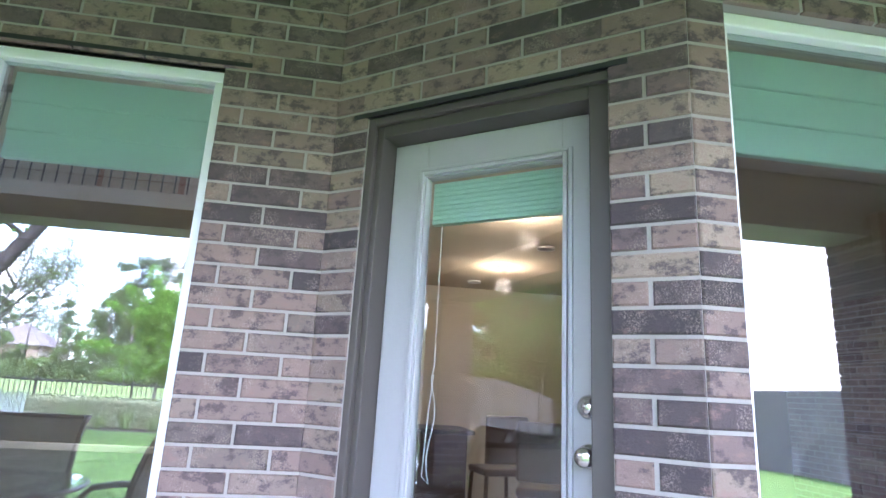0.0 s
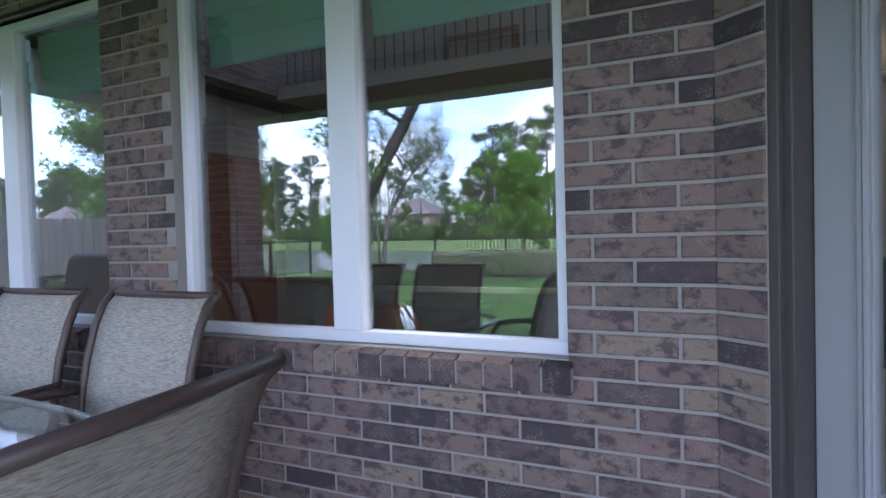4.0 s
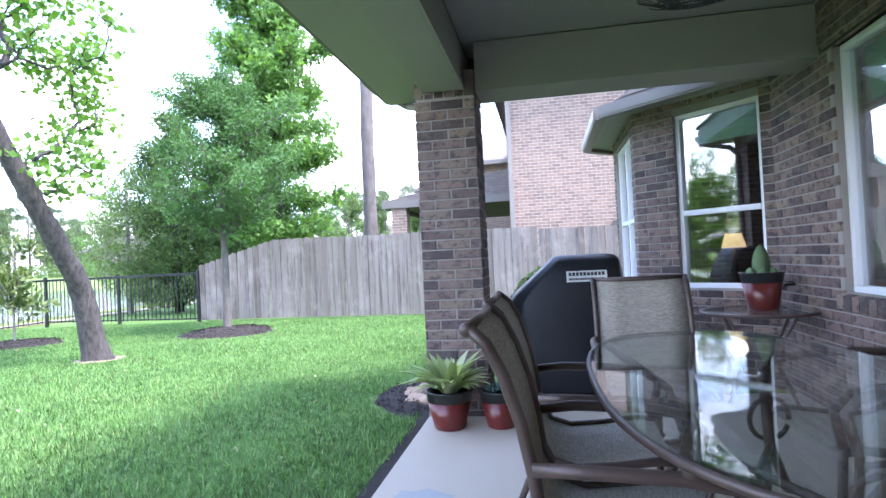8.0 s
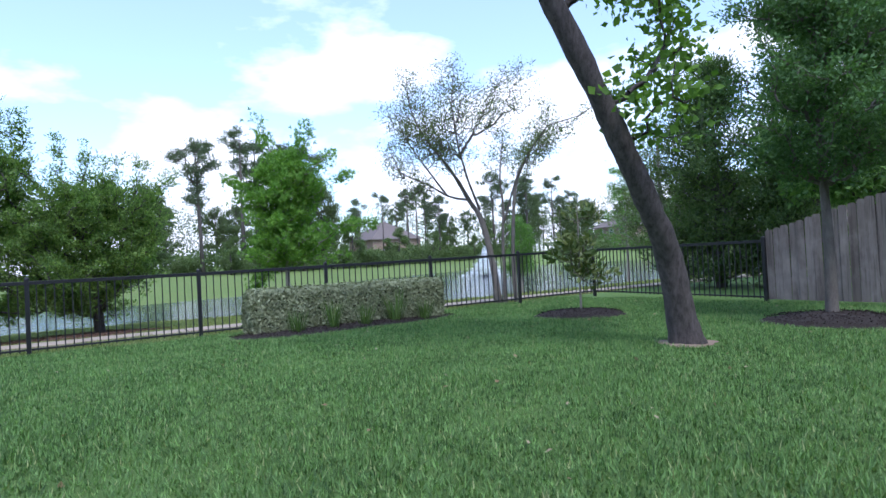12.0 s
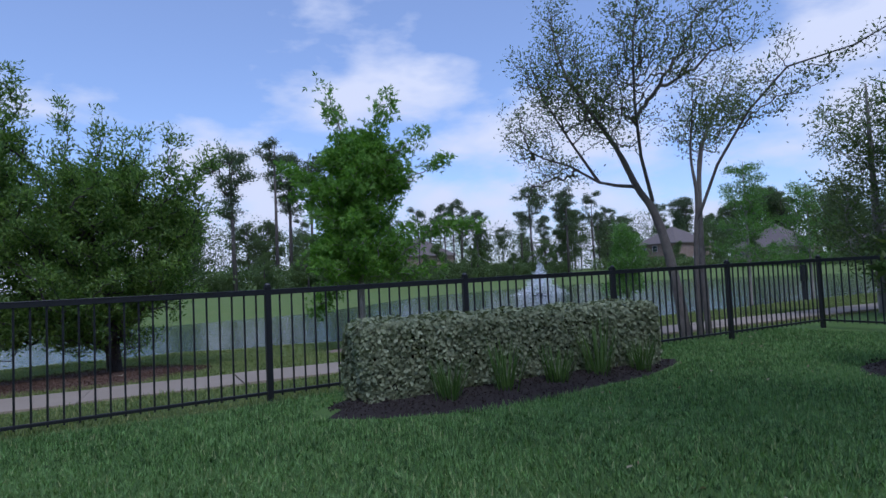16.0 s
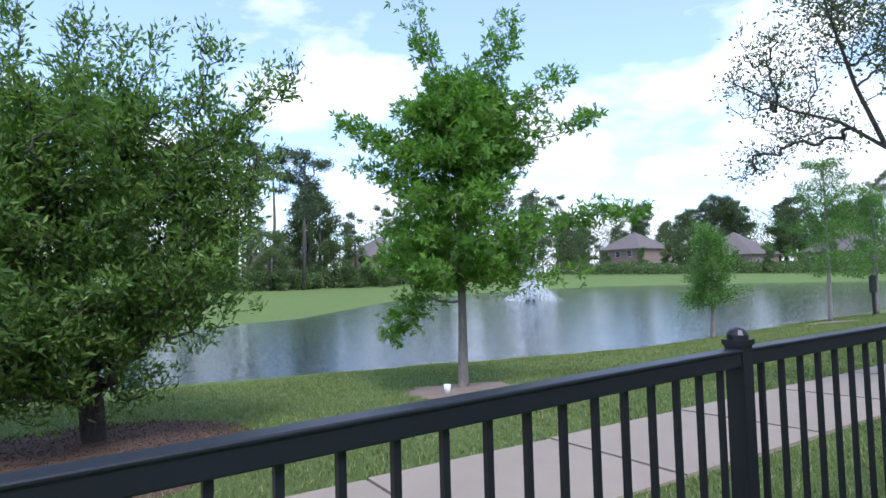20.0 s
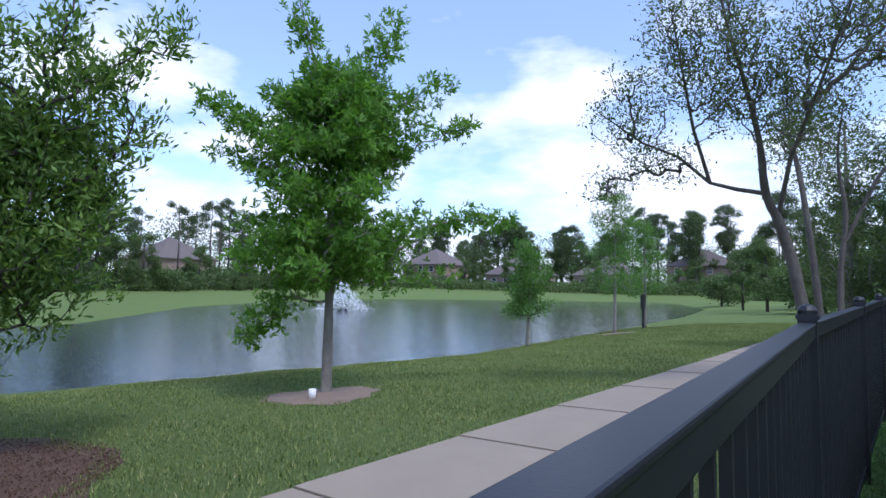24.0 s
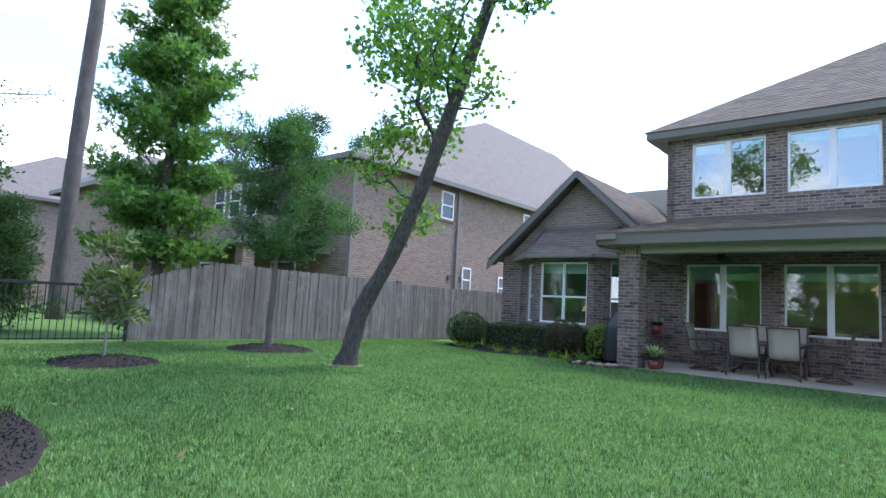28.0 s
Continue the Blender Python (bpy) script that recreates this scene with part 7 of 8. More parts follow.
tree("evergreen", "dark spreading evergreen beyond the side fence", [(-11.5, 20.6, -0.2), (-11.5, 20.6, 1.5), (-11.5, 20.6, 3.0)], [0.1, 0.08, 0.02],
     whorls(-11.5, 20.6, [(0.3, 1.1, 7), (0.9, 1.2, 7), (1.5, 1.1, 7), (2.1, 0.9, 6), (2.6, 0.6, 5)], 18, 0.4, 0.3, 0.8), M_BARK, L_CEDAR, 460, 30, 0.10, 0.12, 0.4, 0, 18, 0.012, bare=0.05)
tree("willow", "yellow-green willowy tree beyond the side fence", [(-15.2, 20.8, -0.2), (-15.2, 20.8, 2), (-15.2, 20.8, 5.0)], [0.1, 0.08, 0.02],
     [((-15.1, 20.8, 2.2), (1.4, 1.3, 1.4)), ((-15.2, 20.8, 4.1), (1.1, 1.1, 0.9)), ((-14.4, 20.8, 1.2), (1.0, 1.0, 1.0))], M_BARKL, L_SPARSE, 420, 34, 0.11, 0.18, 0.3, 0.4, 19, 0.012, bare=0.1)
tree("evergreen", "tall dark evergreen by the corner of the next garden", [(-12.0, 23.5, -0.2), (-12.0, 23.5, 3), (-12.0, 23.5, 6.6)], [0.16, 0.12, 0.02],
     [*whorls(-12.3, 23.5, [(0.8, 1.6, 7), (1.8, 1.7, 7), (2.8, 1.6, 7), (3.8, 1.4, 7), (4.7, 1.1, 6), (5.5, 0.8, 5), (6.2, 0.45, 4)], 20, 0.5, 0.35, 0.8)], M_BARK, L_CEDAR, 420, 34, 0.15, 0.22, 0.4, 0, 20, 0.018, bare=0.05)
for k, (x, y, h, r, sd) in enumerate(((-24.1, 22.9, 3.5, 0.85, 61), (-23.1, 29.0, 6.0, 1.4, 62), (-23.2, 34.0, 5.4, 1.5, 63))):
    z = gz(x, y)
    tree("cypress", "young feathery bald cypress at the pond's edge", [(x, y, z), (x + 0.05, y, z + h * 0.4), (x + 0.05, y, z + h)], [0.07 + 0.01 * k, 0.05, 0.01],
         whorls(x, y, [(z + h * u, r * (1.25 - 0.95 * u) * 1.1, 6) for u in (0.27, 0.36, 0.45, 0.54, 0.63, 0.72, 0.81, 0.9)], sd, r * 0.24, 0.5, 0.6), M_BARKL, L_CYP, 420, 30, 0.10, 0.10, 0.3, 0.1, sd, 0.012, group="young cypresses", rise=0.6, bare=0.3)
cup = thing("white_cup", "white plastic cup standing by the oak", "cup", at=(-21.66, 10.9, gz(-21.66, 10.9) + 0.01))
part("body", Geo().lathe(0, 0, [(0.045, 0), (0.055, 0.15), (0.05, 0.15), (0.04, 0.01)], 16), M_WHITE, cup, smooth=True)
M_DIRT = simple("bare_earth", (0.23, 0.165, 0.12), 0.95, var=0.35, scale=4, fine=50, bump_s=0.8)
for nm, x, y, r, lb in (("bare_earth_oak", -21.85, 11.3, 0.85, "ring of bare tan earth under the oak"), ("bare_earth_cypress", -23.0, 28.9, 0.9, "ring of bare earth under the cypress"), ("bare_earth_tree", -8.38, 11.56, 0.33, "bare earth at the leaning tree's foot")):
    g = Geo()
    n = 30
    g.v.append((x, y, gz(x, y) + 0.05))
    for j in range(n):
        a = 2 * math.pi * j / n
        rr = r * (1 + 0.12 * math.sin(3 * a + x) + 0.08 * math.sin(8 * a))
        px, py = x + rr * math.cos(a), y + rr * math.sin(a)
        g.v.append((px, py, gz(px, py) + 0.008))
    g.f = [(0, 1 + j, 1 + (j + 1) % n) for j in range(n)]
    setting(nm, g, M_DIRT, lb, "ground", smooth=True)
sign = thing("pond_sign", "small dark sign post by the pond", "sign", at=(-23.0, 33.0, gz(-23.0, 33.0)))
part("post", Geo().box(-0.05, -0.05, 0, 0.05, 0.05, 1.6), M_IRON, sign)
part("panel", Geo().box(-0.06, -0.22, 0.9, 0.06, 0.22, 1.55), M_IRON, sign)

# ---- fountain ----
fo = thing("fountain", "white fountain spray in the middle of the pond", "fountain", at=(-50.0, 41.0, WATER_Z))
part("float", Geo().lathe(0, 0, [(0.5, -0.05), (0.5, 0.1), (0.2, 0.15)], 16), M_BLACK, fo)
rsf = np.random.RandomState(3)
nd = 3000
ang, tt, spd = rsf.uniform(0, 2 * np.pi, nd), rsf.uniform(0, 1, nd), rsf.uniform(0.3, 1.0, nd)
rad = tt * (0.25 + 0.75 * spd) * 2.7
hz = 3.4 * (1.15 - 0.3 * spd) * (1 - tt ** 0.75) * rsf.uniform(0.25, 1.0, nd) ** 0.6
drops = np.stack([rad * np.cos(ang) + 0.15 * rsf.normal(size=nd), rad * np.sin(ang) + 0.15 * rsf.normal(size=nd), np.maximum(0.02, hz)], 1)
sp = new("spray", leaf_mesh("spray", M_SPRAY, drops, 0.13, 0.5, 1.5, 6))
sp.parent = fo

# ---- houses ----
def house(name, label, x0, y0, x1, y1, eave, peak, brick, windows=(), ridge_x=True, inset=0.5, roof_over=0.45, ridge=None):
    """A brick house: walls, hip roof, windows as (face, along, z, width, height)."""
    t = thing(name, label, "house", at=(x0, y0, 0))
    w, d = x1 - x0, y1 - y0
    part("wall", Geo().box(0, 0, -0.6, w, d, eave), brick, t)
    o = roof_over
    a = [(-o, -o, eave), (w + o, -o, eave), (w + o, d + o, eave), (-o, d + o, eave)]
    k = min(w, d) / 2 * (1 if inset >= 0.5 else inset * 2)
    if ridge_x:
        r = [(k, d / 2, peak), (w - k, d / 2, peak)] if not ridge else [(ridge[0] - x0, d / 2, peak), (ridge[1] - x0, d / 2, peak)]
        fs = [(a[0], a[1], r[1], r[0]), (a[2], a[3], r[0], r[1]), (a[3], a[0], r[0]), (a[1], a[2], r[1])]
    else:
        r = [(w / 2, k, peak), (w / 2, d - k, peak)]
        fs = [(a[3], a[0], r[0], r[1]), (a[1], a[2], r[1], r[0]), (a[0], a[1], r[0]), (a[2], a[3], r[1])]
    g = Geo()
    for f in fs:
        g.poly(f)
    g.poly(a[::-1])
    part("roof", g, M_ROOFN, t)
    fb = Geo()
    for p, q in zip(a, a[1:] + a[:1]):
        m, ln = wall_frame(p[:2], q[:2], -1)
        fb.box(0, -0.02, eave - 0.12, ln, 0.02, eave + 0.06, m)
    part("fascia", fb, M_FASCIA, t)
    for face, s, z, ww, hh in windows:
        m = {"w": Matrix(((0, -1, 0, 0), (-1, 0, 0, d), (0, 0, 1, 0), (0, 0, 0, 1))), "s": Matrix(((1, 0, 0, 0), (0, -1, 0, 0), (0, 0, 1, 0), (0, 0, 0, 1))), "e": Matrix(((0, 1, 0, w), (1, 0, 0, 0), (0, 0, 1, 0), (0, 0, 0, 1)))}[face]
        win = part("window", Geo().box(s, 0, z, s + ww, 0.05, z + 0.06).box(s, 0, z + hh - 0.06, s + ww, 0.05, z + hh).box(s, 0, z + 0.06, s + 0.06, 0.05, z + hh - 0.06).box(s + ww - 0.06, 0, z + 0.06, s + ww, 0.05, z + hh - 0.06)
                   .box(s + 0.06, 0, z + hh / 2 - 0.03, s + ww - 0.06, 0.045, z + hh / 2 + 0.03).turned(m), M_WHITE, t)
        part("pane", Geo().box(s + 0.05, 0.004, z + 0.05, s + ww - 0.05, 0.02, z + hh - 0.05).turned(m), M_FARPANE, win)
        part("sill", Geo().box(s - 0.05, 0, z - 0.08, s + ww + 0.05, 0.07, z).turned(m), brick, win)
    return t


M_ROOFN = brick_far_mat("far_shingle", ((0.175, 0.143, 0.132), (0.135, 0.112, 0.104), (0.20, 0.17, 0.155)), (0.10, 0.085, 0.08))
_m, _n, _l, _b = mat_new("dark_far_pane")
_b.inputs["Base Color"].default_value, _b.inputs["Roughness"].default_value = (0.05, 0.06, 0.07, 1), 0.06
M_FARPANE = _m
nb = house("neighbour_house", "two-storey pink-brown brick house behind the wooden fence", -2.75, 18.3, 26.0, 29.0, 5.85, 12.05, M_BRICK_N,
           [("s", 4.6, 4.5, 0.75, 1.1), ("s", 10.6, 4.5, 0.75, 1.1), ("s", 6.1, 1.7, 0.6, 1.0), ("s", 8.7, 1.5, 0.6, 1.0), ("w", 2.0, 4.2, 0.8, 1.4), ("w", 3.2, 4.2, 0.8, 1.4), ("w", 4.4, 4.2, 0.8, 1.4), ("w", 6.5, 0.9, 1.5, 1.5), ("w", 1.2, 0.9, 1.5, 1.5)], ridge=(11.8, 20.4))
for dx in (5.62, 0.02):
    part("downspout", Geo().box(dx, -0.09, 0, dx + 0.1, 0, 5.8), M_GUTTER, nb, "tan downspout")
for vx, vz, vw in ((5.2, 2.1, 0.16), (5.95, 2.1, 0.1), (2.4, 1.7, 0.2)):
    part("vent", Geo().box(vx, -0.05, vz, vx + vw, 0, vz + 0.2), M_TRIM, nb)
po = Geo()
po.poly([(-3.4, 0.9, 2.8), (-3.4, 9.0, 2.8), (0, 9.0, 3.45), (0, 0.9, 3.45)][::-1]).poly([(-3.4, 0.9, 2.75), (-3.4, 9.0, 2.75), (0, 9.0, 2.75), (0, 0.9, 2.75)]).poly([(-3.4, 0.9, 2.75), (0, 0.9, 2.75), (0, 0.9, 3.45), (-3.4, 0.9, 2.8)])
part("porch_roof", po, M_ROOFN, nb)
part("porch_fascia", Geo().box(-3.45, 0.85, 2.6, -3.38, 9.0, 2.82).box(-3.38, 0.85, 2.6, 0, 0.92, 2.8), M_FASCIA, nb)
for y in (1.1, 4.8, 8.6):
    part("porch_column", Geo().box(-3.2, y - 0.2, -0.3, -2.8, y + 0.2, 2.62), M_BRICK_N, nb)
house("neighbour_house", "two-storey pink-brown brick wing behind the cedar fence", -6.3, 29.6, 6.0, 34.2, 5.3, 7.4, M_BRICK_N, [("w", 0.8, 3.2, 0.95, 1.6), ("w", 0.8, 0.8, 0.95, 1.5), ("s", 1.6, 3.3, 1.0, 1.5), ("s", 4.2, 0.8, 1.2, 1.5)])
house("neighbour_house", "brown brick house with a low hip roof further along the pond", -9.5, 40, 4, 52, 5.6, 9.2, M_BRICK_F, [("w", 3, 1, 1.0, 1.5), ("w", 5, 3.8, 1.0, 1.5), ("s", 2, 1, 1.2, 1.4), ("s", 2, 3.8, 1.0, 1.4)])
house("south_house", "brick house beyond the southern board fence", -6, -22, 8, -9, 3.0, 7.4, M_BRICK_F, [("w", 4, 1, 1.2, 1.4)])
rsh = random.Random(5)
for k, (x, y, w, d, e, p) in enumerate(((-104, 118, 11, 13, 5.4, 9.6), (-86, 128, 13, 12, 3.2, 8.4), (-66, 134, 13, 13, 3.2, 8.2), (-46, 138, 14, 12, 5.4, 9.2), (-28, 132, 13, 12, 3.4, 8.0), (-10, 120, 13, 13, 5.4, 9.2),
                                       (-128, 62, 12, 12, 4.6, 9.0), (-136, 44, 10, 12, 4.0, 8.0))):
    z = gz(x, y)
    h = house("far_house", "brick house with a grey hip roof beyond the pond", x, y, x + w, y + d, e, p, M_BRICK_N if k % 3 == 0 else M_BRICK_F,
              [("s", 1.5 + 3.2 * j, z1, 1.3, 1.4) for j in range(3) for z1 in ((0.9, 3.6) if e > 5 else (0.9,))] + [("e", 2 + 4 * j, 0.9, 1.3, 1.4) for j in range(2)], roof_over=0.5, ridge_x=k % 2 == 0)
    h.location.z = z
    h["group"] = "houses across the pond"

# ---- far trees ----
def far_proto(kind, seed):
    rs = np.random.RandomState(seed)
    if kind == "pine":
        h = 19.0
        lean = rs.uniform(-0.6, 0.6)
        bl = []
        for u in (0.56, 0.63, 0.69, 0.74, 0.78, 0.8, 0.83, 0.85, 0.88, 0.9, 0.92, 0.95, 0.98):
            ang, d = rs.uniform(0, 6.28), rs.uniform(0.3, 1.0) * (0.5 + 2.6 * math.sin(math.pi * min(1, (1.06 - u) / 0.5)))
            w = rs.uniform(0.9, 1.6)
            bl.append(((lean + d * math.cos(ang), d * math.sin(ang), h * u), (w * 1.3, w * 1.3, w * 0.55)))
        return tree("far_pine", "tall pine with a bare trunk and tufted crown", [(0, 0, -0.3), (lean * 0.5, 0, h * 0.5), (lean, 0, h)], [0.3, 0.23, 0.05], bl, M_BARKP, L_PINE, 210, 48, 0.28, 0.32, 0.4, 0.0, seed, 0.09, group="far pines", sides=6, far=True, bare=0.45)
    if kind == "bare":
        h = 18.0
        bl = [((rs.uniform(-1.7, 1.7), rs.uniform(-1.7, 1.7), h * u), (rs.uniform(0.8, 1.4), rs.uniform(0.8, 1.4), 0.55)) for u in (0.72, 0.8, 0.85, 0.88, 0.9, 0.93, 0.96, 0.99)]
        return tree("far_pine", "thin tall pine with a small crown", [(0, 0, -0.3), (0.2, 0, h * 0.5), (0, 0, h)], [0.24, 0.18, 0.05], bl, M_BARKP, L_PINE, 80, 44, 0.27, 0.26, 0.4, 0.0, seed, 0.07, group="far pines", sides=6, far=True, bare=0.6)
    if kind == "oak":
        h = 15.0
        bl = [((rs.uniform(-1, 1) * (3.6 - abs(u - 0.55) * 5), rs.uniform(-1, 1) * (3.6 - abs(u - 0.55) * 5), h * u), (rs.uniform(0.9, 1.7), rs.uniform(0.9, 1.7), rs.uniform(0.7, 1.2))) for u in np.linspace(0.22, 0.98, 22)]
        return tree("far_oak", "broad dark oak in the wood beyond the pond", [(0, 0, -0.3), (0, 0, h * 0.4), (0.3, 0, h * 0.9)], [0.36, 0.25, 0.06], bl, M_BARK, L_FARD, 300, 46, 0.30, 0.36, 0.6, 0.0, seed, 0.08, group="far oaks", sides=6, shell=0.4, far=True, bare=0.15)
    if kind == "shrub":
        h = 3.2
        bl = [((rs.uniform(-1.2, 1.2), rs.uniform(-1.2, 1.2), h * u), (1.7, 1.7, 0.8)) for u in (0.25, 0.5, 0.72)]
        return tree("far_shrub", "dense shrub on the far bank", [(0, 0, -0.3), (0, 0, h * 0.4), (0.1, 0, h * 0.8)], [0.12, 0.1, 0.03], bl, M_BARK, L_FAR, 110, 34, 0.27, 0.32, 0.6, 0.0, seed, 0.04, "shrub", "far shrubs", sides=5, shell=0.4, far=True, bare=0.05)
    h = 8.0
    bl = [((rs.uniform(-1, 1) * (2.2 - abs(u - 0.5) * 2.6), rs.uniform(-1, 1) * (2.2 - abs(u - 0.5) * 2.6), h * u), (rs.uniform(0.6, 1.0), rs.uniform(0.6, 1.0), rs.uniform(0.5, 0.8))) for u in np.linspace(0.22, 0.98, 16)]
    return tree("far_tree", "leafy tree beyond the pond", [(0, 0, -0.3), (0, 0, h * 0.5), (0.2, 0, h * 0.9)], [0.2, 0.14, 0.04], bl, M_BARK, L_FAR, 200, 42, 0.22, 0.24, 0.6, 0.0, seed, 0.05, group="far trees", sides=6, shell=0.35, far=True, bare=0.15)


# leaf colour of the far wood, lightened with haze mixed into it
L_FARD = leaf_mat("far_dark_leaf", (0.065, 0.098, 0.05), (0.155, 0.20, 0.085), trans=0.3)
far_protos = {"pine": [far_proto("pine", 201), far_proto("pine", 202), far_proto("pine", 203)], "bare": [far_proto("bare", 204), far_proto("bare", 205)], "leafy": [far_proto("leafy", 206), far_proto("leafy", 207), far_proto("leafy", 208)],
              "oak": [far_proto("oak", 209), far_proto("oak", 210)], "shrub": [far_proto("shrub", 211), far_proto("shrub", 212)]}
spots = []
rsf2 = random.Random(77)
for k in range(64):      # wood behind the houses
    u = k / 63
    spots.append((rsf2.choice(("pine", "oak", "pine", "oak", "bare")), -150 + 160 * u + rsf2.uniform(-2, 2), 144 + 14 * math.sin(u * 5) + rsf2.uniform(-5, 12), rsf2.uniform(0.8, 1.1)))
for k in range(34):      # wood west of the pond
    spots.append((rsf2.choice(("pine", "bare", "oak", "pine", "bare")), -118 - rsf2.uniform(0, 24), 0 + k * 4.2 + rsf2.uniform(-2, 2), rsf2.uniform(0.6, 0.9)))
for kind, x, y, s in (("bare", -84, 31, 0.95), ("pine", -82, 34, 0.9), ("pine", -90, 30, 1.0), ("bare", -86, 27, 1.05), ("oak", -92, 39, 0.95), ("oak", -97, 43, 0.85), ("bare", -97, 60, 0.75), ("bare", -99, 63, 0.8), ("bare", -101, 66, 0.75), ("pine", -96, 66, 0.65), ("bare", -98, 55, 0.7),
                      ("pine", -78, 20, 0.85), ("oak", -80, 14, 0.7), ("pine", -100, 92, 0.95), ("oak", -106, 98, 0.9), ("pine", -109, 90, 1.0), ("bare", -112, 102, 1.0), ("bare", -108, 108, 1.0)):
    spots.append((kind, x, y, s))
for k in range(40):      # shrubs and trees along the far bank
    u = k / 39
    spots.append(("shrub" if k % 3 else "leafy", -78 - 26 * u + rsf2.uniform(-2, 2), 16 + 76 * u + rsf2.uniform(-2, 2), rsf2.uniform(0.5, 0.85)))
for k in range(40):
    u = k / 39
    spots.append(("shrub" if k % 2 else "leafy", -104 + 112 * u + rsf2.uniform(-2, 2), 113 + rsf2.uniform(-3, 3) + 8 * math.sin(u * 3), rsf2.uniform(0.5, 0.8)))
for kind, x, y, s in (("leafy", -19.5, 52, 0.6), ("shrub", -16, 46, 0.9), ("leafy", -13, 36, 0.6), ("leafy", -22, 60, 0.6), ("leafy", -17, 68, 0.7), ("shrub", -26, 76, 1.0), ("leafy", -12, 78, 0.9), ("leafy", -6, 64, 1.0), ("shrub", -18, 58, 1.0), ("leafy", -14, 60, 0.8)):
    spots.append((kind, x, y, s))
for x, y, s in ((18, 50, 1.0), (26, 46, 1.05), (32, 52, 1.0), (14, 56, 0.9), (38, 44, 1.0)):
    spots.append(("pine", x, y, s))
used = dict.fromkeys(far_protos, 0)
for kind, x, y, s in spots:
    i = used[kind]
    protos = far_protos[kind]
    src = protos[i % len(protos)]
    m = pose(x, y, gz(x, y), 0, 0, (i * 67) % 360) @ Matrix.Diagonal((s, s, s, 1))
    if i < len(protos):
        src.matrix_basis = m
    else:
        ob = copy_thing(src, Matrix.Identity(4))
        ob.matrix_basis = m
    used[kind] += 1

def wood_band(name, label, line, n, top, seed, mat):
    """The closed edge of a far wood: leaves along a line, with an uneven top."""
    rs = np.random.RandomState(seed)
    pts = np.array(line, float)
    seg = np.hypot(*np.diff(pts, axis=0).T)
    cum = np.concatenate([[0], np.cumsum(seg)])
    s = rs.uniform(0, cum[-1], n)
    x, y = np.interp(s, cum, pts[:, 0]) + rs.normal(scale=2.2, size=n), np.interp(s, cum, pts[:, 1]) + rs.normal(scale=2.2, size=n)
    lump = sum(np.sin(s * f + p) * a for f, p, a in ((0.11, 1, 0.14), (0.31, 2, 0.12), (0.83, 0.5, 0.11), (1.9, 4, 0.07)))
    z = ground_z(x, y) + top * (0.78 + lump) * rs.uniform(0, 1, n) ** 0.75
    ob = new(name, leaf_mesh(name, mat, np.stack([x, y, z], 1), 0.42, 0.6, 0.0, seed))
    return tagged(ob, label, "woods", "", "stuff")


wood_band("far_woods", "dark mixed woods closing the view beyond the houses", [(-128, -40), (-134, 20), (-136, 80), (-122, 132), (-90, 152), (-40, 160), (10, 152), (60, 140)], 130000, 14.5, 401, L_FARD)
wood_band("bank_thicket", "low green thicket along the far bank", [(-80, 8), (-84, 26), (-94, 50), (-104, 78), (-108, 96)], 26000, 3.2, 402, L_FAR)
wood_band("bank_thicket", "low green thicket before the houses across the pond", [(-108, 108), (-70, 118), (-30, 120), (0, 112)], 24000, 2.6, 403, L_FAR)

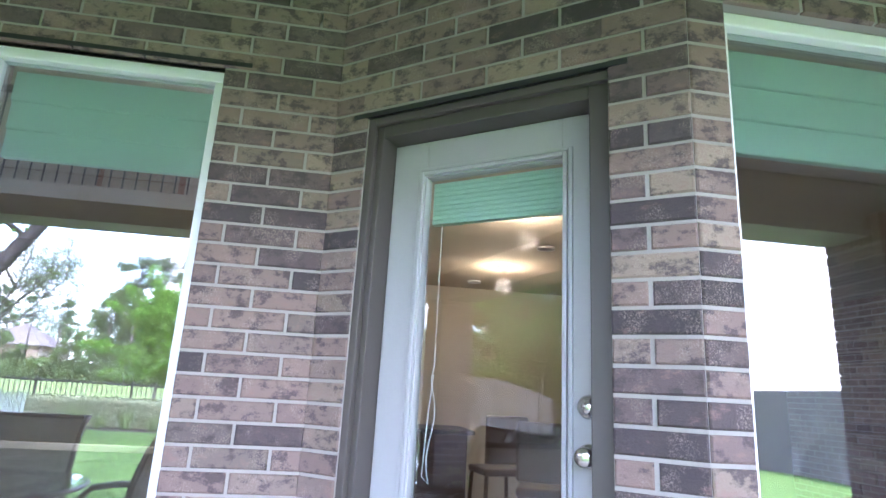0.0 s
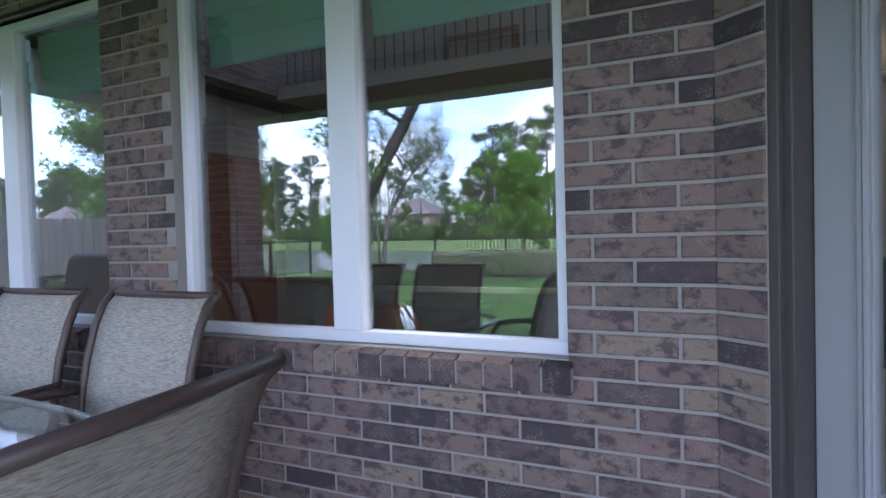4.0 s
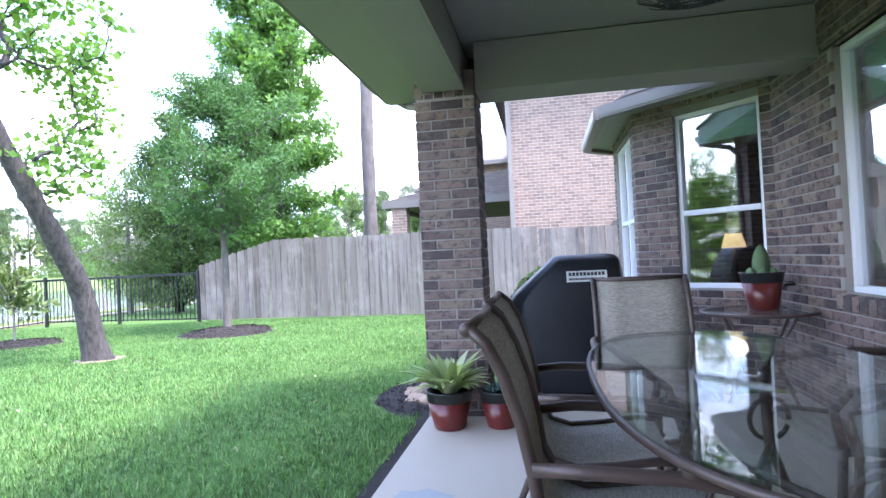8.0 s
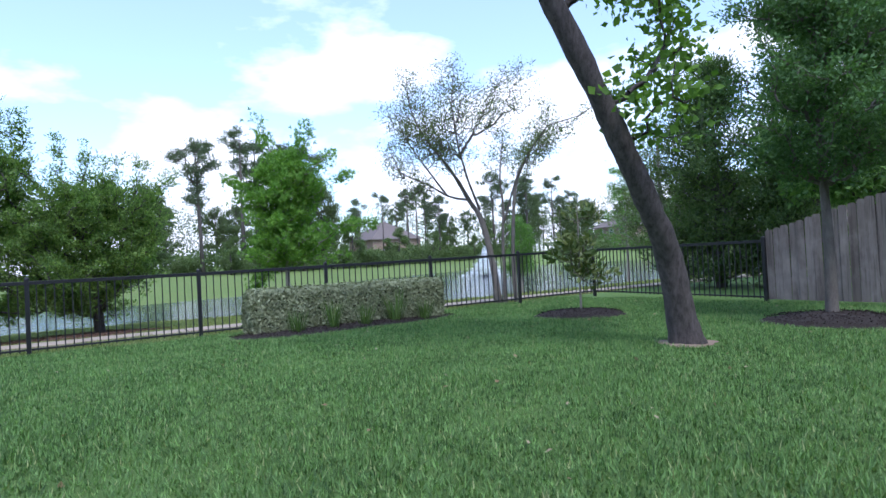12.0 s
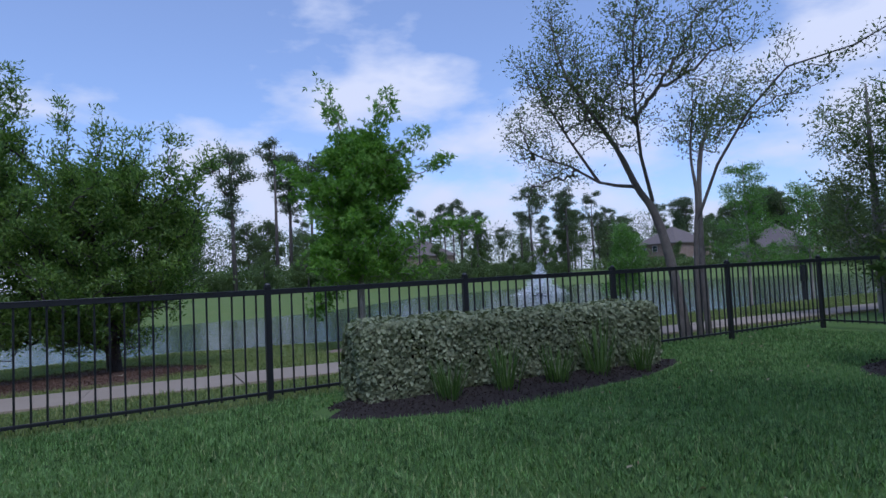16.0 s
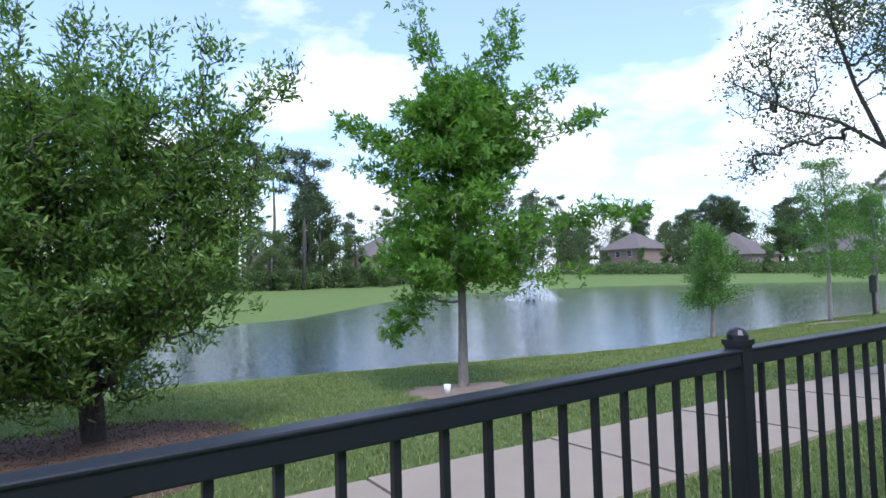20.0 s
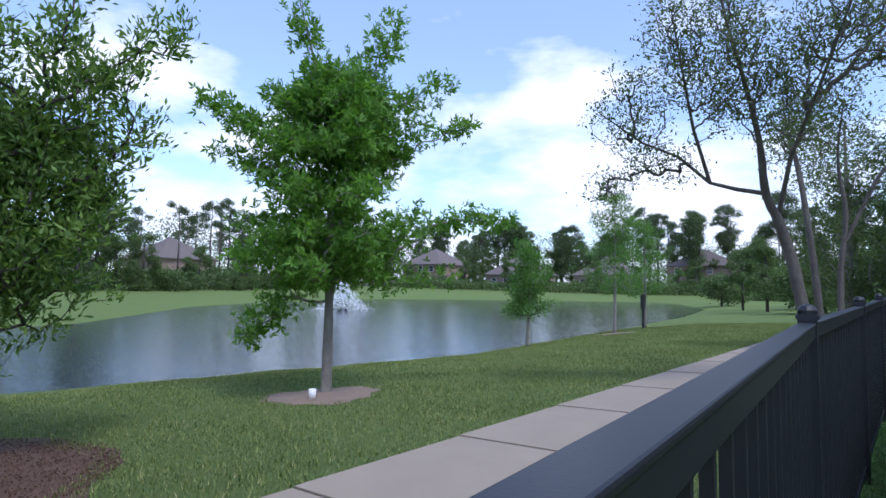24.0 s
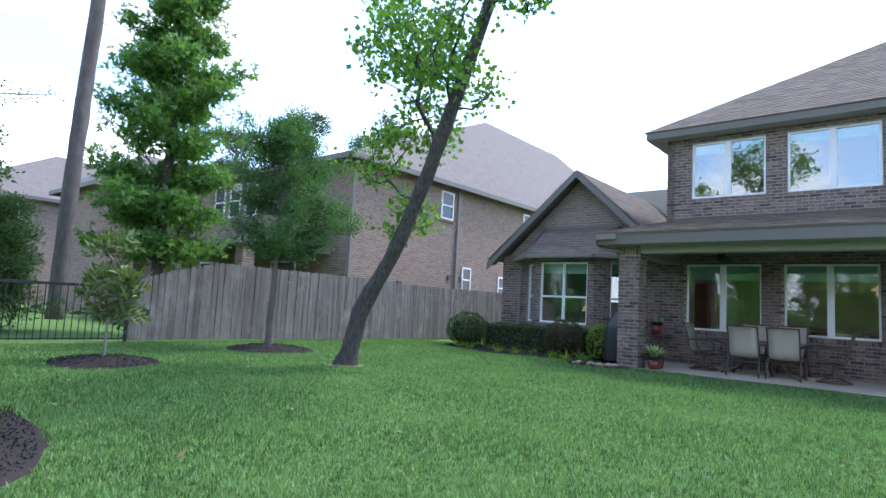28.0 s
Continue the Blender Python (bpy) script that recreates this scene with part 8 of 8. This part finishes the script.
# ---- grass ----
def grass(name, label, x0, y0, x1, y1, per_m2, h, w, mat, seed, keep):
    rs = np.random.RandomState(seed)
    n = int((x1 - x0) * (y1 - y0) * per_m2)
    x, y = rs.uniform(x0, x1, n), rs.uniform(y0, y1, n)
    ok = keep(x, y)
    x, y = x[ok], y[ok]
    n = len(x)
    z = ground_z(x, y)
    a, lean = rs.uniform(0, 2 * np.pi, n), rs.uniform(0.2, 1.1, n)
    hh = h * rs.uniform(0.5, 1.25, n) * (0.75 + 0.5 * (np.sin(x * 1.9) * np.cos(y * 2.3) * 0.5 + 0.5))
    dx, dy = np.cos(a), np.sin(a)
    base = np.stack([x, y, z - 0.004], 1)
    side = np.stack([-dy, dx, np.zeros(n)], 1) * w
    tip = base + np.stack([dx * hh * np.sin(lean), dy * hh * np.sin(lean), hh * np.cos(lean)], 1)
    v = np.stack([base - side, base + side, tip], 1).reshape(-1, 3)
    me = bpy.data.meshes.new(name)
    me.vertices.add(len(v))
    me.vertices.foreach_set("co", v.ravel().astype(np.float32))
    me.loops.add(n * 3)
    me.loops.foreach_set("vertex_index", np.arange(n * 3, dtype=np.int32))
    me.polygons.add(n)
    me.polygons.foreach_set("loop_start", np.arange(0, n * 3, 3, dtype=np.int32))
    me.materials.append(mat)
    me.update(calc_edges=True)
    return tagged(new(name, me), label, "grass", "", "stuff")


def lawn_keep(x, y):
    ok = np.ones(x.shape, bool)
    for cx, cy, rx, ry in ((-11.62, 13.3, 0.78, 0.85), (-8.0, 14.4, 0.88, 0.95), (-14.35, 10.05, 0.85, 2.35), (-1.5, 12.0, 1.45, 3.0), (-8.35, 11.6, 0.35, 0.35), (-3.02, 9.35, 0.5, 0.75)):
        ok &= ((x - cx) / rx) ** 2 + ((y - cy) / ry) ** 2 > 1.0
    ok &= ~((x > -2.94) & (y < 9.0)) & ~((x > -2.8) & (y < 9.3))
    return ok


def outer_keep(x, y):
    ok = np.abs(x - path_x(y)) > 0.76
    ok &= pond_distance(x, y) > 0.1
    for cx, cy, r in ((-21.85, 11.3, 0.8), (-21.6, 5.9, 1.8)):
        ok &= (x - cx) ** 2 + (y - cy) ** 2 > r * r
    return ok


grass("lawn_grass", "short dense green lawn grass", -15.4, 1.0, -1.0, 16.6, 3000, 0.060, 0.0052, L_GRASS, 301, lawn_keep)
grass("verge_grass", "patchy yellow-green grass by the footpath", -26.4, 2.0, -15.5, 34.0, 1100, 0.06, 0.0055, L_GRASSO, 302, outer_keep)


# ---- fallen leaves on the lawn ----
rsl = np.random.RandomState(88)
lx, ly = rsl.uniform(-15.2, -3.3, 210), rsl.uniform(2.0, 16.2, 210)
lk = lawn_keep(lx, ly)
lx, ly = lx[lk], ly[lk]
L_DRY = leaf_mat("dry_leaf", (0.22, 0.15, 0.08), (0.45, 0.40, 0.28), 0.7, 0.2)
fl = new("fallen_leaves", leaf_mesh("fallen_leaves", L_DRY, np.stack([lx, ly, ground_z(lx, ly) + 0.038], 1), 0.055, 0.6, 0, 89, np.tile((0.0, 0.0, 1.0), (len(lx), 1))))
tagged(fl, "pale dry leaves scattered over the lawn", "leaves", "", "stuff")
